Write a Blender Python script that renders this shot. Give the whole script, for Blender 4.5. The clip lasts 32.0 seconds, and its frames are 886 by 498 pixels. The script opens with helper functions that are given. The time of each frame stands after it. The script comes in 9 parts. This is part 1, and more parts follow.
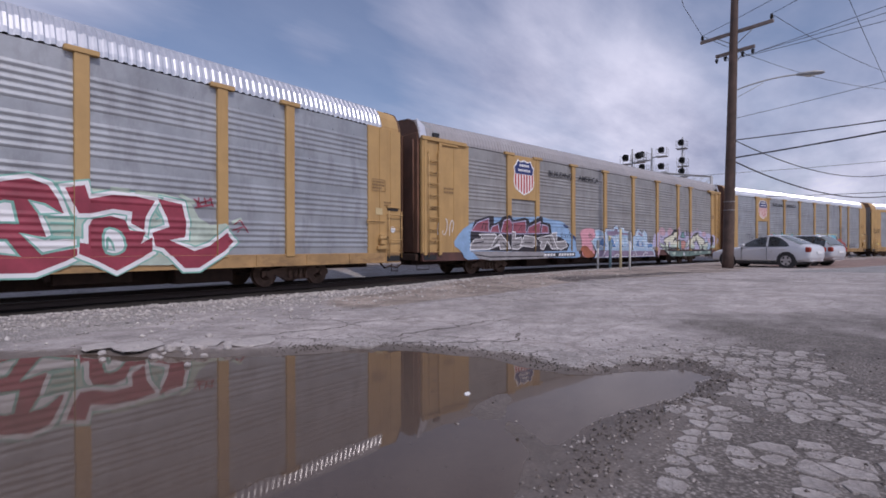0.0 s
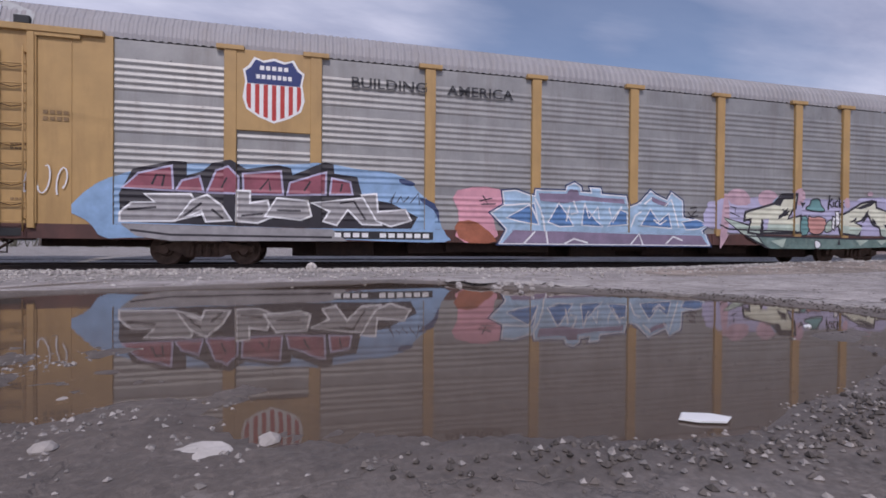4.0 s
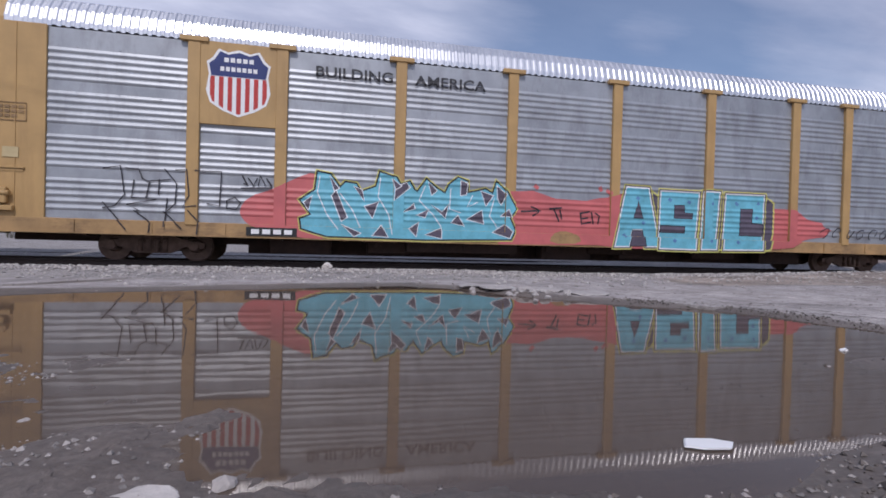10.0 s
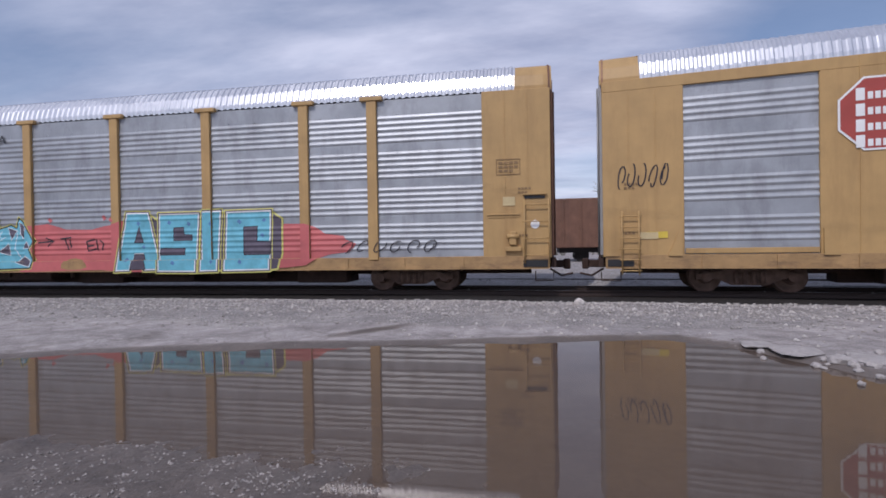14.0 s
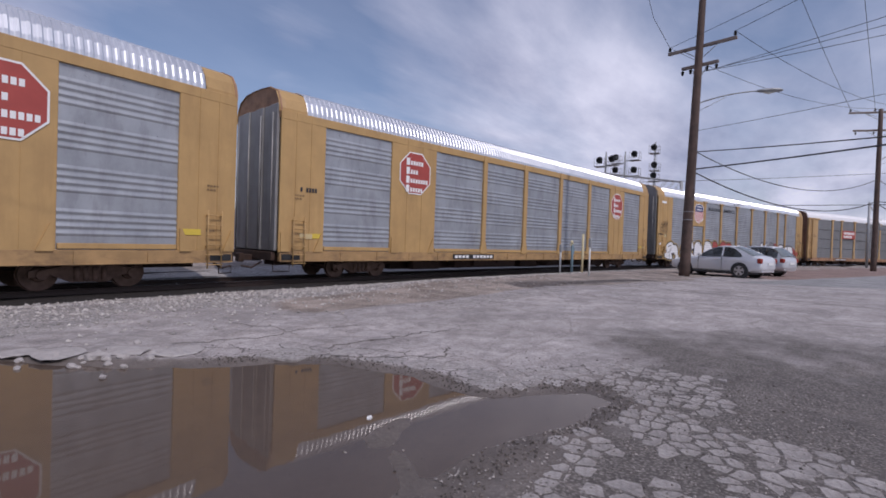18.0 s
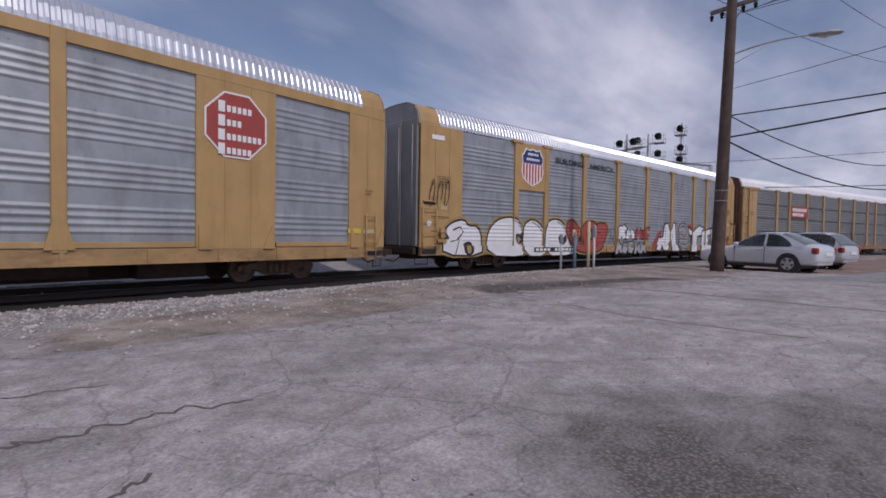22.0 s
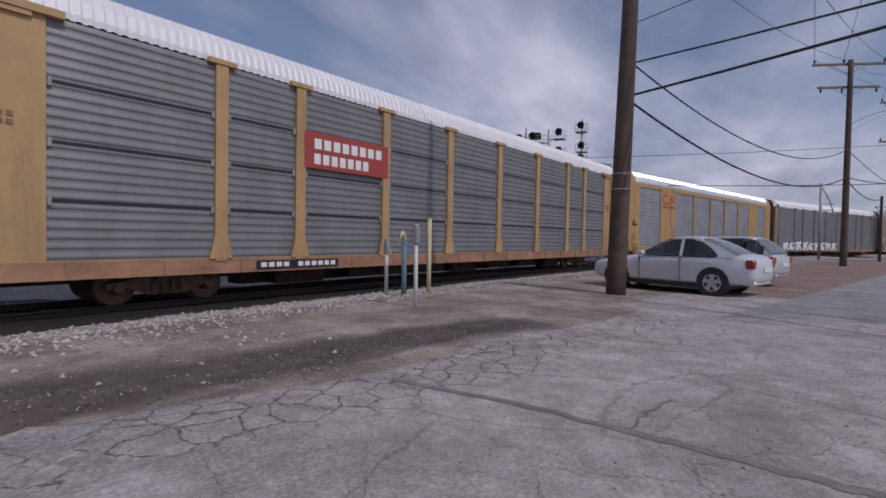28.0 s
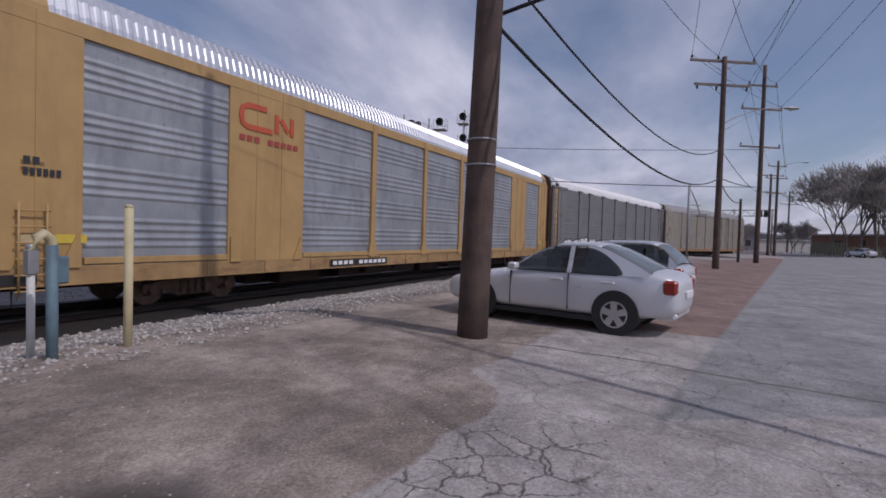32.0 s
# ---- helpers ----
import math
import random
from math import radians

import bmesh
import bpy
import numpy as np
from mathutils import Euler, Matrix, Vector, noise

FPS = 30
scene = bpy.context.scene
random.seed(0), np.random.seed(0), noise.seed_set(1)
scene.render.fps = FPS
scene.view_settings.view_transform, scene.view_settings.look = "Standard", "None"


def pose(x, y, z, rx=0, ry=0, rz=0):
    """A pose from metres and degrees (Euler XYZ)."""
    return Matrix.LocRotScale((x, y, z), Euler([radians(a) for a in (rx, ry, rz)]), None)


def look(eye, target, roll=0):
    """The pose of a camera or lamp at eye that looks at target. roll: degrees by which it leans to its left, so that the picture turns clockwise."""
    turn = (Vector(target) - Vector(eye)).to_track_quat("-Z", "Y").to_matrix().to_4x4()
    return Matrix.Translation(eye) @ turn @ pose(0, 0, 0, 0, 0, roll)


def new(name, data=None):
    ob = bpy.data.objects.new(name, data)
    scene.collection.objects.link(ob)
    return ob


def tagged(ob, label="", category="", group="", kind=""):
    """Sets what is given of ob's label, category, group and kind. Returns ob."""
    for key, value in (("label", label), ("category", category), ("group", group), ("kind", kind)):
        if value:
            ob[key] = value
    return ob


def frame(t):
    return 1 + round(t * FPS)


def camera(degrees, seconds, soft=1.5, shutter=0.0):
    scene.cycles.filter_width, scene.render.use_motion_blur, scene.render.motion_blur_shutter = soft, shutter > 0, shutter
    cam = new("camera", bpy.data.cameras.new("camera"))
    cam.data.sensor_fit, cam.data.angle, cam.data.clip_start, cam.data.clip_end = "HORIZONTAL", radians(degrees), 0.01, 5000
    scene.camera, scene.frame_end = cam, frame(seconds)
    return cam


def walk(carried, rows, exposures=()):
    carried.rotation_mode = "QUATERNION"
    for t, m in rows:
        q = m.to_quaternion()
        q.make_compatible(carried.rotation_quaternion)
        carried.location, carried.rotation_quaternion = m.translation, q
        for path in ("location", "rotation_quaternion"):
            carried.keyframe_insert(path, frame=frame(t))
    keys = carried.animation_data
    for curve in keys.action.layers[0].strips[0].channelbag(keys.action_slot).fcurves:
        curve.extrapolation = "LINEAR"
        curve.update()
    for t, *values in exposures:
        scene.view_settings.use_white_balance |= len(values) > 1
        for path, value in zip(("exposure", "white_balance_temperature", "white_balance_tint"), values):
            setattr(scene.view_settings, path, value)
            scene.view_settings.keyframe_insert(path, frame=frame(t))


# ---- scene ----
cam = camera(83.5, 32.0, soft=1.7)
# seconds, place, pitch, roll, yaw
PATH = [
    (0, 0.00, -14.36, 1.11, -0.19, 0.10, -54.40), (0.5, 0.00, -14.68, 1.01, -0.46, -0.30, -52.05), (1, -0.02, -14.87, 0.79, -0.74, -0.52, -51.78),
    (1.5, 0.00, -14.92, 0.68, -0.93, -0.76, -51.47), (2, 0.03, -14.94, 0.64, -0.99, -0.71, -51.15), (2.5, 0.08, -14.96, 0.66, -0.90, -1.08, -51.11),
    (3, -0.13, -14.82, 0.57, -0.72, -1.52, -46.66), (3.5, -0.30, -14.71, 0.52, -0.69, -1.11, -33.05), (5.5, -0.84, -14.59, 0.75, -0.40, 0.08, 5.23),
    (6, -0.94, -14.67, 0.76, -0.42, 0.27, 12.08), (6.5, -0.74, -14.57, 0.73, -0.90, 1.14, 13.57), (7, -0.67, -14.54, 0.72, -0.77, 0.06, 10.71),
    (7.5, -0.88, -14.62, 0.71, -0.70, -0.31, 10.98), (8, -1.03, -14.69, 0.74, -0.68, 0.22, 17.59), (8.5, -0.81, -14.55, 0.73, -0.90, 1.33, 20.59),
    (9, -0.38, -14.48, 0.73, -0.95, 0.46, 9.23), (9.5, -0.10, -14.53, 0.67, -0.86, -0.60, -9.74), (10, -0.27, -14.53, 0.62, -0.77, -1.56, -18.06),
    (10.5, -0.49, -14.54, 0.59, -0.64, -1.39, -16.23), (11, -0.64, -14.54, 0.59, -0.93, -0.99, -8.65), (11.5, -0.72, -14.53, 0.61, -0.90, -0.82, -1.83),
    (12, -0.83, -14.56, 0.60, -0.90, -0.73, 5.59), (12.5, -0.92, -14.61, 0.61, -0.97, -0.50, 12.65), (13, -1.00, -14.63, 0.72, -1.04, -0.45, 16.83),
    (13.5, -0.87, -14.51, 0.98, -0.43, 0.12, 17.38), (14, -0.43, -14.44, 1.26, -0.58, 0.92, 9.33), (14.5, -0.10, -14.73, 1.28, -0.63, -0.35, -10.13),
    (15, -0.01, -14.89, 1.34, -0.52, -1.27, -28.01), (15.5, 0.06, -14.99, 1.37, -0.14, -1.59, -41.56), (17.5, 0.08, -15.05, 1.39, -0.96, -2.06, -56.57),
    (18, 0.22, -14.86, 1.40, -0.99, -1.97, -56.96), (18.5, 0.55, -14.78, 1.36, -1.46, -1.51, -57.56), (19, 0.95, -14.62, 1.35, -1.43, -1.78, -57.67),
    (19.5, 1.40, -14.46, 1.29, -1.54, -1.55, -57.44), (20, 1.92, -14.40, 1.29, -1.42, -1.24, -57.05), (20.5, 2.46, -14.38, 1.32, -1.42, -1.04, -55.22),
    (21, 3.04, -14.35, 1.36, -1.65, -1.15, -54.48), (21.5, 3.71, -14.31, 1.36, -1.47, -1.01, -54.29), (22, 4.37, -14.28, 1.34, -1.70, -0.95, -54.24),
    (22.5, 5.01, -14.35, 1.41, -1.51, -0.70, -54.83), (23, 5.57, -14.47, 1.46, -1.48, -0.86, -56.53), (23.5, 6.14, -14.49, 1.52, -1.45, -0.96, -60.67),
    (24, 6.70, -14.44, 1.49, -1.30, -1.37, -63.38), (24.5, 7.22, -14.25, 1.47, -1.51, -1.50, -63.56), (25, 7.82, -14.08, 1.50, -1.46, -1.37, -63.61),
    (25.5, 8.40, -13.92, 1.50, -1.59, -1.19, -62.97), (27.5, 11.15, -13.51, 1.48, -1.35, -1.05, -64.11), (28, 11.77, -13.42, 1.48, -1.41, -1.09, -63.77),
    (28.5, 12.43, -13.40, 1.49, -1.27, -0.93, -63.80), (29, 13.08, -13.40, 1.52, -1.31, -0.68, -63.95), (29.5, 13.75, -13.45, 1.58, -1.15, -0.73, -65.30),
    (30, 14.38, -13.50, 1.62, -1.10, -0.80, -68.89), (30.5, 15.06, -13.49, 1.60, -1.45, -0.96, -72.35), (31, 15.74, -13.40, 1.63, -1.29, -1.29, -74.70),
    (31.5, 16.34, -13.32, 1.63, -1.35, -1.51, -75.29), (32, 16.90, -13.18, 1.65, -1.59, -1.73, -76.31),
]
walk(cam, [(t, pose(x, y, z, 90 + p, r, w)) for t, x, y, z, p, r, w in PATH], [(0, -0.46, 6250, 21), (3.5, -0.46, 6250, 21), (6, -0.40, 6100, 17), (15.5, -0.42, 6100, 17), (19, -0.53, 6250, 20), (21, -0.66, 6250, 20), (24, -0.87, 6250, 20), (29, -0.84, 6250, 20), (32, -0.78, 6250, 20)])

# ---- daylight ----
SUN_DIR = Vector((-0.34, -0.94, 0)).normalized()
SUN_EL = radians(50)
world = bpy.data.worlds.new("sky")
scene.world = world
world.use_nodes = True
wn, wl = world.node_tree.nodes, world.node_tree.links
wn.clear()


def wnode(kind, **kw):
    n = wn.new(kind)
    for k, v in kw.items():
        n.inputs[k].default_value = v
    return n


sky = wnode("ShaderNodeTexSky")
sky.sky_type, sky.sun_disc = "NISHITA", False
sky.sun_elevation, sky.sun_rotation = SUN_EL, math.atan2(SUN_DIR.x, SUN_DIR.y)
sky.air_density, sky.dust_density, sky.ozone_density = 1.0, 1.2, 2.0
geo = wnode("ShaderNodeTexCoord")
sep = wnode("ShaderNodeSeparateXYZ")
wl.new(geo.outputs["Generated"], sep.inputs[0])
up = wnode("ShaderNodeMath")
up.operation = "MAXIMUM"
up.inputs[1].default_value = 0.0
wl.new(sep.outputs["Z"], up.inputs[0])
lift = wnode("ShaderNodeMath")
lift.inputs[1].default_value = 0.16
wl.new(up.outputs[0], lift.inputs[0])
comb = wnode("ShaderNodeCombineXYZ")
for i, ax in enumerate("XY"):
    dv = wnode("ShaderNodeMath")
    dv.operation = "DIVIDE"
    wl.new(sep.outputs[ax], dv.inputs[0])
    wl.new(lift.outputs[0], dv.inputs[1])
    wl.new(dv.outputs[0], comb.inputs[i])
stretch = wnode("ShaderNodeMapping")
stretch.inputs["Rotation"].default_value = (0, 0, radians(35))
stretch.inputs["Scale"].default_value = (0.5, 1.05, 1)
stretch.inputs["Location"].default_value = (0.35, 0.9, 0)
wl.new(comb.outputs[0], stretch.inputs[0])
cloud_a = wnode("ShaderNodeTexNoise", Scale=1.05, Detail=9.0, Roughness=0.56, Distortion=0.45)
cloud_b = wnode("ShaderNodeTexNoise", Scale=0.42, Detail=3.0, Roughness=0.5)
wl.new(stretch.outputs[0], cloud_a.inputs["Vector"])
wl.new(stretch.outputs[0], cloud_b.inputs["Vector"])
addc = wnode("ShaderNodeMath")
wl.new(cloud_a.outputs["Fac"], addc.inputs[0])
wl.new(cloud_b.outputs["Fac"], addc.inputs[1])
cover = wnode("ShaderNodeValToRGB")
cover.color_ramp.elements[0].position, cover.color_ramp.elements[0].color = 0.42, (0, 0, 0, 1)
cover.color_ramp.elements[1].position, cover.color_ramp.elements[1].color = 0.63, (1, 1, 1, 1)
half = wnode("ShaderNodeMath")
half.operation = "MULTIPLY"
half.inputs[1].default_value = 0.5
wl.new(addc.outputs[0], half.inputs[0])
# broad cloud banks (+) and clear gaps (-): direction, half-width in degrees, amount
BANKS = [((0.871, 0.366, 0.328), 13, 0.045), ((0.80, 0.49, 0.42), 9, 0.06), ((0.934, 0.266, 0.236), 9, 0.05), ((0.66, 0.65, 0.36), 8, 0.06), ((0.971, -0.15, 0.20), 20, 0.06),
         ((0.52, 0.77, 0.35), 12, -0.11), ((0.745, 0.624, 0.20), 9, -0.11), ((0.927, 0.06, 0.38), 8, -0.03), ((0.91, -0.40, 0.30), 8, -0.08), ((0.70, 0.58, 0.46), 8, -0.08),
         ((-0.2, 0.92, 0.32), 30, 0.07), ((0.172, 0.908, 0.381), 16, 0.05)]
banked = half.outputs[0]
for way, wide, amount in BANKS:
    dot = wnode("ShaderNodeVectorMath")
    dot.operation = "DOT_PRODUCT"
    dot.inputs[1].default_value = Vector(way).normalized()
    wl.new(geo.outputs["Generated"], dot.inputs[0])
    fall = wnode("ShaderNodeMapRange")
    fall.interpolation_type = "SMOOTHSTEP"
    fall.inputs["From Min"].default_value, fall.inputs["From Max"].default_value = math.cos(radians(wide * 1.5)), math.cos(radians(wide * 0.2))
    fall.inputs["To Max"].default_value = amount
    wl.new(dot.outputs["Value"], fall.inputs["Value"])
    plus = wnode("ShaderNodeMath")
    wl.new(banked, plus.inputs[0])
    wl.new(fall.outputs[0], plus.inputs[1])
    banked = plus.outputs[0]
wl.new(banked, cover.inputs["Fac"])
shade = wnode("ShaderNodeTexNoise", Scale=1.7, Detail=6.0, Roughness=0.6)
wl.new(stretch.outputs[0], shade.inputs["Vector"])
tone = wnode("ShaderNodeValToRGB")
tone.color_ramp.elements[0].position, tone.color_ramp.elements[0].color = 0.30, (3.5, 3.8, 5.0, 1)
tone.color_ramp.elements[1].position, tone.color_ramp.elements[1].color = 0.64, (7.5, 7.7, 8.7, 1)
wl.new(shade.outputs["Fac"], tone.inputs["Fac"])
blend = wnode("ShaderNodeMix")
blend.data_type = "RGBA"
soft_cover = wnode("ShaderNodeMath")
soft_cover.operation = "MULTIPLY_ADD"
soft_cover.inputs[1].default_value, soft_cover.inputs[2].default_value = 0.80, 0.12
wl.new(cover.outputs["Color"], soft_cover.inputs[0])
wl.new(soft_cover.outputs[0], blend.inputs["Factor"])
wl.new(sky.outputs[0], blend.inputs["A"])
wl.new(tone.outputs["Color"], blend.inputs["B"])
back = wnode("ShaderNodeBackground", Strength=0.135)
wl.new(blend.outputs["Result"], back.inputs["Color"])
wout = wnode("ShaderNodeOutputWorld")
wl.new(back.outputs[0], wout.inputs[0])

sun = new("sun", bpy.data.lights.new("sun", "SUN"))
sun.data.energy, sun.data.angle, sun.data.color = 2.7, radians(0.6), (1.0, 0.95, 0.88)
sun.matrix_world = look((0, 0, 0), -(SUN_DIR * math.cos(SUN_EL) + Vector((0, 0, math.sin(SUN_EL)))))


# ---- materials ----
def mat(name, colour, rough=0.6, metal=0.0, vary=0.12, scale=3.0, bump=0.0, bscale=40.0, stain=None, stain_scale=(1, 1, 0.15), stain_amt=0.5, island=0.0, obrand=0.0):
    """A procedural surface: base colour, broad and fine variation, streaks of stain, and fine relief."""
    m = bpy.data.materials.new(name)
    m.use_nodes = True
    nt = m.node_tree
    N, L = nt.nodes, nt.links
    p = N["Principled BSDF"]
    p.inputs["Roughness"].default_value, p.inputs["Metallic"].default_value = rough, metal
    tc = N.new("ShaderNodeTexCoord")
    big = N.new("ShaderNodeTexNoise")
    big.inputs["Scale"].default_value, big.inputs["Detail"].default_value, big.inputs["Roughness"].default_value = scale, 6, 0.65
    L.new(tc.outputs["Object"], big.inputs["Vector"])
    ramp = N.new("ShaderNodeMapRange")
    ramp.inputs["From Min"].default_value, ramp.inputs["From Max"].default_value = 0.3, 0.7
    ramp.inputs["To Min"].default_value, ramp.inputs["To Max"].default_value = 1 - vary, 1 + vary
    L.new(big.outputs["Fac"], ramp.inputs["Value"])
    hsv = N.new("ShaderNodeHueSaturation")
    hsv.inputs["Color"].default_value = (*colour, 1)
    L.new(ramp.outputs[0], hsv.inputs["Value"])
    col = hsv.outputs["Color"]
    if island or obrand:
        info = N.new("ShaderNodeNewGeometry" if island else "ShaderNodeObjectInfo")
        rr = N.new("ShaderNodeMapRange")
        amt = island or obrand
        rr.inputs["To Min"].default_value, rr.inputs["To Max"].default_value = 1 - amt, 1 + amt
        L.new(info.outputs["Random Per Island" if island else "Random"], rr.inputs["Value"])
        mul = N.new("ShaderNodeMath")
        mul.operation = "MULTIPLY"
        L.new(ramp.outputs[0], mul.inputs[0])
        L.new(rr.outputs[0], mul.inputs[1])
        L.new(mul.outputs[0], hsv.inputs["Value"])
    if stain:
        mp = N.new("ShaderNodeMapping")
        mp.inputs["Scale"].default_value = stain_scale
        L.new(tc.outputs["Object"], mp.inputs[0])
        sn = N.new("ShaderNodeTexNoise")
        sn.inputs["Scale"].default_value, sn.inputs["Detail"].default_value, sn.inputs["Roughness"].default_value = 2.4, 8, 0.7
        L.new(mp.outputs[0], sn.inputs["Vector"])
        sr = N.new("ShaderNodeMapRange")
        sr.inputs["From Min"].default_value, sr.inputs["From Max"].default_value = 0.48, 0.72
        sr.inputs["To Max"].default_value = stain_amt
        L.new(sn.outputs["Fac"], sr.inputs["Value"])
        mx = N.new("ShaderNodeMix")
        mx.data_type = "RGBA"
        mx.inputs["B"].default_value = (*stain, 1)
        L.new(sr.outputs[0], mx.inputs["Factor"])
        L.new(col, mx.inputs["A"])
        col = mx.outputs["Result"]
    L.new(col, p.inputs["Base Color"])
    rv = N.new("ShaderNodeMapRange")
    rv.inputs["To Min"].default_value, rv.inputs["To Max"].default_value = max(rough - 0.12, 0.03), min(rough + 0.12, 1)
    L.new(big.outputs["Fac"], rv.inputs["Value"])
    L.new(rv.outputs[0], p.inputs["Roughness"])
    if bump:
        fine = N.new("ShaderNodeTexNoise")
        fine.inputs["Scale"].default_value, fine.inputs["Detail"].default_value = bscale, 5
        L.new(tc.outputs["Object"], fine.inputs["Vector"])
        b = N.new("ShaderNodeBump")
        b.inputs["Strength"].default_value, b.inputs["Distance"].default_value = bump, 0.02
        L.new(fine.outputs["Fac"], b.inputs["Height"])
        L.new(b.outputs[0], p.inputs["Normal"])
    return m


YELLOW = mat("weathered_yellow_paint", (0.44, 0.28, 0.113), 0.55, vary=0.1, scale=1.4, stain=(0.22, 0.12, 0.05), stain_amt=0.35, bump=0.05)
GREYTAN = mat("grimy_grey_tan_paint", (0.27, 0.245, 0.21), 0.65, vary=0.18, scale=1.3, stain=(0.15, 0.12, 0.10), stain_amt=0.5)
SLATS = mat("slatted_blue_grey_steel", (0.225, 0.228, 0.232), 0.5, 0.4, vary=0.12, scale=1.2, stain=(0.15, 0.14, 0.13), stain_amt=0.4)
RUSTY_SILL = mat("rust_stained_tan_paint", (0.34, 0.19, 0.11), 0.7, vary=0.25, scale=1.5, stain=(0.14, 0.07, 0.045), stain_scale=(0.6, 1, 1.5), stain_amt=0.7)
TAN = mat("faded_tan_paint", (0.46, 0.30, 0.14), 0.6, vary=0.12, scale=1.2, stain=(0.16, 0.09, 0.05), stain_amt=0.45, bump=0.05)
GALV = mat("galvanised_steel", (0.36, 0.378, 0.405), 0.48, 0.5, vary=0.17, scale=1.1, stain=(0.2, 0.2, 0.215), stain_scale=(1, 1, 0.35), stain_amt=0.6, bump=0.04)
GALV_DULL = mat("dull_grey_steel", (0.31, 0.306, 0.304), 0.5, 0.35, vary=0.16, scale=1.6, stain=(0.2, 0.18, 0.17), stain_amt=0.55, bump=0.05)
ROOF_BRIGHT = mat("bright_roof_steel", (0.72, 0.73, 0.76), 0.36, 0.8, vary=0.08, scale=0.8, bump=0.03)
ROOF_GREY = mat("grey_roof_steel", (0.33, 0.32, 0.335), 0.7, 0.25, vary=0.12, scale=1.0, stain=(0.3, 0.27, 0.25), stain_amt=0.4)
ROOF_WHITE = mat("white_roof_paint", (0.74, 0.74, 0.76), 0.5, 0.1, vary=0.06, scale=1.0)
DARK = mat("black_grimy_iron", (0.016, 0.013, 0.012), 0.75, 0.2, vary=0.35, scale=5, bump=0.2)
RUST = mat("rusty_iron", (0.050, 0.028, 0.021), 0.85, 0.1, vary=0.35, scale=6, bump=0.2)
TRUCK = mat("dusty_brown_cast_iron", (0.15, 0.095, 0.072), 0.85, 0.1, vary=0.4, scale=5, bump=0.25)
MAROON = mat("grimy_maroon_paint", (0.10, 0.045, 0.038), 0.7, vary=0.25, scale=2, stain=(0.05, 0.03, 0.03), bump=0.06)
BROWN_END = mat("rusty_brown_end_sheet", (0.17, 0.085, 0.055), 0.75, vary=0.25, scale=1.4, stain=(0.07, 0.04, 0.03), bump=0.08)
WHITE = mat("white_paint", (0.78, 0.78, 0.78), 0.5, vary=0.05)
BLACK = mat("black_paint", (0.02, 0.02, 0.022), 0.5, vary=0.2)
GREYTXT = mat("dark_grey_lettering", (0.03, 0.03, 0.036), 0.6, vary=0.3)
NAVY = mat("navy_blue_paint", (0.02, 0.035, 0.15), 0.5)
RED = mat("red_paint", (0.45, 0.035, 0.03), 0.5, vary=0.1)
SIGNRED = mat("faded_sign_red", (0.36, 0.062, 0.05), 0.55, vary=0.1, scale=2)
G_BLUE = mat("sky_blue_spray", (0.24, 0.38, 0.58), 0.5, vary=0.18, scale=2.5)
G_CYAN = mat("turquoise_spray", (0.14, 0.43, 0.54), 0.5, vary=0.22, scale=3)
G_CORAL = mat("coral_red_spray", (0.52, 0.13, 0.13), 0.55, vary=0.15, scale=1.5)
G_CRIMSON = mat("crimson_spray", (0.27, 0.04, 0.065), 0.5, vary=0.25, scale=2)
G_MAROON = mat("dusty_maroon_spray", (0.26, 0.075, 0.105), 0.5, vary=0.3, scale=2)
G_LILAC = mat("lilac_spray", (0.42, 0.40, 0.56), 0.55, vary=0.15, scale=2)
SILL = mat("grimy_yellow_paint", (0.36, 0.225, 0.10), 0.65, vary=0.22, scale=2, stain=(0.10, 0.06, 0.04), stain_scale=(0.6, 1, 1.5), stain_amt=0.75, bump=0.08)
G_PINK = mat("pink_spray", (0.62, 0.30, 0.36), 0.55, vary=0.15)
G_MOSS = mat("moss_spray", (0.12, 0.185, 0.17), 0.6, vary=0.4, scale=3, stain=(0.30, 0.36, 0.32), stain_scale=(1.2, 1, 2.5), stain_amt=0.5)
G_ROSE = mat("rose_spray", (0.50, 0.335, 0.39), 0.6, vary=0.2)
G_NAVY = mat("dark_blue_spray", (0.03, 0.05, 0.13), 0.5, vary=0.3)
G_CREAM = mat("cream_spray", (0.62, 0.62, 0.50), 0.55, vary=0.15, scale=2)
G_GREEN = mat("sea_green_spray", (0.20, 0.42, 0.36), 0.55, vary=0.2, scale=2)
G_WHITE = mat("white_spray", (0.72, 0.72, 0.74), 0.5, vary=0.08, scale=2)
G_SILVER = mat("silver_spray", (0.45, 0.46, 0.48), 0.45, 0.3, vary=0.2, scale=3)
G_BLACK = mat("black_spray", (0.025, 0.022, 0.03), 0.6, vary=0.25)
G_MINT = mat("pale_mint_spray", (0.42, 0.50, 0.43), 0.55, vary=0.25, scale=2)
G_GREY = mat("grey_spray", (0.28, 0.27, 0.28), 0.5, vary=0.25, scale=3)
G_SKY = mat("pale_blue_spray", (0.33, 0.47, 0.62), 0.5, vary=0.25, scale=2.5)
G_DEEP = mat("strong_blue_spray", (0.10, 0.21, 0.42), 0.5, vary=0.3, scale=3)
G_MAUVE = mat("dusty_mauve_spray", (0.22, 0.17, 0.25), 0.55, vary=0.25, scale=2)
G_RUST = mat("rust_orange_spray", (0.33, 0.11, 0.06), 0.55, vary=0.3, scale=3)
G_SALMON = mat("salmon_spray", (0.50, 0.25, 0.22), 0.55, vary=0.2, scale=3)
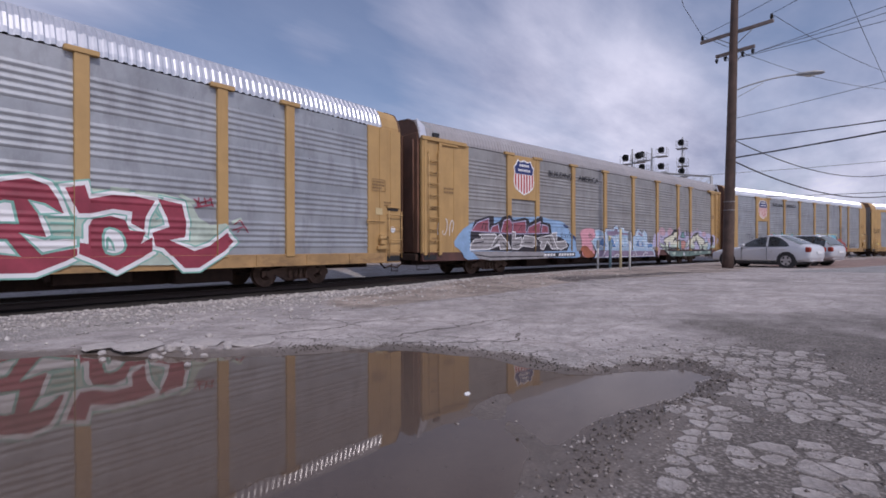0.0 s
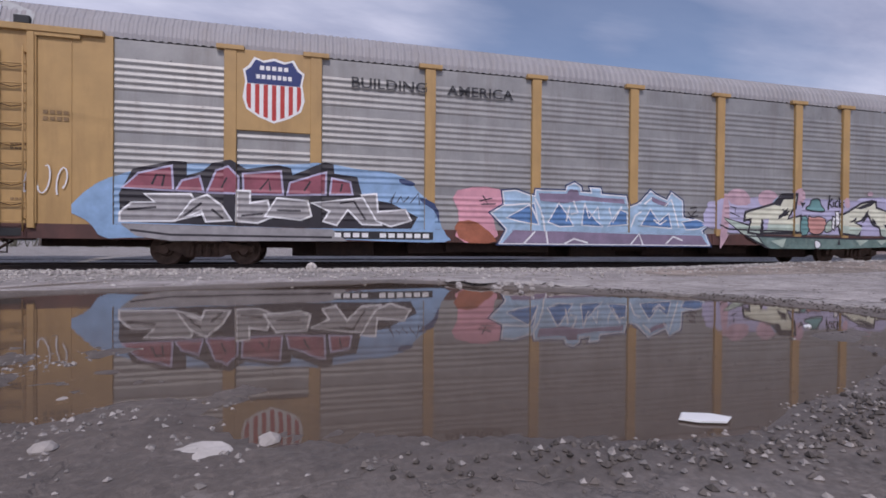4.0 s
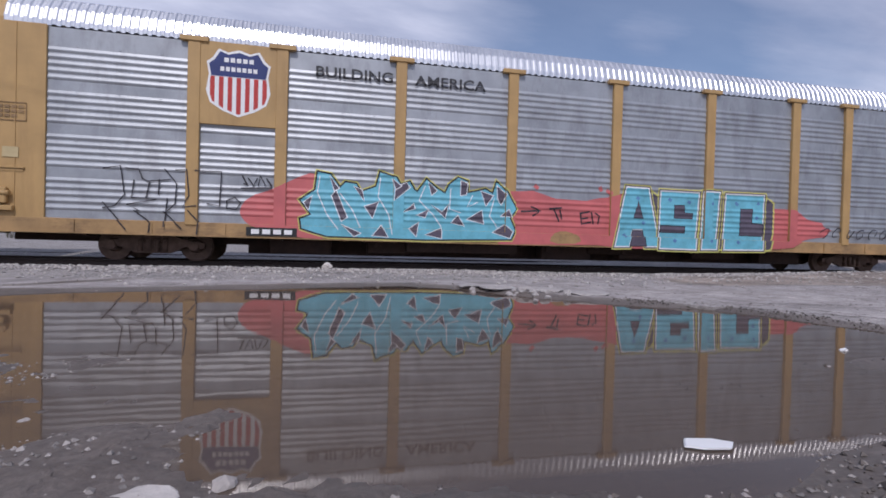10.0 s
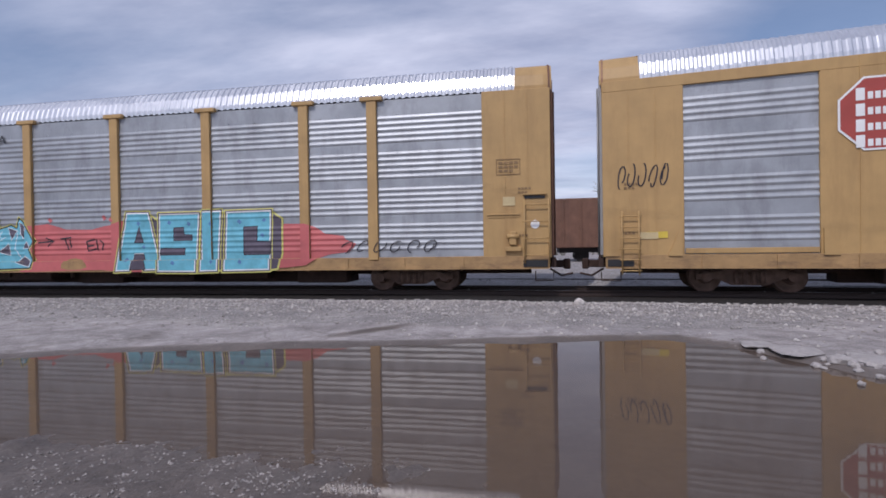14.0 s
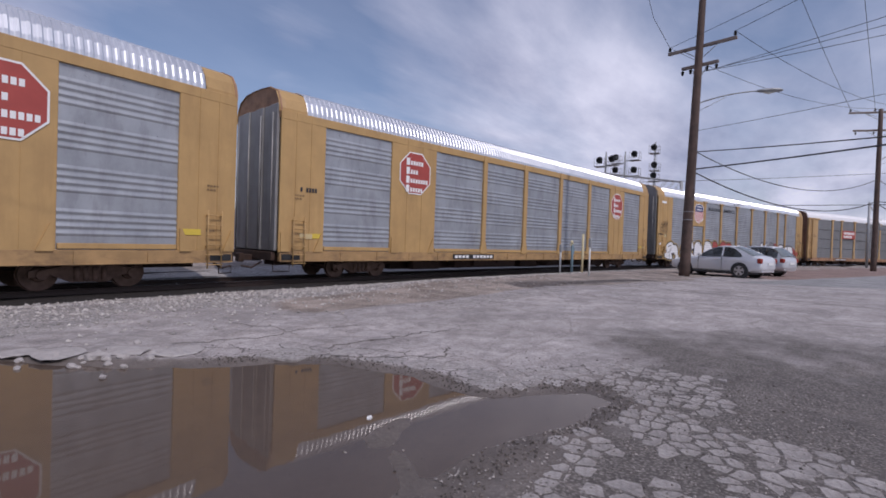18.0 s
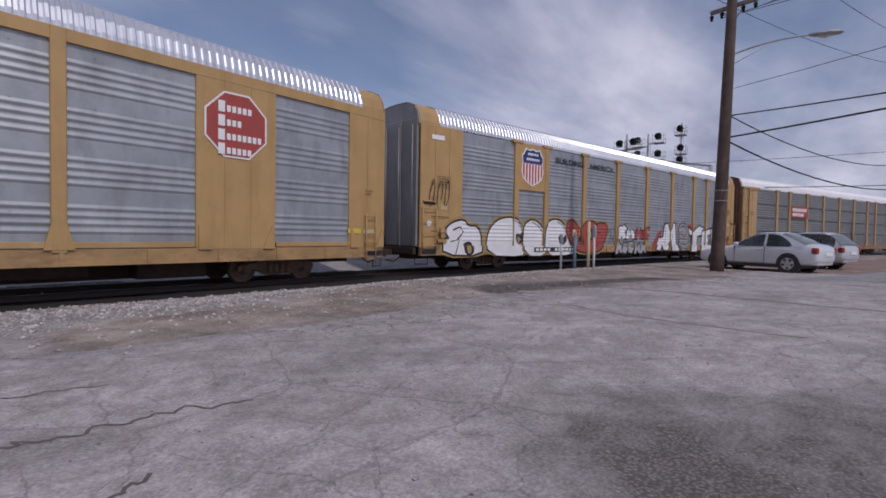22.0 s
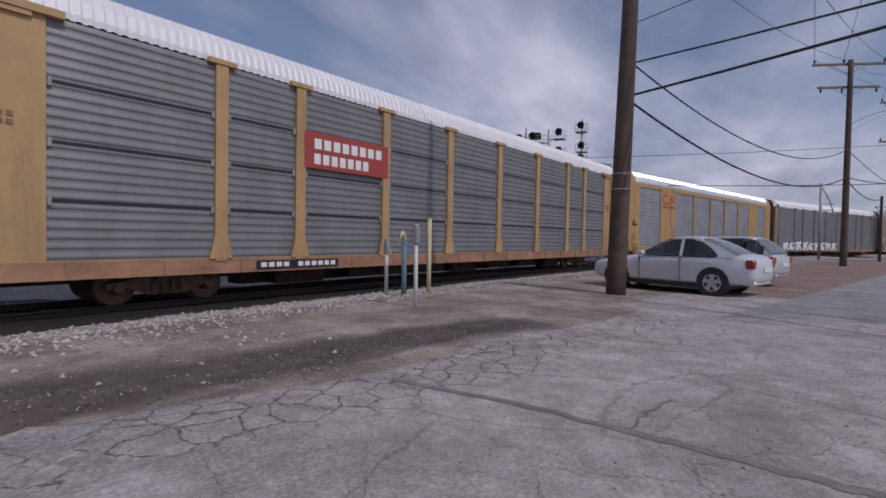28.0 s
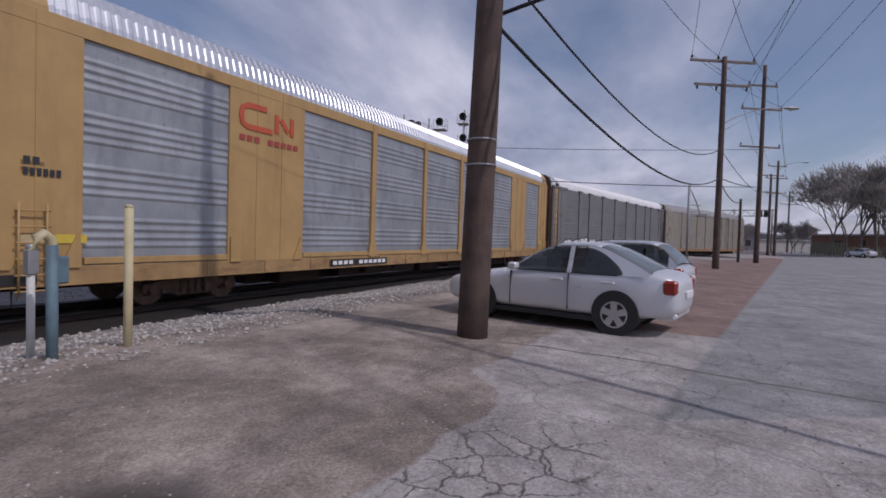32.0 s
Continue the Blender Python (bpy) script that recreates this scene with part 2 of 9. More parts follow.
G_TEAL = mat("teal_spray", (0.13, 0.27, 0.27), 0.55, vary=0.25, scale=2)
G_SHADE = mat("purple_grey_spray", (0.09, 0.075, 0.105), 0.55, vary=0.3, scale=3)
OCHRE = mat("ochre_spray", (0.36, 0.25, 0.09), 0.6, vary=0.25, scale=2)
G_YELLOW = mat("yellow_green_spray", (0.55, 0.52, 0.14), 0.5, vary=0.1)
WOOD_POLE = mat("creosoted_pole_wood", (0.095, 0.063, 0.052), 0.85, vary=0.45, scale=2, stain=(0.05, 0.035, 0.03), stain_scale=(6, 6, 0.3), stain_amt=0.7, bump=0.35, bscale=30)
WOOD_GREY = mat("weathered_grey_wood", (0.22, 0.18, 0.16), 0.85, vary=0.25, scale=4, stain=(0.1, 0.08, 0.07), stain_scale=(0.5, 6, 6), bump=0.3)
CABLE = mat("black_cable", (0.03, 0.03, 0.035), 0.7)
STEEL = mat("grey_steel", (0.32, 0.33, 0.34), 0.5, 0.4, vary=0.15)
RAIL_TOP = mat("rail_steel", (0.04, 0.026, 0.022), 0.5, 0.5, vary=0.2, scale=4)
TIE = mat("creosoted_tie_wood", (0.035, 0.027, 0.023), 0.9, vary=0.3, scale=3, bump=0.3, obrand=0.3)
FADED = mat("faded_stencil_paint", (0.24, 0.15, 0.07), 0.6, vary=0.3)
LABEL = mat("yellow_label_paint", (0.62, 0.46, 0.06), 0.6, vary=0.1)
PAPER = mat("yellowed_label_paper", (0.50, 0.40, 0.22), 0.7, vary=0.15)
STONE = mat("limestone_ballast", (0.40, 0.37, 0.345), 0.9, vary=0.2, scale=6, bump=0.3, island=0.35)
PEBBLE = mat("grey_pebble", (0.27, 0.245, 0.23), 0.85, vary=0.2, scale=20, bump=0.2, island=0.4)
SLAB = mat("cracked_asphalt_slab", (0.36, 0.332, 0.318), 0.95, vary=0.4, scale=22, stain=(0.18, 0.158, 0.145), stain_scale=(3, 3, 3), stain_amt=0.7, bump=0.8, bscale=120, obrand=0.14)
RUBBLE = mat("pale_broken_concrete", (0.40, 0.37, 0.355), 0.95, vary=0.25, scale=14, stain=(0.3, 0.27, 0.25), stain_scale=(3, 3, 3), stain_amt=0.5, bump=0.7, bscale=60)
CLAY = mat("damp_dirt", (0.085, 0.068, 0.057), 0.95, vary=0.25, scale=4, bump=0.3)
SILVERCAR = mat("silver_car_paint", (0.68, 0.69, 0.72), 0.3, 0.3, vary=0.03, scale=1)
WHITECAR = mat("pale_silver_car_paint", (0.60, 0.61, 0.64), 0.3, 0.4, vary=0.03, scale=1)
TYRE = mat("tyre_rubber", (0.018, 0.017, 0.018), 0.85, vary=0.2)
ALLOY = mat("alloy_wheel_metal", (0.55, 0.55, 0.57), 0.35, 0.8)
TAILRED = mat("red_tail_lamp_plastic", (0.30, 0.035, 0.022), 0.25)
TRIM = mat("black_plastic_trim", (0.025, 0.025, 0.027), 0.6)
BLUEPOST = mat("faded_blue_post_paint", (0.12, 0.19, 0.23), 0.6, vary=0.2, scale=6, stain=(0.2, 0.2, 0.2), stain_amt=0.3)
CREAMPOST = mat("cream_post_paint", (0.56, 0.49, 0.30), 0.6, vary=0.12, scale=5, stain=(0.3, 0.2, 0.1), stain_amt=0.4)
WHITEPOST = mat("scuffed_white_post_paint", (0.62, 0.62, 0.60), 0.6, vary=0.12, scale=6, stain=(0.25, 0.22, 0.18), stain_amt=0.5)
BARK = mat("tree_bark", (0.12, 0.10, 0.088), 0.9, vary=0.25, scale=5, bump=0.3)
TWIG = mat("bare_twigs", (0.33, 0.30, 0.28), 0.9, vary=0.3, scale=2)
HEDGE = mat("dry_brush", (0.16, 0.15, 0.11), 0.9, vary=0.35, scale=3)
CREAMWALL = mat("pale_render_wall", (0.44, 0.42, 0.40), 0.85, vary=0.1, scale=0.6)
# rear glass with the sky's pale reflection put into its base colour
REARGLASS = mat("sky_sheen_rear_glass", (0.16, 0.18, 0.185), 0.08)
DARKGLASS = mat("dark_window_glass", (0.02, 0.022, 0.026), 0.12)

GLASS = bpy.data.materials.new("car_window_glass")
GLASS.use_nodes = True
gp = GLASS.node_tree.nodes["Principled BSDF"]
gp.inputs["Base Color"].default_value = (0.07, 0.08, 0.085, 1)
gp.inputs["Roughness"].default_value, gp.inputs["Transmission Weight"].default_value = 0.05, 0.6


def water_material():
    m = bpy.data.materials.new("muddy_puddle_water")
    m.use_nodes = True
    N, L = m.node_tree.nodes, m.node_tree.links
    N.clear()
    out = N.new("ShaderNodeOutputMaterial")
    mix = N.new("ShaderNodeMixShader")
    fr = N.new("ShaderNodeFresnel")
    fr.inputs["IOR"].default_value = 1.34
    see = N.new("ShaderNodeBsdfTransparent")
    see.inputs["Color"].default_value = (0.5, 0.42, 0.35, 1)
    silt = N.new("ShaderNodeBsdfDiffuse")
    silt.inputs["Color"].default_value = (0.165, 0.126, 0.104, 1)
    murk = N.new("ShaderNodeMixShader")
    murk.inputs[0].default_value = 0.55
    L.new(see.outputs[0], murk.inputs[1])
    L.new(silt.outputs[0], murk.inputs[2])
    gl = N.new("ShaderNodeBsdfGlossy")
    gl.inputs["Roughness"].default_value = 0.03
    gl.inputs["Color"].default_value = (0.9, 0.87, 0.84, 1)
    tc = N.new("ShaderNodeTexCoord")
    wv = N.new("ShaderNodeTexNoise")
    wv.inputs["Scale"].default_value, wv.inputs["Detail"].default_value = 1.6, 3
    L.new(tc.outputs["Object"], wv.inputs["Vector"])
    b = N.new("ShaderNodeBump")
    b.inputs["Strength"].default_value, b.inputs["Distance"].default_value = 0.09, 0.01
    L.new(wv.outputs["Fac"], b.inputs["Height"])
    L.new(b.outputs[0], gl.inputs["Normal"])
    L.new(fr.outputs[0], mix.inputs[0])
    L.new(murk.outputs[0], mix.inputs[1])
    L.new(gl.outputs[0], mix.inputs[2])
    L.new(mix.outputs[0], out.inputs[0])
    return m


WATER = water_material()


def ground_material():
    """Zones of limestone gravel, dirt, old cracked asphalt, newer asphalt and brick, from the sheet's zone layer;
    darker and smoother where wet; near black along the track, where the train's shade is put into the colour.
    """
    m = bpy.data.materials.new("yard_ground")
    m.use_nodes = True
    N, L = m.node_tree.nodes, m.node_tree.links
    p = N["Principled BSDF"]
    p.inputs["Roughness"].default_value = 0.92
    tc = N.new("ShaderNodeTexCoord")
    zone = N.new("ShaderNodeVertexColor")
    zone.layer_name = "zone"
    zs = N.new("ShaderNodeSeparateColor")
    L.new(zone.outputs["Color"], zs.inputs[0])

    def noise_tex(scale, detail=6, rough=0.65):
        n = N.new("ShaderNodeTexNoise")
        n.inputs["Scale"].default_value, n.inputs["Detail"].default_value, n.inputs["Roughness"].default_value = scale, detail, rough
        L.new(tc.outputs["Object"], n.inputs["Vector"])
        return n.outputs["Fac"]

    def ramp(fac, *stops):
        r = N.new("ShaderNodeValToRGB")
        els = r.color_ramp.elements
        while len(els) < len(stops):
            els.new(0.5)
        for e, (at, c) in zip(els, stops):
            e.position, e.color = at, (*c, 1)
        L.new(fac, r.inputs["Fac"])
        return r.outputs["Color"]

    def mixc(fac, a, b):
        x = N.new("ShaderNodeMix")
        x.data_type = "RGBA"
        L.new(fac, x.inputs["Factor"])
        L.new(a, x.inputs["A"])
        L.new(b, x.inputs["B"])
        return x.outputs["Result"]

    def math_(op, a, b=None, c=None):
        x = N.new("ShaderNodeMath")
        x.operation = op
        for i, v in enumerate((a, b, c)):
            if v is None:
                continue
            if isinstance(v, (int, float)):
                x.inputs[i].default_value = v
            else:
                L.new(v, x.inputs[i])
        return x.outputs[0]

    wear_shade = N.new("ShaderNodeVertexColor")
    wear_shade.layer_name = "wear_shade"
    ws = N.new("ShaderNodeSeparateColor")
    L.new(wear_shade.outputs["Color"], ws.inputs[0])

    def step(fac, a, b, top=1.0):
        r = N.new("ShaderNodeMapRange")
        r.inputs["From Min"].default_value, r.inputs["From Max"].default_value, r.inputs["To Max"].default_value = a, b, top
        L.new(fac, r.inputs["Value"])
        return r.outputs[0]

    broad, mid, fine = noise_tex(0.35, 5), noise_tex(2.2, 8, 0.7), noise_tex(38, 5, 0.7)
    blot = noise_tex(0.9, 9, 0.72)
    vor = N.new("ShaderNodeTexVoronoi")
    vor.inputs["Scale"].default_value = 42
    L.new(tc.outputs["Object"], vor.inputs["Vector"])
    cell = N.new("ShaderNodeSeparateColor")
    vor2 = N.new("ShaderNodeTexVoronoi")
    vor2.inputs["Scale"].default_value, vor2.inputs["Detail"].default_value = 60, 1.0
    L.new(tc.outputs["Object"], vor2.inputs["Vector"])
    L.new(vor2.outputs["Color"], cell.inputs[0])
    pebbles = math_("MULTIPLY_ADD", vor.outputs["Distance"], 0.8, math_("MULTIPLY", fine, 0.5))
    gravel = ramp(pebbles, (0.1, (0.60, 0.57, 0.55)), (0.42, (0.44, 0.41, 0.395)), (0.75, (0.20, 0.183, 0.172)))
    gravel = mixc(step(blot, 0.50, 0.70, 0.6), gravel, ramp(fine, (0.3, (0.24, 0.215, 0.20)), (0.7, (0.36, 0.33, 0.31))))
    dirt = mixc(mid, ramp(fine, (0.4, (0.20, 0.163, 0.137)), (0.6, (0.32, 0.268, 0.232))), ramp(blot, (0.4, (0.14, 0.113, 0.095)), (0.6, (0.31, 0.262, 0.228))))
    warp = N.new("ShaderNodeTexNoise")
    warp.inputs["Scale"].default_value, warp.inputs["Detail"].default_value, warp.inputs["Roughness"].default_value = 1.6, 7, 0.68
    L.new(tc.outputs["Object"], warp.inputs["Vector"])
    wm = N.new("ShaderNodeVectorMath")
    wm.operation = "MULTIPLY_ADD"
    wm.inputs[1].default_value = (0.42, 0.42, 0)
    L.new(warp.outputs["Color"], wm.inputs[0])
    L.new(tc.outputs["Object"], wm.inputs[2])

    def cracks(scale, lo, hi):
        v = N.new("ShaderNodeTexVoronoi")
        v.feature = "DISTANCE_TO_EDGE"
        v.inputs["Scale"].default_value = scale
        L.new(wm.outputs[0], v.inputs["Vector"])
        return step(v.outputs["Distance"], lo, hi)

    # aggregate laid bare, sound pale pavement, and plates between gritty joints
    grit = ramp(pebbles, (0.08, (0.34, 0.31, 0.295)), (0.36, (0.205, 0.185, 0.172)), (0.75, (0.085, 0.074, 0.068)))
    pale = mixc(blot, ramp(fine, (0.4, (0.235, 0.21, 0.20)), (0.6, (0.365, 0.335, 0.325))), ramp(mid, (0.38, (0.225, 0.2, 0.191)), (0.6, (0.39, 0.36, 0.35))))
    pale = mixc(step(broad, 0.42, 0.6, 0.55), pale, ramp(mid, (0.4, (0.25, 0.225, 0.213)), (0.6, (0.35, 0.32, 0.308))))
    bare = step(math_("ADD", blot, math_("MULTIPLY_ADD", ws.outputs[2], 0.45, -0.10)), 0.46, 0.68)
    asphalt = mixc(bare, pale, grit)
    small, large, hair = cracks(3.1, 0.006, 0.034), cracks(0.5, 0.0, 0.010), cracks(1.5, 0.0, 0.012)
    plate_on = step(math_("ADD", ws.outputs[0], math_("MULTIPLY_ADD", mid, 0.6, -0.3)), 0.42, 0.58)
    asphalt = mixc(plate_on, asphalt, mixc(small, grit, pale))
    dark = N.new("ShaderNodeRGB")
    dark.outputs[0].default_value = (0.125, 0.108, 0.098, 1)
    hair_on = math_("MAXIMUM", hair, step(noise_tex(0.5, 3), 0.50, 0.40))
    crack = math_("MULTIPLY", math_("MULTIPLY_ADD", large, 0.45, 0.55), math_("MULTIPLY_ADD", hair_on, 0.5, 0.5))
    asphalt = mixc(crack, dark.outputs[0], asphalt)
    crack = math_("MULTIPLY", crack, math_("MAXIMUM", small, math_("SUBTRACT", 1.0, plate_on)))
    road = mixc(mid, ramp(fine, (0.35, (0.20, 0.198, 0.196)), (0.65, (0.265, 0.262, 0.26))), ramp(blot, (0.35, (0.21, 0.207, 0.205)), (0.65, (0.25, 0.247, 0.245))))
    road = mixc(crack, dark.outputs[0], road)
    red = mixc(mid, ramp(fine, (0.3, (0.17, 0.11, 0.09)), (0.7, (0.25, 0.175, 0.15))), ramp(blot, (0.3, (0.16, 0.105, 0.09)), (0.7, (0.235, 0.17, 0.15))))
    edge = math_("MULTIPLY_ADD", mid, 0.5, -0.25)

    def soft(chan):
        r = N.new("ShaderNodeMapRange")
        r.inputs["From Min"].default_value, r.inputs["From Max"].default_value = 0.42, 0.58
        L.new(math_("ADD", chan, edge), r.inputs["Value"])
        return r.outputs[0]

    col = mixc(soft(zs.outputs[0]), asphalt, gravel)
    col = mixc(soft(zs.outputs[1]), col, dirt)
    # grimy ballast along the track, with the shade under the train painted in
    shaded_grime = ramp(pebbles, (0.1, (0.040, 0.031, 0.027)), (0.5, (0.018, 0.014, 0.012)))
    col = mixc(soft(wear_shade.outputs["Alpha"]), col, shaded_grime)
    col = mixc(soft(zone.outputs["Alpha"]), col, red)
    sep = N.new("ShaderNodeSeparateXYZ")
    L.new(tc.outputs["Object"], sep.inputs[0])
    # newer asphalt beyond two straight edges
    rag = math_("MULTIPLY_ADD", mid, 0.14, -0.07)
    e1 = math_("ADD", math_("MULTIPLY_ADD", sep.outputs["X"], 0.397, sep.outputs["Y"]), 14.75 - 23.2 * 0.397)
    e2 = math_("ADD", math_("MULTIPLY_ADD", sep.outputs["Y"], 0.37, sep.outputs["X"]), 0.37 * 15.7 - 21.75)
    col = mixc(math_("MULTIPLY", step(math_("ADD", e1, rag), 0.04, -0.04), step(math_("ADD", e2, rag), -0.04, 0.04)), col, road)
    # wet: close above and below the water's level
    zn = math_("MULTIPLY_ADD", mid, 0.05, sep.outputs["Z"])
    wet = N.new("ShaderNodeMapRange")
    wet.inputs["From Min"].default_value, wet.inputs["From Max"].default_value = 0.052, 0.033
    L.new(zn, wet.inputs["Value"])
    inlot = N.new("ShaderNodeMapRange")
    inlot.inputs["From Min"].default_value, inlot.inputs["From Max"].default_value = -7.2, -7.6
    L.new(sep.outputs["Y"], inlot.inputs["Value"])
    inx = N.new("ShaderNodeMapRange")
    inx.inputs["From Min"].default_value, inx.inputs["From Max"].default_value = 7.5, 6.5
    L.new(sep.outputs["X"], inx.inputs["Value"])
    wetf = math_("MULTIPLY", wet.outputs[0], math_("MULTIPLY", inlot.outputs[0], inx.outputs[0]))
    wetf = math_("MAXIMUM", wetf, math_("MULTIPLY", step(math_("ADD", ws.outputs[1], math_("MULTIPLY_ADD", mid, 0.8, -0.4)), 0.35, 0.7), 0.95))
    mud = mixc(fine, ramp(mid, (0.3, (0.09, 0.074, 0.064)), (0.7, (0.185, 0.155, 0.134))), ramp(pebbles, (0.12, (0.38, 0.345, 0.31)), (0.3, (0.19, 0.165, 0.147)), (0.7, (0.12, 0.10, 0.088))))
    col = mixc(wetf, col, mud)
    loam = ramp(mid, (0.35, (0.055, 0.043, 0.037)), (0.7, (0.105, 0.085, 0.074)))
    col = mixc(step(math_("ADD", ws.outputs[1], math_("MULTIPLY_ADD", mid, 0.9, -0.45)), 0.7, 1.0, 0.9), col, loam)
    speck = N.new("ShaderNodeHueSaturation")
    # ground colour brightened where the blue channel is negative
    brighten = math_("MULTIPLY_ADD", math_("MAXIMUM", math_("MULTIPLY", ws.outputs[2], -1.0), 0.0), 0.1, 1.0)
    veil = math_("MULTIPLY", math_("MULTIPLY_ADD", blot, 1.25, 0.26), math_("MULTIPLY", brighten, math_("MULTIPLY_ADD", noise_tex(4.5, 8, 0.75), 1.1, 0.5)))
    L.new(math_("MULTIPLY", math_("MULTIPLY", math_("MULTIPLY_ADD", cell.outputs[0], 0.28, 0.9), math_("MULTIPLY_ADD", fine, 0.7, 0.68)), veil), speck.inputs["Value"])
    L.new(col, speck.inputs["Color"])
    col = speck.outputs["Color"]
    L.new(col, p.inputs["Base Color"])
    L.new(math_("MULTIPLY_ADD", wetf, -0.35, 0.92), p.inputs["Roughness"])
    h = math_("ADD", math_("MULTIPLY", fine, 0.35), math_("ADD", math_("MULTIPLY", pebbles, math_("MULTIPLY", zs.outputs[0], -0.8)), math_("MULTIPLY", crack, 0.4)))
    b = N.new("ShaderNodeBump")
    b.inputs["Strength"].default_value, b.inputs["Distance"].default_value = 0.7, 0.03
    L.new(h, b.inputs["Height"])
    L.new(b.outputs[0], p.inputs["Normal"])
    return m


GROUND = ground_material()


# ---- building helpers ----
def part(name, bm, material, parent=None, label=""):
    """Links a bmesh as one mesh object, under a thing or a part."""
    me = bpy.data.meshes.new(name)
    bm.to_mesh(me)
    bm.free()
    return link(name, me, material, parent, label)


def link(name, me, material, parent=None, label=""):
    if material is not None and not me.materials:
        me.materials.append(material)
    ob = new(name, me)
    if parent is not None:
        ob.parent = parent
    if label:
        tagged(ob, label)
    return ob


def thing(name, label, category, group="", kind="", m=None):
    ob = tagged(new(name), label, category, group, kind)
    if m is not None:
        ob.matrix_basis = m
    return ob


def box(bm, x0, x1, y0, y1, z0, z1, m=None, bevel=0.0):
    vs = [bm.verts.new(m @ Vector(c) if m else c) for c in ((x0, y0, z0), (x1, y0, z0), (x1, y1, z0), (x0, y1, z0), (x0, y0, z1), (x1, y0, z1), (x1, y1, z1), (x0, y1, z1))]
    fs = [bm.faces.new([vs[i] for i in f]) for f in ((3, 2, 1, 0), (4, 5, 6, 7), (0, 1, 5, 4), (1, 2, 6, 5), (2, 3, 7, 6), (3, 0, 4, 7))]
    if bevel:
        bmesh.ops.bevel(bm, geom=list({e for f in fs for e in f.edges}), offset=bevel, segments=1, affect="EDGES")
    return vs


def tube(bm, p0, p1, r0, r1=None, n=8, caps=True):
    p0, p1 = Vector(p0), Vector(p1)
    r1 = r0 if r1 is None else r1
    q = (p1 - p0).to_track_quat("Z", "Y").to_matrix()
    rings = []
    for p, r in ((p0, r0), (p1, r1)):
        rings.append([bm.verts.new(p + q @ Vector((r * math.cos(2 * math.pi * i / n), r * math.sin(2 * math.pi * i / n), 0))) for i in range(n)])
    for i in range(n):
        f = bm.faces.new((rings[0][i], rings[0][(i + 1) % n], rings[1][(i + 1) % n], rings[1][i]))
        f.smooth = True
    if caps:
        bm.faces.new(rings[0][::-1])
        bm.faces.new(rings[1])


def path_tube(bm, pts, r, n=6):
    """One bent rod through the points."""
    pts = [Vector(p) for p in pts]
    rings = []
    for i, p in enumerate(pts):
        d = (pts[min(i + 1, len(pts) - 1)] - pts[max(i - 1, 0)]).normalized()
        side = d.cross(Vector((0.13, 0.21, 1.0)) if abs(d.z) < 0.9 else Vector((1.0, 0.2, 0.1))).normalized()
        up_ = side.cross(d)
        rings.append([bm.verts.new(p + (side * math.cos(2 * math.pi * k / n) + up_ * math.sin(2 * math.pi * k / n)) * r) for k in range(n)])
    for a, b in zip(rings, rings[1:]):
        for k in range(n):
            f = bm.faces.new((a[k], a[(k + 1) % n], b[(k + 1) % n], b[k]))
            f.smooth = True


def loft(bm, sections, closed=True, caps=True):
    """Skin over sections, each a list of as many points."""
    rings = [[bm.verts.new(p) for p in s] for s in sections]
    n = len(rings[0])
    for a, b in zip(rings, rings[1:]):
        for i in range(n if closed else n - 1):
            bm.faces.new((a[i], a[(i + 1) % n], b[(i + 1) % n], b[i]))
    if caps and closed:
        bm.faces.new(rings[0][::-1])
        bm.faces.new(rings[-1])
    return rings


def hash2(x, y):
    return noise.noise(Vector((x, y, 0.37)))


# ---- the bent track ----
XC, RAD = -12.67, 187.74


def on_track(a, off=0.0):
    """Place and heading at the length a along the track, off metres to its left."""
    th = max(a - XC, 0) / RAD
    x = XC + RAD * math.sin(th) if th else a
    y = -RAD * (1 - math.cos(th))
    return x + off * math.sin(th), y + off * math.cos(th), -th


def off_track(x, y):
    """How far a place lies from the track's middle line, positive on the side of the yard."""
    if x <= XC:
        return -y
    return math.hypot(x - XC, y + RAD) * -1 + RAD if y > -RAD * 2 else 99.0


# ---- ground ----
def smooth(a, b, v):
    u = min(max((v - a) / (b - a), 0.0), 1.0)
    return u * u * (3 - 2 * u)


PUDDLE = [(-7.4, -11.0), (-6.9, -9.6), (-5.6, -9.05), (-3.6, -8.6), (-1.0, -8.1), (0.6, -7.75), (1.5, -7.65), (2.15, -8.25), (2.7, -9.25), (3.3, -9.9), (4.05, -10.5),
          (4.3, -11.2), (4.45, -11.9), (4.25, -12.75), (4.75, -13.1), (5.2, -13.5), (4.75, -13.92), (3.6, -13.66), (2.98, -13.5), (2.1, -13.5), (1.1, -13.75), (0.5, -13.7),
          (-0.1, -13.55), (-0.9, -13.3), (-1.6, -13.5), (-2.6, -13.9), (-4.2, -14.1), (-6.0, -13.4), (-7.2, -12.4)]


def depth_in(outline, x, y):
    """Positive inside an outline: the distance from its edge."""
    best, inside = 1e9, False
    for (ax, ay), (bx, by) in zip(outline, outline[1:] + outline[:1]):
        dx, dy = bx - ax, by - ay
        u = min(max(((x - ax) * dx + (y - ay) * dy) / (dx * dx + dy * dy), 0), 1)
        best = min(best, math.hypot(x - ax - u * dx, y - ay - u * dy))
        if (ay > y) != (by > y) and x < ax + (y - ay) / dy * dx:
            inside = not inside
    return best if inside else -best


def puddle_depth(x, y):
    return depth_in(PUDDLE, x, y)


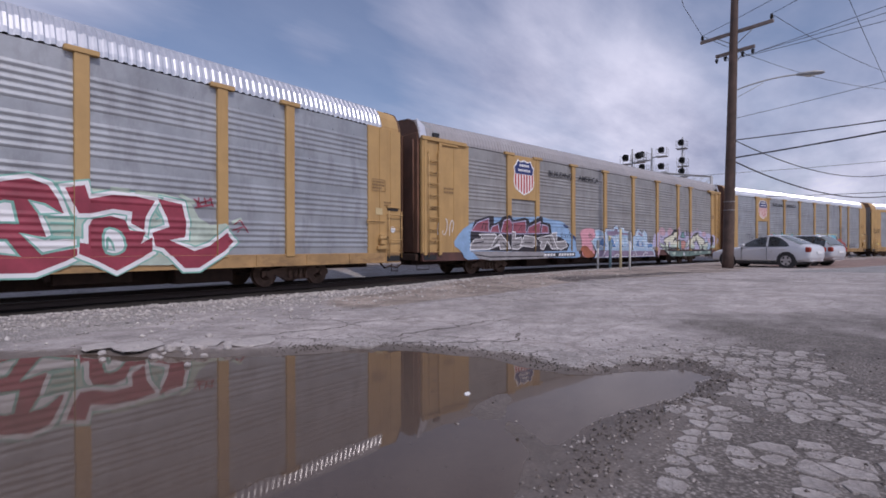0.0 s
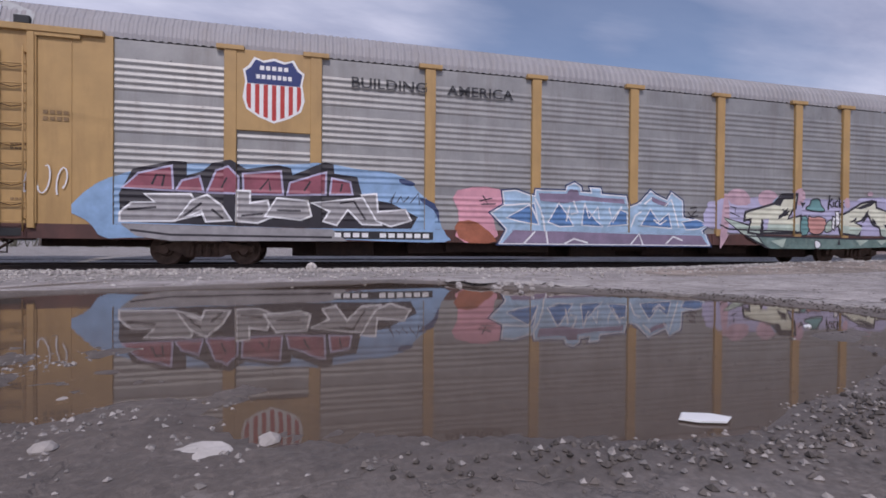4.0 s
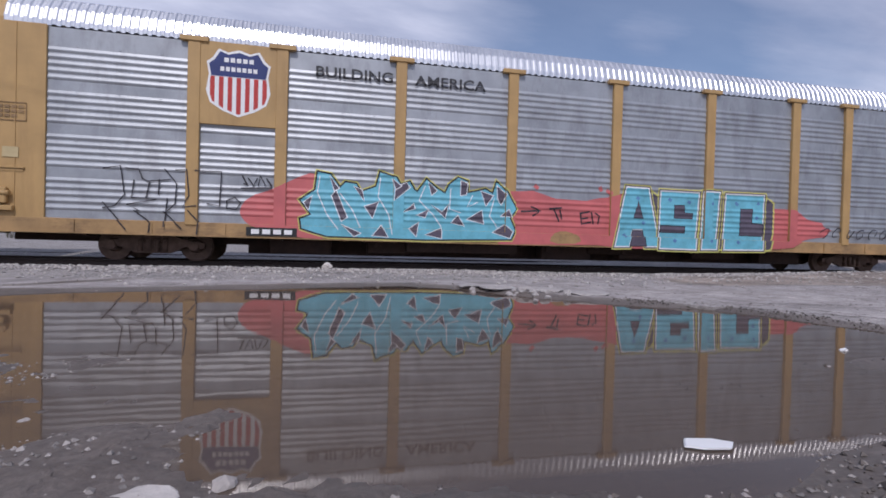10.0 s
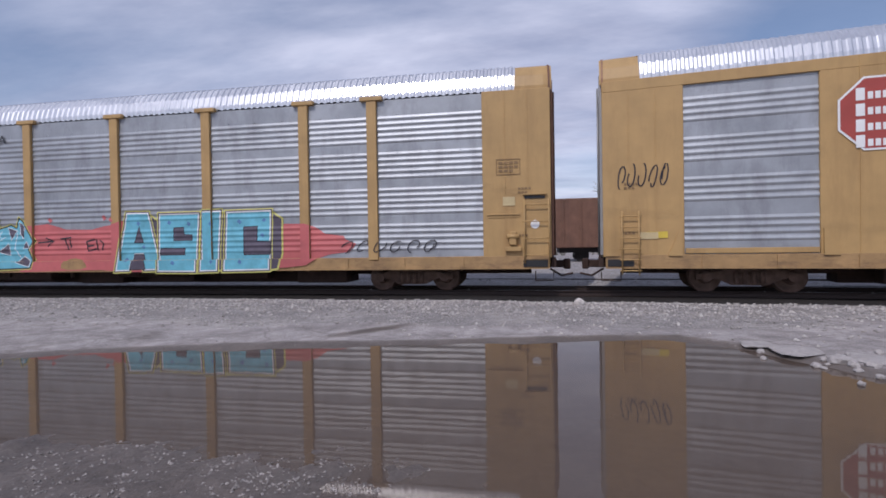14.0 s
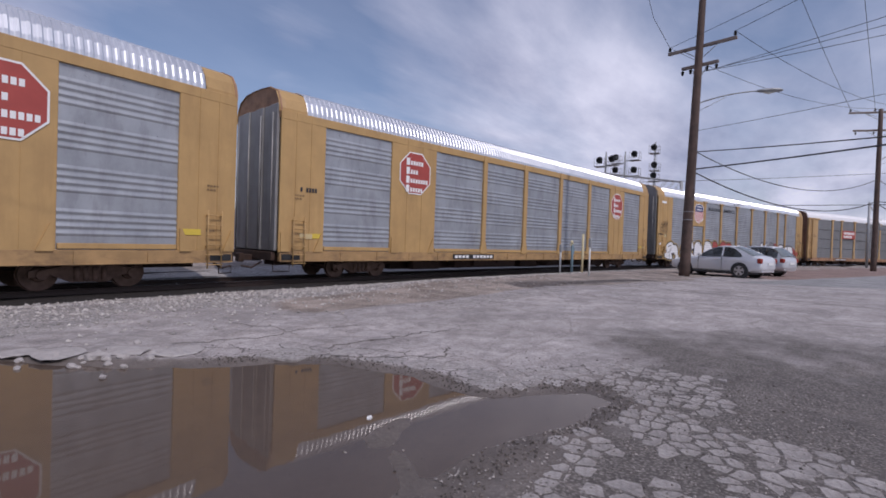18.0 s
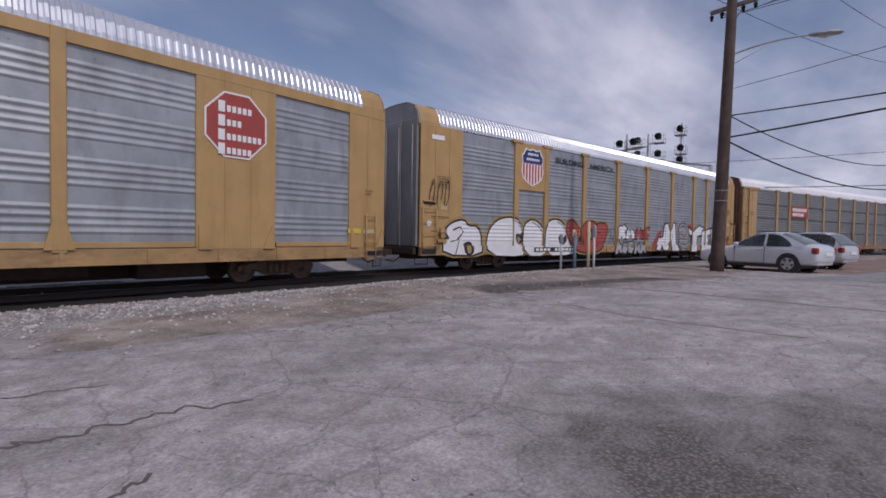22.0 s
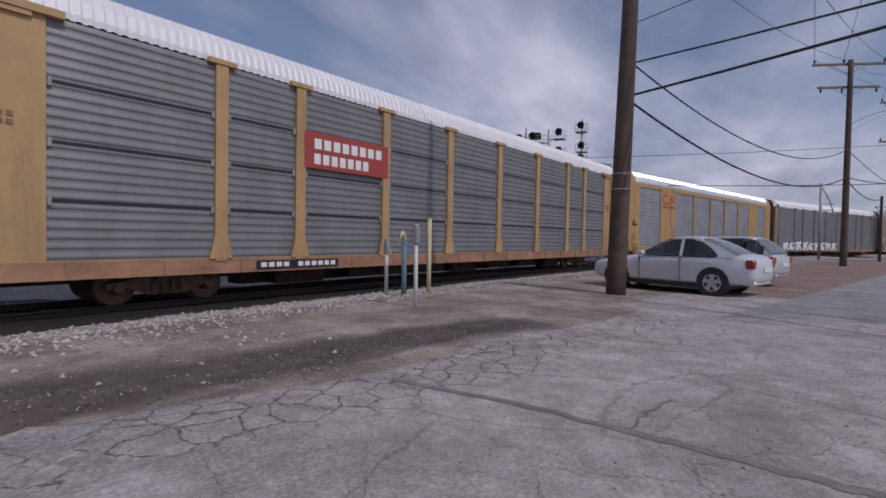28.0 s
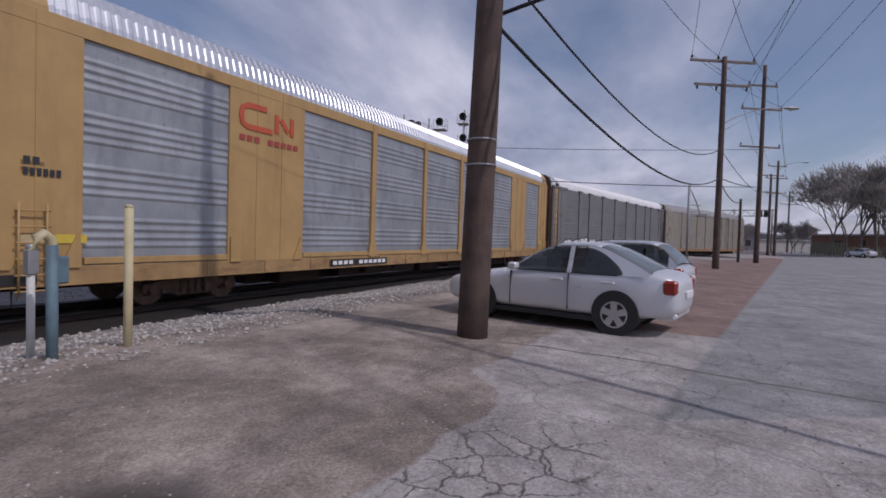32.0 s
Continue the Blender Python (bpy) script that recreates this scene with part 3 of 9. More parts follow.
# worn-out grit, sound pale pavement, and a trodden grey band across it
GRIT = [(6.5, -13.3), (7.2, -12.8), (8.4, -12.7), (9.2, -13.3), (10.2, -14.7), (10.4, -17.5), (3.5, -18.5), (-2.0, -17.0), (-1.5, -14.0), (1.4, -13.6), (3.0, -13.5), (5.0, -13.4)]
SOUND = [(3.0, -8.0), (4.75, -7.8), (6.0, -8.7), (6.6, -10.0), (7.5, -12.2), (6.6, -13.2), (5.3, -13.3), (4.5, -12.8), (4.2, -12.0), (4.1, -10.7), (3.4, -9.6)]
TRODDEN = [(5.6, -7.2), (8.4, -8.4), (9.6, -10.0), (11.5, -11.8), (10.4, -12.3), (8.2, -11.4), (6.9, -9.8)]


EDGE = [(4, -7.7), (7, -8.3), (9.77, -9.2), (12.5, -9.55), (13.3, -9.7), (14.1, -10.1), (14.8, -10.5), (15.65, -11.0), (17.2, -11.25), (18.9, -11.9), (19.4, -12.2), (20.75, -12.64), (21.4, -12.6), (22.0, -12.3), (23.2, -12.7), (26, -13.6), (60, -27)]
DAMP = [(12.9, -9.1), (13.6, -9.15), (14.5, -9.4), (15.5, -9.72), (16.1, -9.93), (17.2, -10.32), (18.1, -10.8), (18.8, -11.2)]


def along(line, x):
    for (a, u), (b, v) in zip(line, line[1:]):
        if x <= b:
            return u + (v - u) * (max(x, a) - a) / (b - a)
    return line[-1][1]


SPIT = 0.046   # height of the gravel spit before the lobe


def ground_z(x, y):
    d = abs(off_track(x, y)) if -120 < x < 170 and y > -75 else 30.0
    lot = 0.035 + 0.20 * smooth(5.5, 14.5, x) + 0.02 * smooth(-7, -16, x)
    side = -0.14
    z = side + (lot - side) * smooth(1.9, 5.4 - 1.2 * smooth(10, 2, x), d)
    z += 0.018 * hash2(x * 0.5, y * 0.5) + 0.008 * hash2(x * 2.3, y * 2.3)
    if x > 7 and y > along(EDGE, x):
        z += 0.016 * hash2(x * 1.4, y * 2.1) + 0.009 * hash2(x * 3.6, y * 3.1)
    if -9 < x < 7 and -16 < y < -6:
        e = puddle_depth(x + 0.12 * hash2(x * 1.7, y * 1.7), y + 0.12 * hash2(y * 1.9, x * 1.9))
        bed = -0.042 + 0.014 * hash2(x * 1.3 + 5, y * 1.3) + 0.012 * hash2(x * 5, y * 5) + 0.006 * hash2(x * 13, y * 13)
        # shoals of gravel and ridges of mud that barely come up to the water's level
        shoal = 0.043 * math.exp(-((x + 1.8) ** 2 / 2.2 + (y + 12.0) ** 2 / 0.6)) + 0.047 * math.exp(-((x + 1.0) ** 2 / 0.7 + (y + 13.1) ** 2 / 0.16))
        shoal += 0.046 * math.exp(-((x + 3.0) ** 2 / 0.5 + (y + 12.2) ** 2 / 0.5))
        shoal += 0.048 * math.exp(-((x + 3.62 + 0.12 * (y + 12.3)) ** 2 / 0.03)) * smooth(-11.3, -11.8, y) * smooth(-13.9, -13.2, y)
        shoal += 0.036 * math.exp(-((x - 2.6) ** 2 / 0.9 + (y + 12.6) ** 2 / 0.02)) + SPIT * math.exp(-(((x - 2.75) * 0.8 + (y + 12.95) * 0.6) ** 2 / 0.5 + ((x - 2.75) * -0.6 + (y + 12.95) * 0.8) ** 2 / 0.08))
        z = z + (bed + shoal - z) * smooth(-0.10, 0.42, e)
    # the worn dirt bank and its dark hollow beside the posts
    z += -0.06 * math.exp(-((x - 14.6) / 3.6) ** 2 - ((y + 9.45 + 0.16 * (x - 14.6)) / 0.5) ** 2)
    return z


def zone_of(x, y):
    """gravel, dirt, new asphalt, brick"""
    d = abs(off_track(x, y)) if -120 < x < 170 and y > -75 else 30.0
    gravel = 1 - smooth(5.0, 6.4, d + 0.8 * hash2(x * 0.4, y * 0.4) + smooth(8, 16, x) * 0.9)
    if x < 4:
        gravel = max(gravel, 1 - smooth(6.4, 7.8, -y + 0.5 * hash2(x * 0.6, y * 0.6)))
    lim = along(EDGE, x) + 0.12 * hash2(x * 1.6, 4)
    dirt = smooth(lim - 0.16, lim + 0.16, y) * smooth(5, 7.5, x)
    red = road = 0.0
    if x > 20:
        # brick lot under the parked cars, newer asphalt beyond it
        e1 = -14.75 - (x - 23.2) * 0.397
        road = smooth(e1 + 0.12, e1 - 0.12, y) * smooth(21.6 + (y + 15.7) * -0.37, 21.9 + (y + 15.7) * -0.37, x)
        red = smooth(24.4, 25.6, x + 0.4 * hash2(x, y)) * smooth(8.0, 9.2, d) * (1 - smooth(-3, -4, y - e1))
        if red > 0.3:
            dirt = 0.0
    return (gravel * (1 - red), dirt * (1 - gravel * 0.6), road, red)


def wear_shade_of(x, y):
    """broken plates, damp, bare aggregate, painted shade of the train along the track"""
    near = 0.5 * smooth(6.0, 6.6, x) * (1 - smooth(7.0, 8.0, x)) * smooth(-12.8, -13.6, y) * smooth(-15.2, -14.5, y)
    near = near * (0.55 + 0.8 * hash2(x * 0.45 + 3, y * 0.45)) + 0.25 * near
    lim = along(EDGE, x)
    rim = smooth(6.5, 9, x) * (1 - smooth(20, 22, x)) * smooth(lim - 1.6, lim - 0.7, y) * (1 - smooth(lim - 0.05, lim + 0.1, y))
    dy = y - along(DAMP, x)
    damp = smooth(12.6, 13.6, x) * (1 - smooth(18.6, 19.6, x)) * 1.7 * math.exp(-((dy + 0.15 * hash2(x * 2.2, 3)) / 0.62) ** 2)
    # damp rut between puddle and rails
    rx, ry = x + 2.6, y + 7.5
    if -9 < x < 8 and -17 < y < -6:
        e = puddle_depth(x, y)
        rim2 = smooth(-0.75 - 0.5 * hash2(x * 0.9, y * 0.9), -0.05, e)
        damp = max(damp, rim2 * 0.72 * smooth(-12.2, -13.2, y), smooth(-0.22, 0.0, e) * 0.8)
        near *= 1 - rim2
        near = max(near, smooth(-0.85, -0.55, e + 0.25 * hash2(x * 1.3, y * 1.3)) * smooth(0.1, -0.02, e) * smooth(3.0, 3.6, x) * smooth(-13.6, -13.2, y))
    damp = max(damp, math.exp(-((rx * 0.6 + ry * 0.8) / 1.0) ** 2 - ((rx * -0.8 + ry * 0.6) / 0.22) ** 2))
    # more negative past x 8.5: colour brightened there against the lower late exposure
    bare = -0.35 - 0.35 * smooth(8.5, 10.5, x)
    if x < 16 and y > -20:
        wx, wy = x + 0.5 * hash2(x * 0.8, y * 0.8) + 0.2 * hash2(x * 2.6, y * 2.6), y + 0.4 * hash2(y * 0.9 + 7, x * 0.9)
        bare += (0.3 * hash2(x * 0.7 + y * 0.3, y * 0.9) + 0.3 * hash2(x * 1.9, y * 2.3 + 4)) * (1 - smooth(8.5, 10.5, x)) + 0.55 * smooth(-14.3, -15.0, y) * (1 - smooth(6, 8.5, x))
        bare += 0.8 * smooth(-0.7, 0.9, depth_in(GRIT, wx, wy)) - 0.7 * smooth(-0.3, 0.4, depth_in(SOUND, wx, wy)) + 0.4 * smooth(-0.3, 0.5, depth_in(TRODDEN, wx, wy)) + 0.5 * smooth(0.3, 1.2, x) * (1 - smooth(5.6, 6.6, x)) * smooth(-13.3, -13.7, y)
    # last channel: band about the track that is coloured as train shade
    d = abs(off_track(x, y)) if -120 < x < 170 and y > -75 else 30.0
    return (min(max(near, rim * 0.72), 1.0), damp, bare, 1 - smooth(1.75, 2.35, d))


def graded(a, b, lo, hi, step, grow=1.35):
    fine = list(np.arange(lo, hi + 1e-6, step))
    out, s, v = [], step, lo
    while v > a:
        s *= grow
        v -= s
        out.append(max(v, a))
    left = out[::-1]
    out, s, v = [], step, hi
    while v < b:
        s *= grow
        v += s
        out.append(min(v, b))
    return left + fine + out


def build_ground():
    xs, ys = graded(-1500, 1800, -9.0, 27.0, 0.13), graded(-1500, 1500, -17.5, -3.0, 0.13)
    nx, ny = len(xs), len(ys)
    verts, zones, wear_shades = [], [], []
    for x in xs:
        for y in ys:
            verts.append((x, y, ground_z(x, y)))
            zones.append(zone_of(x, y))
            wear_shades.append(wear_shade_of(x, y))
    faces = [(i * ny + j, (i + 1) * ny + j, (i + 1) * ny + j + 1, i * ny + j + 1) for i in range(nx - 1) for j in range(ny - 1)]
    me = bpy.data.meshes.new("ground")
    me.from_pydata(verts, [], faces)
    at = me.color_attributes.new("zone", "FLOAT_COLOR", "POINT")
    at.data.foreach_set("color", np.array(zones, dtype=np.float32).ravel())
    at = me.color_attributes.new("wear_shade", "FLOAT_COLOR", "POINT")
    at.data.foreach_set("color", np.array(wear_shades, dtype=np.float32).ravel())
    me.polygons.foreach_set("use_smooth", [True] * len(me.polygons))
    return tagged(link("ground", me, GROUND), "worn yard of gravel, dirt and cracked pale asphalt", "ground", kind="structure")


ground = build_ground()


def fine_z(x, y):
    """Mud and gravel of the shoals, rough at a hand's width."""
    z = ground_z(x, y) + 0.014 * hash2(x * 5, y * 6) + 0.011 * hash2(x * 14, y * 16) + 0.008 * hash2(x * 33, y * 33)
    return z


def build_shoal():
    xs, ys = np.arange(-4.4, 1.2, 0.03), np.arange(-13.75, -10.4, 0.03)
    nx, ny = len(xs), len(ys)
    verts = []
    for x in xs:
        for y in ys:
            m = min(x + 4.4, 1.2 - x, y + 13.75, -10.4 - y)
            verts.append((x, y, fine_z(x, y) + 0.004 - 0.05 * smooth(0.3, 0.0, m)))
    faces = [(i * ny + j, (i + 1) * ny + j, (i + 1) * ny + j + 1, i * ny + j + 1) for i in range(nx - 1) for j in range(ny - 1)]
    me = bpy.data.meshes.new("mud_shoal")
    me.from_pydata(verts, [], faces)
    me.polygons.foreach_set("use_smooth", [True] * len(me.polygons))
    at = me.color_attributes.new("wear_shade", "FLOAT_COLOR", "POINT")
    at.data.foreach_set("color", np.tile(np.array((0, 0.85, 0, 0), dtype=np.float32), len(verts)))
    return tagged(link("mud_shoal", me, GROUND), "wet shoal of mud and fine gravel barely awash", "mud", kind="structure")


build_shoal()

bm = bmesh.new()
ring = [bm.verts.new((x * 1.0 + (0.5 if x > -1 else -0.5), y + (0.5 if y > -11 else -0.5), 0.0)) for x, y in PUDDLE]
bm.faces.new(ring)
bmesh.ops.triangulate(bm, faces=bm.faces[:])
for f in bm.faces:
    f.normal_update()
    if f.normal.z < 0:
        f.normal_flip()
water = tagged(part("puddle", bm, WATER), "shallow muddy puddle that mirrors the train and sky", "puddle", kind="structure")

# ---- rails, ties, ballast ----
track = thing("railway_track", "rusty railway track on pale limestone ballast", "railway track", kind="structure")


def rail(side):
    bm = bmesh.new()
    prof = ((-0.075, -0.16), (-0.075, -0.145), (-0.02, -0.13), (-0.012, -0.05), (-0.036, -0.035), (-0.036, 0.0), (0.036, 0.0), (0.036, -0.035), (0.012, -0.05), (0.02, -0.13), (0.075, -0.145), (0.075, -0.16))
    secs = []
    for i in range(-30, 126):
        secs.append([(*on_track(i * 2.6, side + u)[:2], w) for u, w in prof])
    loft(bm, secs)
    return part("rail", bm, RAIL_TOP, track)


for side in (-0.755, 0.755):
    rail(side)
tie_me = None
bm = bmesh.new()
box(bm, -0.115, 0.115, -1.3, 1.3, -0.30, -0.155, bevel=0.012)
tie_me = bpy.data.meshes.new("tie")
bm.to_mesh(tie_me)
bm.free()
for i in range(-30, 150):
    a = i * 0.55
    x, y, h = on_track(a)
    ob = link("tie", tie_me, TIE, track)
    ob.matrix_basis = pose(x, y, hash2(i, 3) * 0.01, 0, 0, math.degrees(h) + hash2(i * 1.7, 9) * 2)
bm = bmesh.new()
for i in list(range(-90, -30)) + list(range(150, 560)):
    x, y, h = on_track(i * 0.55)
    box(bm, -0.115, 0.115, -1.3, 1.3, -0.30, -0.155, pose(x, y, 0, 0, 0, math.degrees(h)))
tagged(part("far_ties", bm, TIE, track), kind="stuff")
# a second track behind
track2 = thing("siding_track", "second railway track behind the train", "railway track", kind="structure")
for side in (3.6, 5.1):
    bm = bmesh.new()
    loft(bm, [[(*on_track(i * 5.2, side + u)[:2], w) for u, w in ((-0.07, -0.16), (-0.03, 0.0), (0.03, 0.0), (0.07, -0.16))] for i in range(-15, 60)])
    part("rail", bm, RAIL_TOP, track2)


def stones(name, spots, material, label, size=(0.02, 0.05), flat=0.7):
    """Loose angular stones, each a squashed and skewed octahedron, in one mesh."""
    verts, faces = [], []
    rng = random.Random(7)
    for x, y in spots:
        r = rng.uniform(*size)
        z = ground_z(x, y) + r * 0.25
        b = len(verts)
        t = rng.uniform(0, 6.28)
        for k in range(4):
            rr = r * rng.uniform(0.7, 1.25)
            verts.append((x + rr * math.cos(t + k * 1.57), y + rr * math.sin(t + k * 1.57), z + rng.uniform(-0.2, 0.2) * r))
        verts.append((x + rng.uniform(-0.4, 0.4) * r, y + rng.uniform(-0.4, 0.4) * r, z + flat * r))
        verts.append((x, y, z - r))
        for k in range(4):
            faces += [(b + k, b + (k + 1) % 4, b + 4), (b + (k + 1) % 4, b + k, b + 5)]
    me = bpy.data.meshes.new(name)
    me.from_pydata(verts, [], faces)
    return tagged(link(name, me, material), label, "stones", kind="stuff")


rng = random.Random(3)
spots = []
for _ in range(26000):
    a = rng.uniform(-22, 60)
    off = -rng.uniform(2.0, 5.6) if rng.random() < 0.9 else rng.uniform(2.1, 3.4)
    if a < 18 and rng.random() < 0.3:
        off -= rng.uniform(0, 2.2)
    x, y, _h = on_track(a, off)
    if x < 7 and puddle_depth(x, y) > -0.1:
        continue
    spots.append((x, y))
stones("ballast_stones", spots, STONE, "pale broken limestone ballast beside the rails", (0.014, 0.04))
spots = []
for _ in range(14000):
    x, y = rng.uniform(-6.5, 24), rng.uniform(-16.5, -8)
    if rng.random() < 0.45:
        x, y = rng.gauss(-1.8, 1.1), rng.gauss(-12.4, 0.65)
    elif rng.random() < 0.5:
        x, y = rng.uniform(0.3, 6), rng.uniform(-15.5, -13.3)
    if ground_z(x, y) < -0.012:
        continue
    spots.append((x, y))
stones("loose_pebbles", spots, PEBBLE, "small grey pebbles scattered over mud and asphalt", (0.003, 0.013))


# dark wet grit and crumbs of asphalt along the puddle's near rim
spots = []
for i in range(len(PUDDLE) - 1):
    (ax, ay), (bx, by) = PUDDLE[i], PUDDLE[i + 1]
    if max(ax, bx) < 0.4 or max(ay, by) > -9.5:
        continue
    for _ in range(int(170 * math.hypot(bx - ax, by - ay))):
        t = rng.random()
        spots.append((ax + (bx - ax) * t + rng.gauss(0, 0.09), ay + (by - ay) * t + rng.gauss(0, 0.09)))
for _ in range(500):
    spots.append((rng.uniform(1.5, 6.5), rng.uniform(-15.5, -12.5)))
stones("asphalt_crumbs", spots, mat("dark_asphalt_crumb", (0.10, 0.085, 0.076), 0.8, vary=0.3, scale=20, island=0.5), "dark wet crumbs of asphalt along the puddle's rim", (0.003, 0.014), 0.9)


def lump(name, x, y, r, material, label, squash=0.6, z=None, seed=1):
    bm = bmesh.new()
    bmesh.ops.create_icosphere(bm, subdivisions=2, radius=r)
    for v in bm.verts:
        k = 1 + 0.35 * noise.noise(v.co / r * 1.3 + Vector((seed * 3.1, seed, 0)))
        v.co = Vector((v.co.x * k, v.co.y * k * 0.8, v.co.z * k * squash))
    ob = part(name, bm, material)
    ob.matrix_basis = pose(x, y, (ground_z(x, y) if z is None else z) + r * squash * 0.35, 0, 0, seed * 47)
    return tagged(ob, label, "rock")


for i, (x, y, r) in enumerate(((-1.58, -12.93, 0.045), (-1.06, -12.57, 0.04), (-1.15, -13.08, 0.035), (-0.93, -13.12, 0.045), (-0.39, -13.2, 0.05), (-0.65, -11.84, 0.03), (-2.45, -13.3, 0.05), 
                               (0.2, -10.6, 0.03), (-2.9, -13.4, 0.05), (1.4, -12.2, 0.025))):
    tagged(lump("stone", x, y, r * 0.72, PEBBLE, "grey stone lying in the shallow puddle", seed=i + 1), group="stones in the puddle")
SHOAL_STONES = ((-0.77, -13.12, 0.08), (-0.55, -13.26, 0.09), (-0.67, -13.3, 0.045), (-0.9, -13.18, 0.04))
lump("pale_rock", 0.61, -4.45, 0.13, STONE, "pale limestone block beside the rails", 0.7, seed=21)
for i, (x, y, r, q) in enumerate(((2.45, -8.55, 0.30, 0.10), (2.95, -8.95, 0.26, 0.12), (2.62, -9.0, 0.12, 0.4), (3.3, -9.35, 0.30, 0.09), (2.2, -8.2, 0.22, 0.1), (2.78, -9.2, 0.07, 0.6), (3.05, -9.3, 0.06, 0.6))):
    lump("broken_slab", x, y, r, RUBBLE, "broken pale lump of concrete at the puddle's edge", q, seed=i + 5)
for i in range(26):
    x, y = 2.62 + rng.gauss(0, 0.28), -8.85 + rng.gauss(0, 0.3)
    tagged(lump("rubble", x, y, rng.uniform(0.02, 0.055), RUBBLE, "pale chunk of broken concrete rubble", 0.7, max(ground_z(x, y), 0.0), seed=i + 60), group="rubble at the puddle's edge")
# dark clods in the damp hollow
spots = []
for _ in range(700):
    x = rng.uniform(13.0, 18.9)
    spots.append((x, along(DAMP, x) + rng.gauss(0, 0.28)))
stones("dirt_clods", spots, CLAY, "dark damp clods of dirt in the hollow beside the pavement", (0.003, 0.016), 0.9)
spots = []
while len(spots) < 2600:
    x = rng.uniform(9.0, 25.0)
    y = along(EDGE, x) + abs(rng.gauss(0, 1.0)) * (0.4 + 2.2 * rng.random())
    if off_track(x, y) > 4.0 and hash2(x * 0.8, y * 0.8) > -0.25 + 0.5 * rng.random():
        spots.append((x, y))
stones("stone_chips", spots, STONE, "pale stone chips trodden into the dirt", (0.003, 0.012), 0.5)
for i, (x, y, r) in enumerate(SHOAL_STONES):
    tagged(lump("flat_stone", x, y, r, STONE, "flat pale stone lying on the wet shoal", 0.16, 0.004, seed=i + 40), group="stones in the puddle")
bm = bmesh.new()
loft(bm, [[(u * 0.48 + 0.005 * k, v * 0.6, 0.003 + 0.006 * k) for u, v in ((-0.17, -0.05), (-0.05, -0.075), (0.12, -0.06), (0.18, 0.02), (0.06, 0.06), (-0.12, 0.05))] for k in (0, 1)])
litter = part("litter_sheet", bm, WHITE)
litter.matrix_basis = pose(0.89, -13.48, 0.002, 0, 0, -30)
tagged(litter, "crumpled pale sheet of litter afloat in the puddle", "litter")
bm = bmesh.new()
bmesh.ops.create_icosphere(bm, subdivisions=2, radius=0.026)
for v in bm.verts:
    k = 1 + 0.9 * noise.noise(v.co * 60)
    v.co = Vector((v.co.x * k * 1.3, v.co.y * k * 0.7, abs(v.co.z) * k * 0.7))
ob = part("crumpled_paper", bm, WHITE)
ob.matrix_basis = pose(3.15, -12.33, -0.004, 0, 0, 20)
tagged(ob, "crumpled white scrap of paper lying in the puddle", "litter")


# ---- autorack railway cars ----
Y0 = -1.50          # sheet of the side
ZB, ZT = 0.92, 5.08  # side sheet's lower and upper edge


def profile(style):
    """(z, outward) of the corrugated side, bottom to top."""
    pts = [(ZB, 0.0)]
    if style == "even":
        n = 24
        step = (ZT - ZB) / n
        for i in range(n):
            z = ZB + i * step
            pts += [(z + step * 0.2, 0.0), (z + step * 0.38, 0.014), (z + step * 0.55, 0.014), (z + step * 0.95, 0.0)]
    else:
        low, n, pitch, period = (1.10, 5, 0.15, 0.945) if style == "five" else (1.22, 4, 0.155, 0.925)
        for g in range(4):
            for i in range(n):
                b = low + g * period + i * pitch
                pts += [(b, 0.0), (b + 0.028, 0.012), (b + 0.052, 0.018), (b + 0.068, 0.016), (b + 0.10, 0.006), (b + 0.125, 0.0)]
    pts.append((ZT, 0.0))
    return pts


PROF = {k: profile(k) for k in ("group", "five", "even")}


def out_at(style, z):
    pts = PROF[style]
    for (a, u), (b, v) in zip(pts, pts[1:]):
        if a <= z <= b:
            return u + (v - u) * (z - a) / max(b - a, 1e-6)
    return 0.0


def flat_mesh(bm):
    me = bpy.data.meshes.new("flat")
    bm.to_mesh(me)
    bm.free()
    return me


def text_bm(body, size, fat=0.0, squeeze=1.0, shear=0.0, space=1.0):
    """The outline of words as a flat mesh in x and z, from the font that Blender has built in."""
    cu = bpy.data.curves.new("words", "FONT")
    cu.body, cu.size, cu.offset, cu.shear, cu.space_character = body, size, fat, shear, space
    cu.resolution_u = 3
    ob = bpy.data.objects.new("words", cu)
    scene.collection.objects.link(ob)
    dg = bpy.context.evaluated_depsgraph_get()
    me = bpy.data.meshes.new_from_object(ob.evaluated_get(dg))
    bpy.data.objects.remove(ob)
    bpy.data.curves.remove(cu)
    bm = bmesh.new()
    bm.from_mesh(me)
    bpy.data.meshes.remove(me)
    for v in bm.verts:
        v.co = Vector((v.co.x * squeeze, 0, v.co.y))
    return bm


def place_bm(bm, x, z, wobble=0.0, seed=0, width=None):
    """Moves a flat mesh so that its lower left corner is at x, z, and bends it a little."""
    lo = min(v.co.x for v in bm.verts)
    hi = max(v.co.x for v in bm.verts)
    zl = min(v.co.z for v in bm.verts)
    k = width / (hi - lo) if width else 1.0
    for v in bm.verts:
        v.co.x, v.co.z = (v.co.x - lo) * k + x, v.co.z - zl + z
        if wobble:
            v.co.x += wobble * noise.noise(Vector((v.co.x * 1.1, v.co.z * 1.1, seed)))
            v.co.z += wobble * noise.noise(Vector((v.co.x * 1.3, v.co.z * 1.3, seed + 7)))
    return bm


def poly_bm(pts):
    bm = bmesh.new()
    bm.faces.new([bm.verts.new((x, 0, z)) for x, z in pts]).normal_update()
    bmesh.ops.triangulate(bm, faces=bm.faces[:])
    return bm


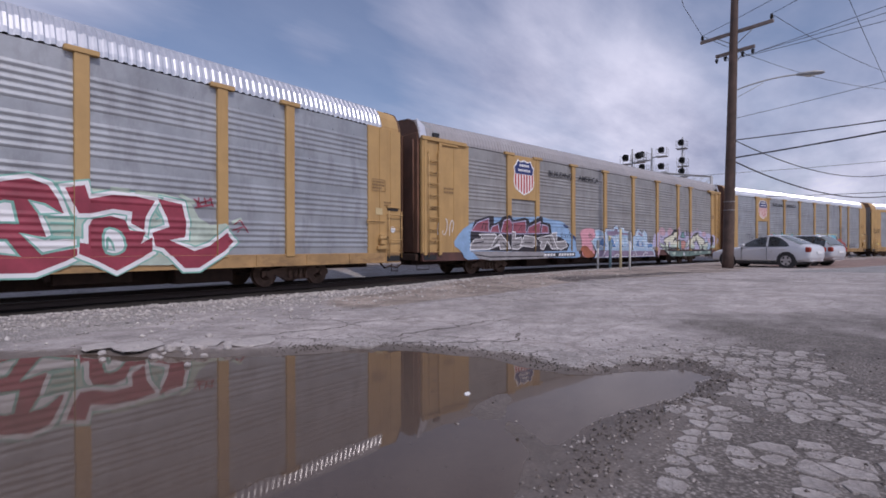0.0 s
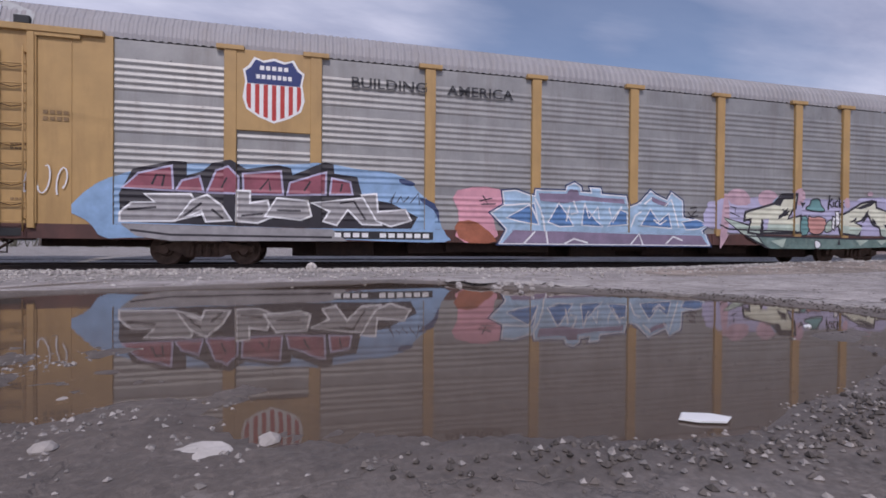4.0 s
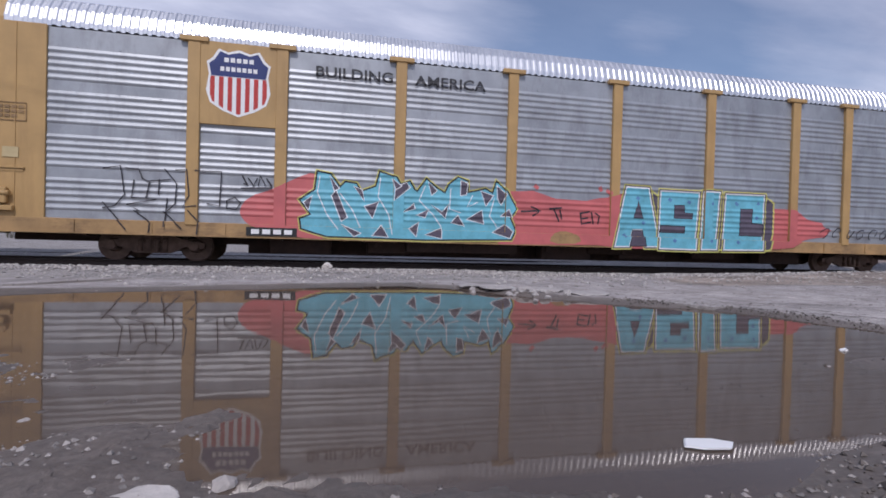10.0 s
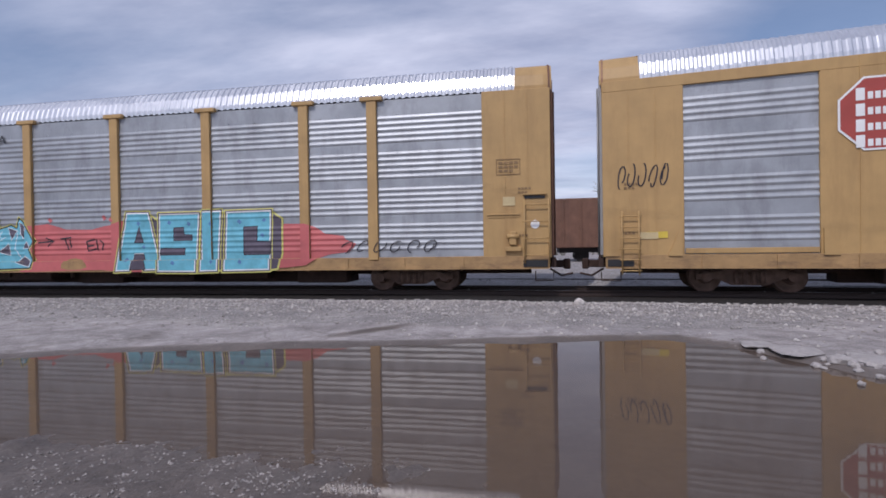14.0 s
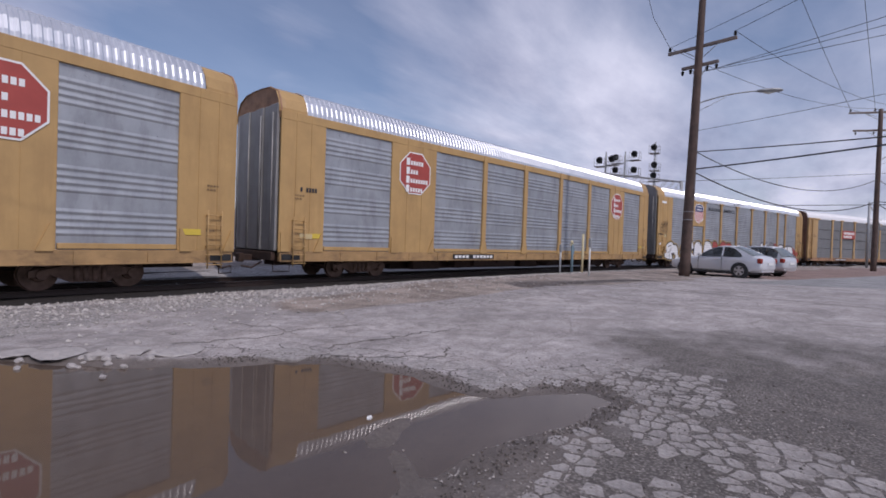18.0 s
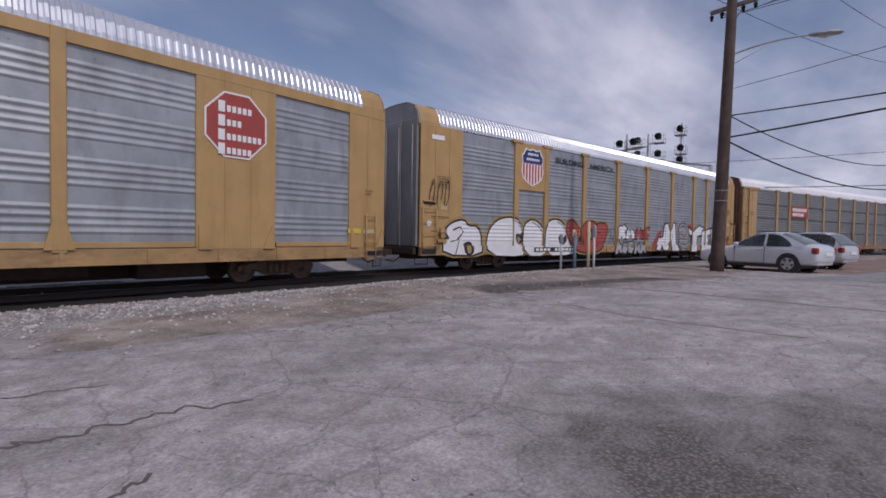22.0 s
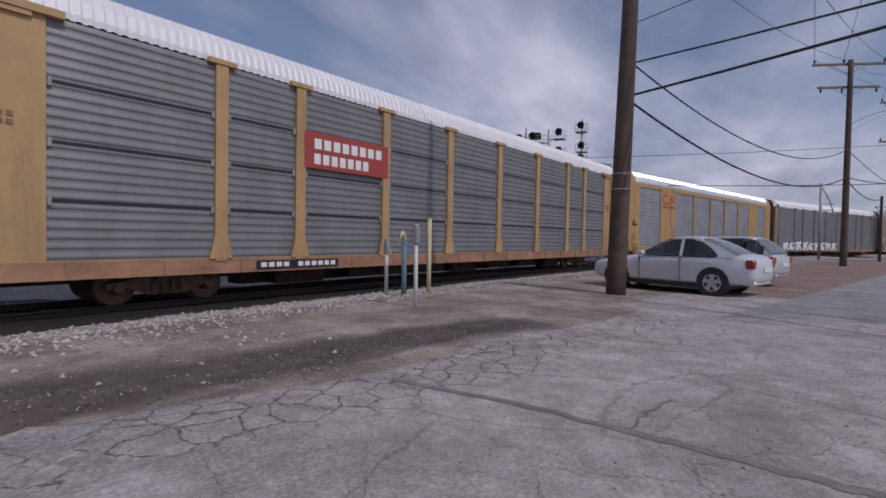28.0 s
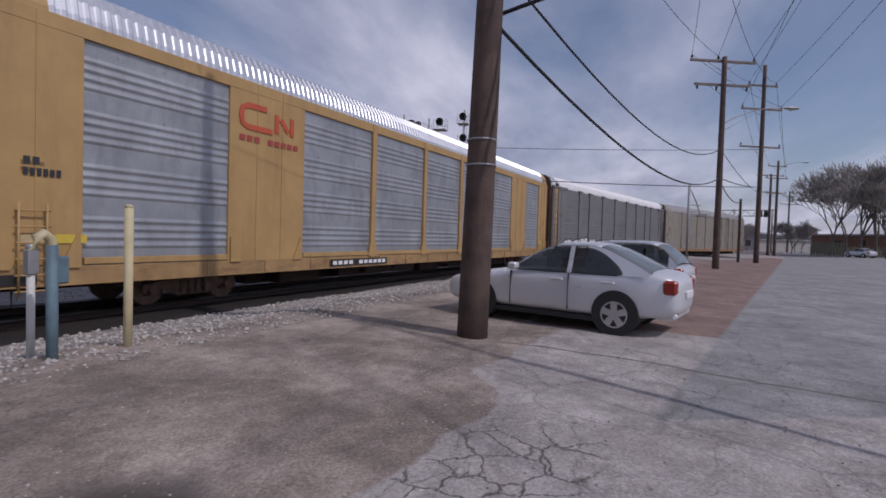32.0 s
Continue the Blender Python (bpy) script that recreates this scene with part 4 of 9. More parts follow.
def blob_pts(x0, x1, z0, z1, seed, rough=0.18, n=46, point=2.6):
    """An uneven sprayed cloud."""
    pts = []
    for i in range(n):
        t = 2 * math.pi * i / n
        c, s = math.cos(t), math.sin(t)
        k = 1 + rough * noise.noise(Vector((c * 2.3, s * 2.3, seed * 1.7))) + rough * 0.7 * noise.noise(Vector((c * 6, s * 6, seed)))
        sx = abs(c) ** (2 / point) * (1 if c > 0 else -1)
        sz = abs(s) ** (2 / point) * (1 if s > 0 else -1)
        pts.append(((x0 + x1) / 2 + (x1 - x0) / 2 * sx * k, max((z0 + z1) / 2 + (z1 - z0) / 2 * sz * k, 0.5)))
    return pts


def islands(bm):
    """Splits a flat mesh into its separate shapes."""
    bm.verts.index_update()
    left, out = set(bm.faces), []
    while left:
        f0 = left.pop()
        todo, got = [f0], [f0]
        while todo:
            for v in todo.pop().verts:
                for g in v.link_faces:
                    if g in left:
                        left.remove(g)
                        todo.append(g)
                        got.append(g)
        nb, ids = bmesh.new(), {}
        for f in got:
            for v in f.verts:
                if v not in ids:
                    ids[v] = nb.verts.new(v.co)
            nb.faces.new([ids[v] for v in f.verts])
        out.append((min(v.co.x for v in nb.verts), nb))
    bm.free()
    return [b for _x, b in sorted(out, key=lambda p: p[0])]


class Car:
    """One autorack: its segments along the side, its look, and where its left end lies along the track."""

    def __init__(self, start, end, label, panel, roof, paint, sill, style="group", kind="up", posts=(), plates=(), bays=(), end_mat=None, tcaps=True):
        self.start, self.end, self.mid, self.len = start, end, (start + end) / 2, end - start
        self.panel, self.roof, self.paint, self.sill, self.style, self.kind = panel, roof, paint, sill, style, kind
        self.ob = thing("autorack_car", label, "railway car", "cars of the freight train")
        self.posts = [(a - self.mid, b - self.mid) for a, b in posts]
        self.plates = [(a - self.mid, b - self.mid) for a, b in plates]
        self.bays = [(a - self.mid, b - self.mid) for a, b in bays]
        self.tcaps = tcaps
        self.end_mat = end_mat or GALV
        self.layers = 0
        self.wheels = []
        self.build()

    def p(self, name, bm, m, label="", parent=None):
        return part(name, bm, m, parent or self.ob, label)

    def build(self):
        h = self.len / 2
        pts = PROF[self.style]
        # corrugated side sheets
        for a, b in self.bays:
            bm = bmesh.new()
            rows = [(bm.verts.new((a, Y0 - u, z)), bm.verts.new((b, Y0 - u, z))) for z, u in pts]
            for r, s in zip(rows, rows[1:]):
                bm.faces.new((r[0], r[1], s[1], s[0]))
            back = [bm.verts.new((x, Y0 + 0.02, z)) for x, z in ((a, ZB), (b, ZB), (b, ZT), (a, ZT))]
            bm.faces.new(back[::-1])
            for z in (1.62, 2.64, 3.68, 4.7):
                for k in range(3):
                    x = a + (b - a) * (0.2 + 0.3 * k)
                    box(bm, x - 0.015, x + 0.015, Y0 - 0.012, Y0, z - 0.02, z + 0.02)
            self.p("side_panel", bm, self.panel)
            if self.kind == "slit":
                for z in (1.94, 2.94, 3.96):
                    bm = bmesh.new()
                    box(bm, a + 0.04, b - 0.04, Y0 - 0.03, Y0 - 0.01, z + 0.02, z + 0.065)
                    self.p("side_gap", bm, BLACK, "dark gap between side sheets")
                    for x in (a + 0.04, b - 0.04):
                        bm = bmesh.new()
                        box(bm, x - 0.035, x + 0.035, Y0 - 0.06, Y0 - 0.005, z - 0.06, z + 0.1, bevel=0.012)
                        self.p("clip", bm, STEEL, "scuffed grey clip at the sheet's edge")
        # posts
        for a, b in self.posts:
            bm = bmesh.new()
            box(bm, a, b, Y0 - 0.09, Y0 + 0.02, ZB - 0.06, ZT + 0.03, bevel=0.012)
            if self.kind in ("wide", "slit"):
                loft(bm, [[(a - 0.12, Y0 - q, ZB), (b + 0.12, Y0 - q, ZB), (b, Y0 - q, ZB + 0.5), (a, Y0 - q, ZB + 0.5)] for q in (0.098, 0.04)])
            self.p("side_post", bm, self.paint)
            if self.tcaps:
                bm = bmesh.new()
                box(bm, a - 0.17, b + 0.17, Y0 - 0.12, Y0, ZT - 0.02, ZT + 0.09, bevel=0.01)
                self.p("post_cap", bm, self.paint)
        # broad painted plates
        for a, b in self.plates:
            bm = bmesh.new()
            box(bm, a, b, Y0 - 0.055, Y0 + 0.02, ZB - 0.04, ZT + 0.03, bevel=0.01)
            n = max(1, round((b - a) / 1.0))
            for i in range(1, n + 1):
                x = a + (b - a) * i / (n + 1)
                box(bm, x - 0.012, x + 0.012, Y0 - 0.068, Y0 - 0.05, ZB, ZT)
            if self.kind == "wide":
                for x, d in ((a + 0.05, 1), (b - 0.05, -1)):
                    loft(bm, [[(x, Y0 - q, ZB - 0.02), (x + 0.3 * d, Y0 - q, ZB - 0.02), (x + 0.06 * d, Y0 - q, ZB + 0.55), (x, Y0 - q, ZB + 0.55)][::d] for q in (0.10, 0.05)])
            self.p("side_plate", bm, self.paint)
        if self.kind == "wide":
            bm = bmesh.new()
            box(bm, -h + 0.12, h - 0.12, Y0 - 0.062, Y0 + 0.02, 4.86, ZT + 0.034, bevel=0.008)
            self.p("top_rail", bm, self.paint)
            for a, b in self.bays:
                bm = bmesh.new()
                box(bm, a + 0.02, b - 0.02, Y0 - 0.075, Y0 - 0.02, 0.95, 1.07, bevel=0.008)
                self.p("bay_sill", bm, self.paint)
        # far side
        bm = bmesh.new()
        box(bm, -h + 0.1, h - 0.1, 1.46, 1.52, ZB - 0.05, ZT + 0.03)
        self.p("far_side", bm, self.panel)
        # roof with cross ribs
        bm = bmesh.new()
        cap = 0.95 if self.kind != "slit" and self.kind != "old" else 0.35
        arc = [(1.50, 5.10), (1.50, 5.22), (1.42, 5.5), (1.25, 5.75), (0.8, 5.93), (0.3, 5.97)]
        arc = [(-y, z) for y, z in arc] + [(y, z) for y, z in arc[::-1]]
        step = 0.09
        secs, x, i = [], -h + cap, 0
        lift = 0.024 if self.kind in ("up", "wide") else 0.018
        while x < h - cap:
            r = lift if i % 4 in (1, 2) else 0.0
            secs.append([(x, y * (1 + r / 3), z + r) for y, z in arc])
            x += step * (0.35 if i % 2 == 0 else 0.65)
            i += 1
        loft(bm, secs, closed=False)
        self.p("roof", bm, self.roof)
        for s in (-1, 1):
            bm = bmesh.new()
            loft(bm, [[(s * xx, y * k, z - (0 if k == 1 else 0.02)) for y, z in arc] for xx, k in ((h - cap - 0.02, 1.008), (h - 0.25, 1.008), (h - 0.05, 0.985))][::s], closed=False)
            self.p("roof_end", bm, self.paint if self.kind in ("up", "wide") else self.roof)
        # ends: door leaves
        for s in (-1, 1):
            bm = bmesh.new()
            e = h - 0.12
            for k in range(6):
                y0 = -1.42 + k * 0.475
                box(bm, min(s * e, s * (e + (0.05 if k % 2 else 0.09))), max(s * e, s * (e + (0.05 if k % 2 else 0.09))), y0, y0 + 0.46, ZB, ZT + 0.25, bevel=0.012)
                self.p("end_door", bm, self.end_mat)
                bm = bmesh.new()
            for y in (-1.2, -0.4, 0.4, 1.2):
                bm = bmesh.new()
                tube(bm, (s * (e + 0.12), y, ZB), (s * (e + 0.12), y, ZT), 0.022, n=6)
                self.p("door_bar", bm, self.end_mat)
            bm = bmesh.new()
            loft(bm, [[(s * q, y, z) for y, z in [(-1.45, 4.9)] + arc + [(1.45, 4.9)]] for q in ((e - 0.02, e + 0.03) if s > 0 else (e + 0.03, e - 0.02))])
            self.p("end_header", bm, RUSTY_SILL if self.kind == "wide" else self.end_mat)
            if self.kind == "old":
                # roof sheets torn and bent up at the corner
                for k, (q0, q1, lift_) in enumerate(((0.08, 0.36, 0.06), (0.34, 0.98, -0.02))):
                    bm = bmesh.new()
                    loft(bm, [[(s * (h - q0), -1.50, 5.12), (s * (h - q1), -1.53, 5.14), (s * (h - q1), -1.40, 5.52 + lift_), (s * (h - q0), -1.28, 5.78 + lift_)], [(s * (h - q0), -1.53, 5.12), (s * (h - q1), -1.56, 5.14), (s * (h - q1), -1.43, 5.53 + lift_), (s * (h - q0), -1.31, 5.79 + lift_)]])
                    bmesh.ops.recalc_face_normals(bm, faces=bm.faces[:])
                    self.p("torn_sheet", bm, ROOF_BRIGHT if k == 0 else STEEL, "torn bright roof sheet bent up at the corner")
                bm = bmesh.new()
                box(bm, s * (h - 0.8) - 0.14, s * (h - 0.8) + 0.14, -1.60, -1.50, 5.2, 5.36)
                self.p("roof_hole", bm, BLACK, "dark hole under the torn sheet")
            # dark step pocket in the sill's corner
            bm = bmesh.new()
            box(bm, s * (h - 0.5) - 0.3, s * (h - 0.5) + 0.3, -1.593, -1.55, 0.65, 0.82)
            self.p("step_pocket", bm, BLACK, "dark step pocket in the sill")
        # sill and deck
        bm = bmesh.new()
        box(bm, -h + 0.15, h - 0.15, -1.56, -1.42, 0.60, 0.93, bevel=0.012)
        box(bm, -h + 0.15, h - 0.15, -1.59, -1.42, 0.60, 0.625)
        for k in range(18):
            x = -h + 0.8 + k * (self.len - 1.6) / 17
            box(bm, x - 0.04, x + 0.04, -1.585, -1.5, 0.63, 0.9)
        self.p("side_sill", bm, self.sill)
        bm = bmesh.new()
        box(bm, -h + 0.15, h - 0.15, -1.42, 1.5, 0.78, 0.9)
        self.p("deck", bm, DARK)
        bm = bmesh.new()
        box(bm, -h + 0.6, h - 0.6, -0.35, 0.35, 0.42, 0.78)
        box(bm, -8.2, 8.2, -0.3, 0.3, 0.2, 0.42)
        for k in range(7):
            box(bm, -7.6 + k * 2.4, -6.1 + k * 2.4, -0.95, -0.55, 0.22 + 0.05 * (k % 3), 0.6, bevel=0.03)
        for k in range(12):
            x = -h + 2.5 + k * (self.len - 5) / 11
            box(bm, x - 0.06, x + 0.06, -1.4, 1.4, 0.55, 0.78)
        box(bm, -4.2, -1.2, -1.2, -0.5, 0.35, 0.6)
        tube(bm, (1, -0.9, 0.52), (3.4, -0.9, 0.52), 0.13, n=10)
        for k in range(5):
            box(bm, -5 + k * 2.3, -4.9 + k * 2.3, -1.3, -1.24, 0.44, 0.62)
        self.p("underframe", bm, RUST)
        # couplers
        for s in (-1, 1):
            bm = bmesh.new()
            box(bm, min(s * (h - 0.3), s * (h + 0.36)), max(s * (h - 0.3), s * (h + 0.36)), -0.08, 0.08, 0.56, 0.76, bevel=0.02)
            box(bm, min(s * (h + 0.28), s * (h + 0.46)), max(s * (h + 0.28), s * (h + 0.46)), -0.16, 0.14, 0.52, 0.80, bevel=0.03)
            box(bm, min(s * (h - 0.12), s * (h + 0.02)), max(s * (h - 0.12), s * (h + 0.02)), -1.35, 1.35, 0.62, 0.88, bevel=0.02)
            path_tube(bm, [(s * (h - 0.1), -0.5, 0.55), (s * (h + 0.2), -0.45, 0.36), (s * (h + 0.5), -0.4, 0.42)], 0.03)
            path_tube(bm, [(s * (h - 0.05), -1.35, 0.5), (s * (h - 0.05), -1.35, 0.3), (s * (h - 0.5), -1.5, 0.3), (s * (h - 0.5), -1.5, 0.55)], 0.018)
            self.p("coupler", bm, RUST)
        # ladder and grab irons
        for s in (-1, 1):
            tall = self.kind in ("old", "slit")
            wide = self.kind == "wide"
            x0 = s * (h - (0.62 if tall else 0.72 if wide else 0.46))
            hw = 0.24 if tall else 0.19 if wide else 0.3
            bm = bmesh.new()
            top = 4.7 if tall else 1.98 if wide else 2.35
            for q in (-hw, hw):
                tube(bm, (x0 + q, Y0 - 0.16, 0.45 if wide else 0.75), (x0 + q, Y0 - 0.16, top), 0.018, n=6)
            z = 0.55 if wide else 0.95
            while z < top:
                tube(bm, (x0 - hw - 0.05, Y0 - 0.16, z), (x0 + hw + 0.05, Y0 - 0.16, z), 0.016, n=6)
                z += 0.42 if tall else 0.26 if wide else 0.42
            for z in (1.0, top - 0.15):
                for q in (-hw, hw):
                    box(bm, x0 + q - 0.015, x0 + q + 0.015, Y0 - 0.16, Y0 - 0.04, z, z + 0.03)
            self.p("ladder", bm, self.paint)
            if tall:
                bm = bmesh.new()
                box(bm, min(s * (h - 0.1), s * (h - 2.35)), max(s * (h - 0.1), s * (h - 2.35)), Y0 - 0.14, Y0, ZT - 0.04, ZT + 0.1, bevel=0.01)
                box(bm, s * (h - 0.2) - 0.09, s * (h - 0.2) + 0.09, Y0 - 0.10, Y0 + 0.05, ZB, ZT, bevel=0.01)
                box(bm, s * (h - 1.02) - 0.06, s * (h - 1.02) + 0.06, Y0 - 0.10, Y0 + 0.05, ZB, ZT, bevel=0.01)
                self.p("end_bay_frame", bm, self.paint)
                # hanging shade of the bent corner sheet
                bm = bmesh.new()
                box(bm, min(s * (h - 0.95), s * (h - 1.9)), max(s * (h - 0.95), s * (h - 1.9)), Y0 - 0.115, Y0 - 0.07, ZT - 0.12, ZT - 0.04)
                self.p("corner_sheet", bm, self.paint)
            elif not wide:
                bm = bmesh.new()
                xb = s * (h - 1.05)
                box(bm, xb - 0.2, xb + 0.2, Y0 - 0.16, Y0 - 0.05, 1.05, 1.16, bevel=0.01)
                box(bm, xb - 0.09, xb + 0.09, Y0 - 0.18, Y0 - 0.05, 1.2, 1.55, bevel=0.02)
                tube(bm, (xb - 0.15, Y0 - 0.15, 1.42), (xb + 0.15, Y0 - 0.15, 1.42), 0.06, n=8)
                self.p("hand_brake", bm, self.paint)
            if wide:
                xc = s * (h - 1.3)
                bm = bmesh.new()
                box(bm, xc - 0.24, xc + 0.24, Y0 - 0.076, Y0 - 0.066, 1.32, 1.47)
                self.p("paper_label", bm, LABEL, "small bright yellow label")
            elif not tall:
                xc, xo = s * (h - 1.15), s * (h - 0.5)
                bm = bmesh.new()
                for q0, q1, z0, z1 in ((-0.3, 0.3, 3.36, 3.375), (-0.3, 0.3, 2.98, 2.995), (-0.3, -0.285, 2.98, 3.375), (0.285, 0.3, 2.98, 3.375)):
                    box(bm, xc + q0, xc + q1, Y0 - 0.073, Y0 - 0.066, z0, z1)
                self.p("stencil_frame", bm, FADED, "thin brown stencilled frame")
                for r in range(3):
                    for q in range(4 - (r == 2)):
                        bm = bmesh.new()
                        box(bm, xc - 0.24 + q * 0.13, xc - 0.14 + q * 0.13, Y0 - 0.073, Y0 - 0.066, 3.25 - r * 0.1, 3.31 - r * 0.1)
                        self.p("stencil_mark", bm, FADED)
                bm = bmesh.new()
                box(bm, xo - 0.25, xo + 0.25, Y0 - 0.075, Y0 - 0.066, 2.36, 2.44)
                self.p("slot", bm, BLACK, "dark slot")
                bm = bmesh.new()
                box(bm, xo - 0.3, xo + 0.3, Y0 - 0.12, Y0 - 0.05, 2.45, 2.49, bevel=0.008)
                self.p("slot_hood", bm, self.paint)
                bm = bmesh.new()
                tube(bm, (xo, Y0 - 0.066, 1.72), (xo, Y0 - 0.074, 1.72), 0.11, n=18)
                self.p("round_label", bm, WHITE, "scuffed round white label")
                bm = bmesh.new()
                box(bm, xc - 0.55, xc + 0.28, Y0 - 0.10, Y0 - 0.06, 1.96, 2.0, bevel=0.006)
                box(bm, xc - 0.53, xc + 0.26, Y0 - 0.072, Y0 - 0.066, 1.9, 1.95)
                self.p("plate_lap", bm, self.paint)
                bm = bmesh.new()
                box(bm, xc - 0.14, xc + 0.16, Y0 - 0.073, Y0 - 0.066, 2.2, 2.42)
                self.p("paper_label", bm, PAPER, "small yellowed label")
            else:
                xc = s * (h - 1.45)
                for r in range(2):
                    for q in range(4):
                        bm = bmesh.new()
                        box(bm, xc - 0.26 + q * 0.13, xc - 0.17 + q * 0.13, Y0 - 0.073, Y0 - 0.066, 3.3 - r * 0.14, 3.38 - r * 0.14)
                        self.p("stencil_mark", bm, FADED)
                # posts either side of the ladder
                for q in (-0.36, 0.36):
                    bm = bmesh.new()
                    box(bm, x0 + q - 0.07, x0 + q + 0.07, Y0 - 0.13, Y0, ZB - 0.1, ZT - 0.05, bevel=0.01)
                    self.p("ladder_post", bm, self.paint)
                # bowed chain and hooks behind the rungs
                for k in range(8):
                    z = 1.35 + k * 0.42
                    bm = bmesh.new()
                    path_tube(bm, [(x0 - 0.2, Y0 - 0.09, z), (x0, Y0 - 0.1, z - 0.05), (x0 + 0.2, Y0 - 0.09, z)], 0.01, 4)
                    self.p("grab_loop", bm, RUST)
            for z, n in ((2.6, 4), (2.5, 3), (1.42, 3)):
                for q in range(n):
                    bm = bmesh.new()
                    box(bm, s * (h - 0.75) - 0.16 + q * 0.085, s * (h - 0.75) - 0.10 + q * 0.085, Y0 - 0.072, Y0 - 0.066, z, z + 0.05)
                    self.p("stencil_mark", bm, FADED)
        # trucks and wheels
        for s in (-1, 1):
            xt = s * 10.2
            bm = bmesh.new()
            for y in (-0.98, 0.98):
                loft(bm, [[(xt + u, y + q, z) for u, z in ((-1.12, 0.30), (-1.12, 0.44), (-0.62, 0.52), (-0.3, 0.66), (0.3, 0.66), (0.62, 0.52), (1.12, 0.44), (1.12, 0.30), (0.72, 0.34), (0.36, 0.18), (-0.36, 0.18), (-0.72, 0.34))] for q in (-0.05, 0.05)])
                for k in range(4):
                    tube(bm, (xt - 0.27 + k * 0.18, y - 0.08 * (1 if y > 0 else 1), 0.22), (xt - 0.27 + k * 0.18, y - 0.08, 0.5), 0.055, n=8)
                for q in (-0.89, 0.89):
                    tube(bm, (xt + q, y - 0.10, 0.36), (xt + q, y + 0.10, 0.36), 0.11, n=10)
            box(bm, xt - 0.22, xt + 0.22, -1.05, 1.05, 0.42, 0.64, bevel=0.03)
            truck = self.p("truck", bm, TRUCK)
            for q in (-0.89, 0.89):
                bm = bmesh.new()
                for y in (-0.755, 0.755):
                    o = -1 if y < 0 else 1
                    tube(bm, (0, y - 0.06, 0), (0, y + 0.06, 0), 0.36, n=26)
                    tube(bm, (0, y - o * 0.075, 0), (0, y - o * 0.06, 0), 0.385, n=26)
                    tube(bm, (0, y + o * 0.06, 0), (0, y + o * 0.085, 0), 0.17, 0.13, n=14)
                    for k in range(3):
                        tube(bm, (0.09 * math.cos(k * 2.09), y + o * 0.08, 0.09 * math.sin(k * 2.09)), (0.09 * math.cos(k * 2.09), y + o * 0.1, 0.09 * math.sin(k * 2.09)), 0.02, n=6)
                tube(bm, (0, -0.95, 0), (0, 0.95, 0), 0.075, n=10)
                w = part("wheelset", bm, TRUCK, truck)
                w.location = (xt + q, 0, 0.36)
                self.wheels.append((w, xt + q))

    def coat(self, bm, material, name="graffiti_letter"):
        """Paints each separate shape of a flat mesh as a piece of its own, all in one coat."""
        self.layers += 1
        for piece in islands(bm):
            self.paint_on(piece, material, name, again=True)

    def paint_on(self, bm, material, name="graffiti", label="", parent=None, again=False):
        """Lays a flat shape over sheets, posts and sill as a coat of paint that follows their relief."""
        self.layers += 0 if again else 1
        up = 0.003 + 0.00012 * self.layers
        out = bmesh.new()
        xs = sorted({v for a, b in self.posts + self.plates for v in (a, b)})
        lo, hi = min(v.co.x for v in bm.verts), max(v.co.x for v in bm.verts)
        cuts = [lo - 1] + [v for v in xs if lo < v < hi] + [hi + 1]
        src = flat_mesh(bm)
        zmin, zmax = min(v.co.z for v in src.vertices), max(v.co.z for v in src.vertices)
        for low in (True, False):
            if low and zmin > ZB or not low and zmax < ZB:
                continue
            for a, b in zip(cuts, cuts[1:]):
                if low and a != cuts[0]:
                    continue
                t = bmesh.new()
                t.from_mesh(src)

                def cut(co, no):
                    bmesh.ops.bisect_plane(t, geom=t.verts[:] + t.edges[:] + t.faces[:], plane_co=co, plane_no=no, clear_outer=True)

                if low:
                    cut((0, 0, ZB + 0.005), (0, 0, 1))
                else:
                    cut((0, 0, ZB + 0.005), (0, 0, -1))
                    cut((b, 0, 0), (1, 0, 0))
                    cut((a, 0, 0), (-1, 0, 0))
                if not t.faces:
                    t.free()
                    continue
                c = (max(a, lo) + min(b, hi)) / 2
                post = any(p0 - 0.001 <= c <= p1 + 0.001 for p0, p1 in self.posts)
                plate = any(p0 - 0.001 <= c <= p1 + 0.001 for p0, p1 in self.plates)
                if low:
                    depth = lambda z: -1.59 - up
                elif post:
                    depth = lambda z: Y0 - 0.09 - up
                elif plate:
                    depth = lambda z: Y0 - 0.07 - up
                else:
                    for z, _u in PROF[self.style]:
                        if zmin < z < zmax:
                            bmesh.ops.bisect_plane(t, geom=t.verts[:] + t.edges[:] + t.faces[:], plane_co=(0, 0, z), plane_no=(0, 0, 1))
                    depth = lambda z: Y0 - 0.014 - out_at(self.style, z) - up
                ids = {}
                for v in t.verts:
                    ids[v] = out.verts.new((v.co.x, depth(v.co.z), v.co.z))
                for f in t.faces:
                    try:
                        nf = out.faces.new([ids[v] for v in f.verts])
                        nf.normal_update()
                        if nf.normal.y > 0:
                            nf.normal_flip()
                    except ValueError:
                        pass
                t.free()
        bpy.data.meshes.remove(src)
        return part(name, out, material, parent or self.ob, label)

    def X(self, a):
        return a - self.mid


UP = dict(posts=(4.62, 6.55, 9.38, 12.32, 15.33, 18.29, 21.22, 23.15))


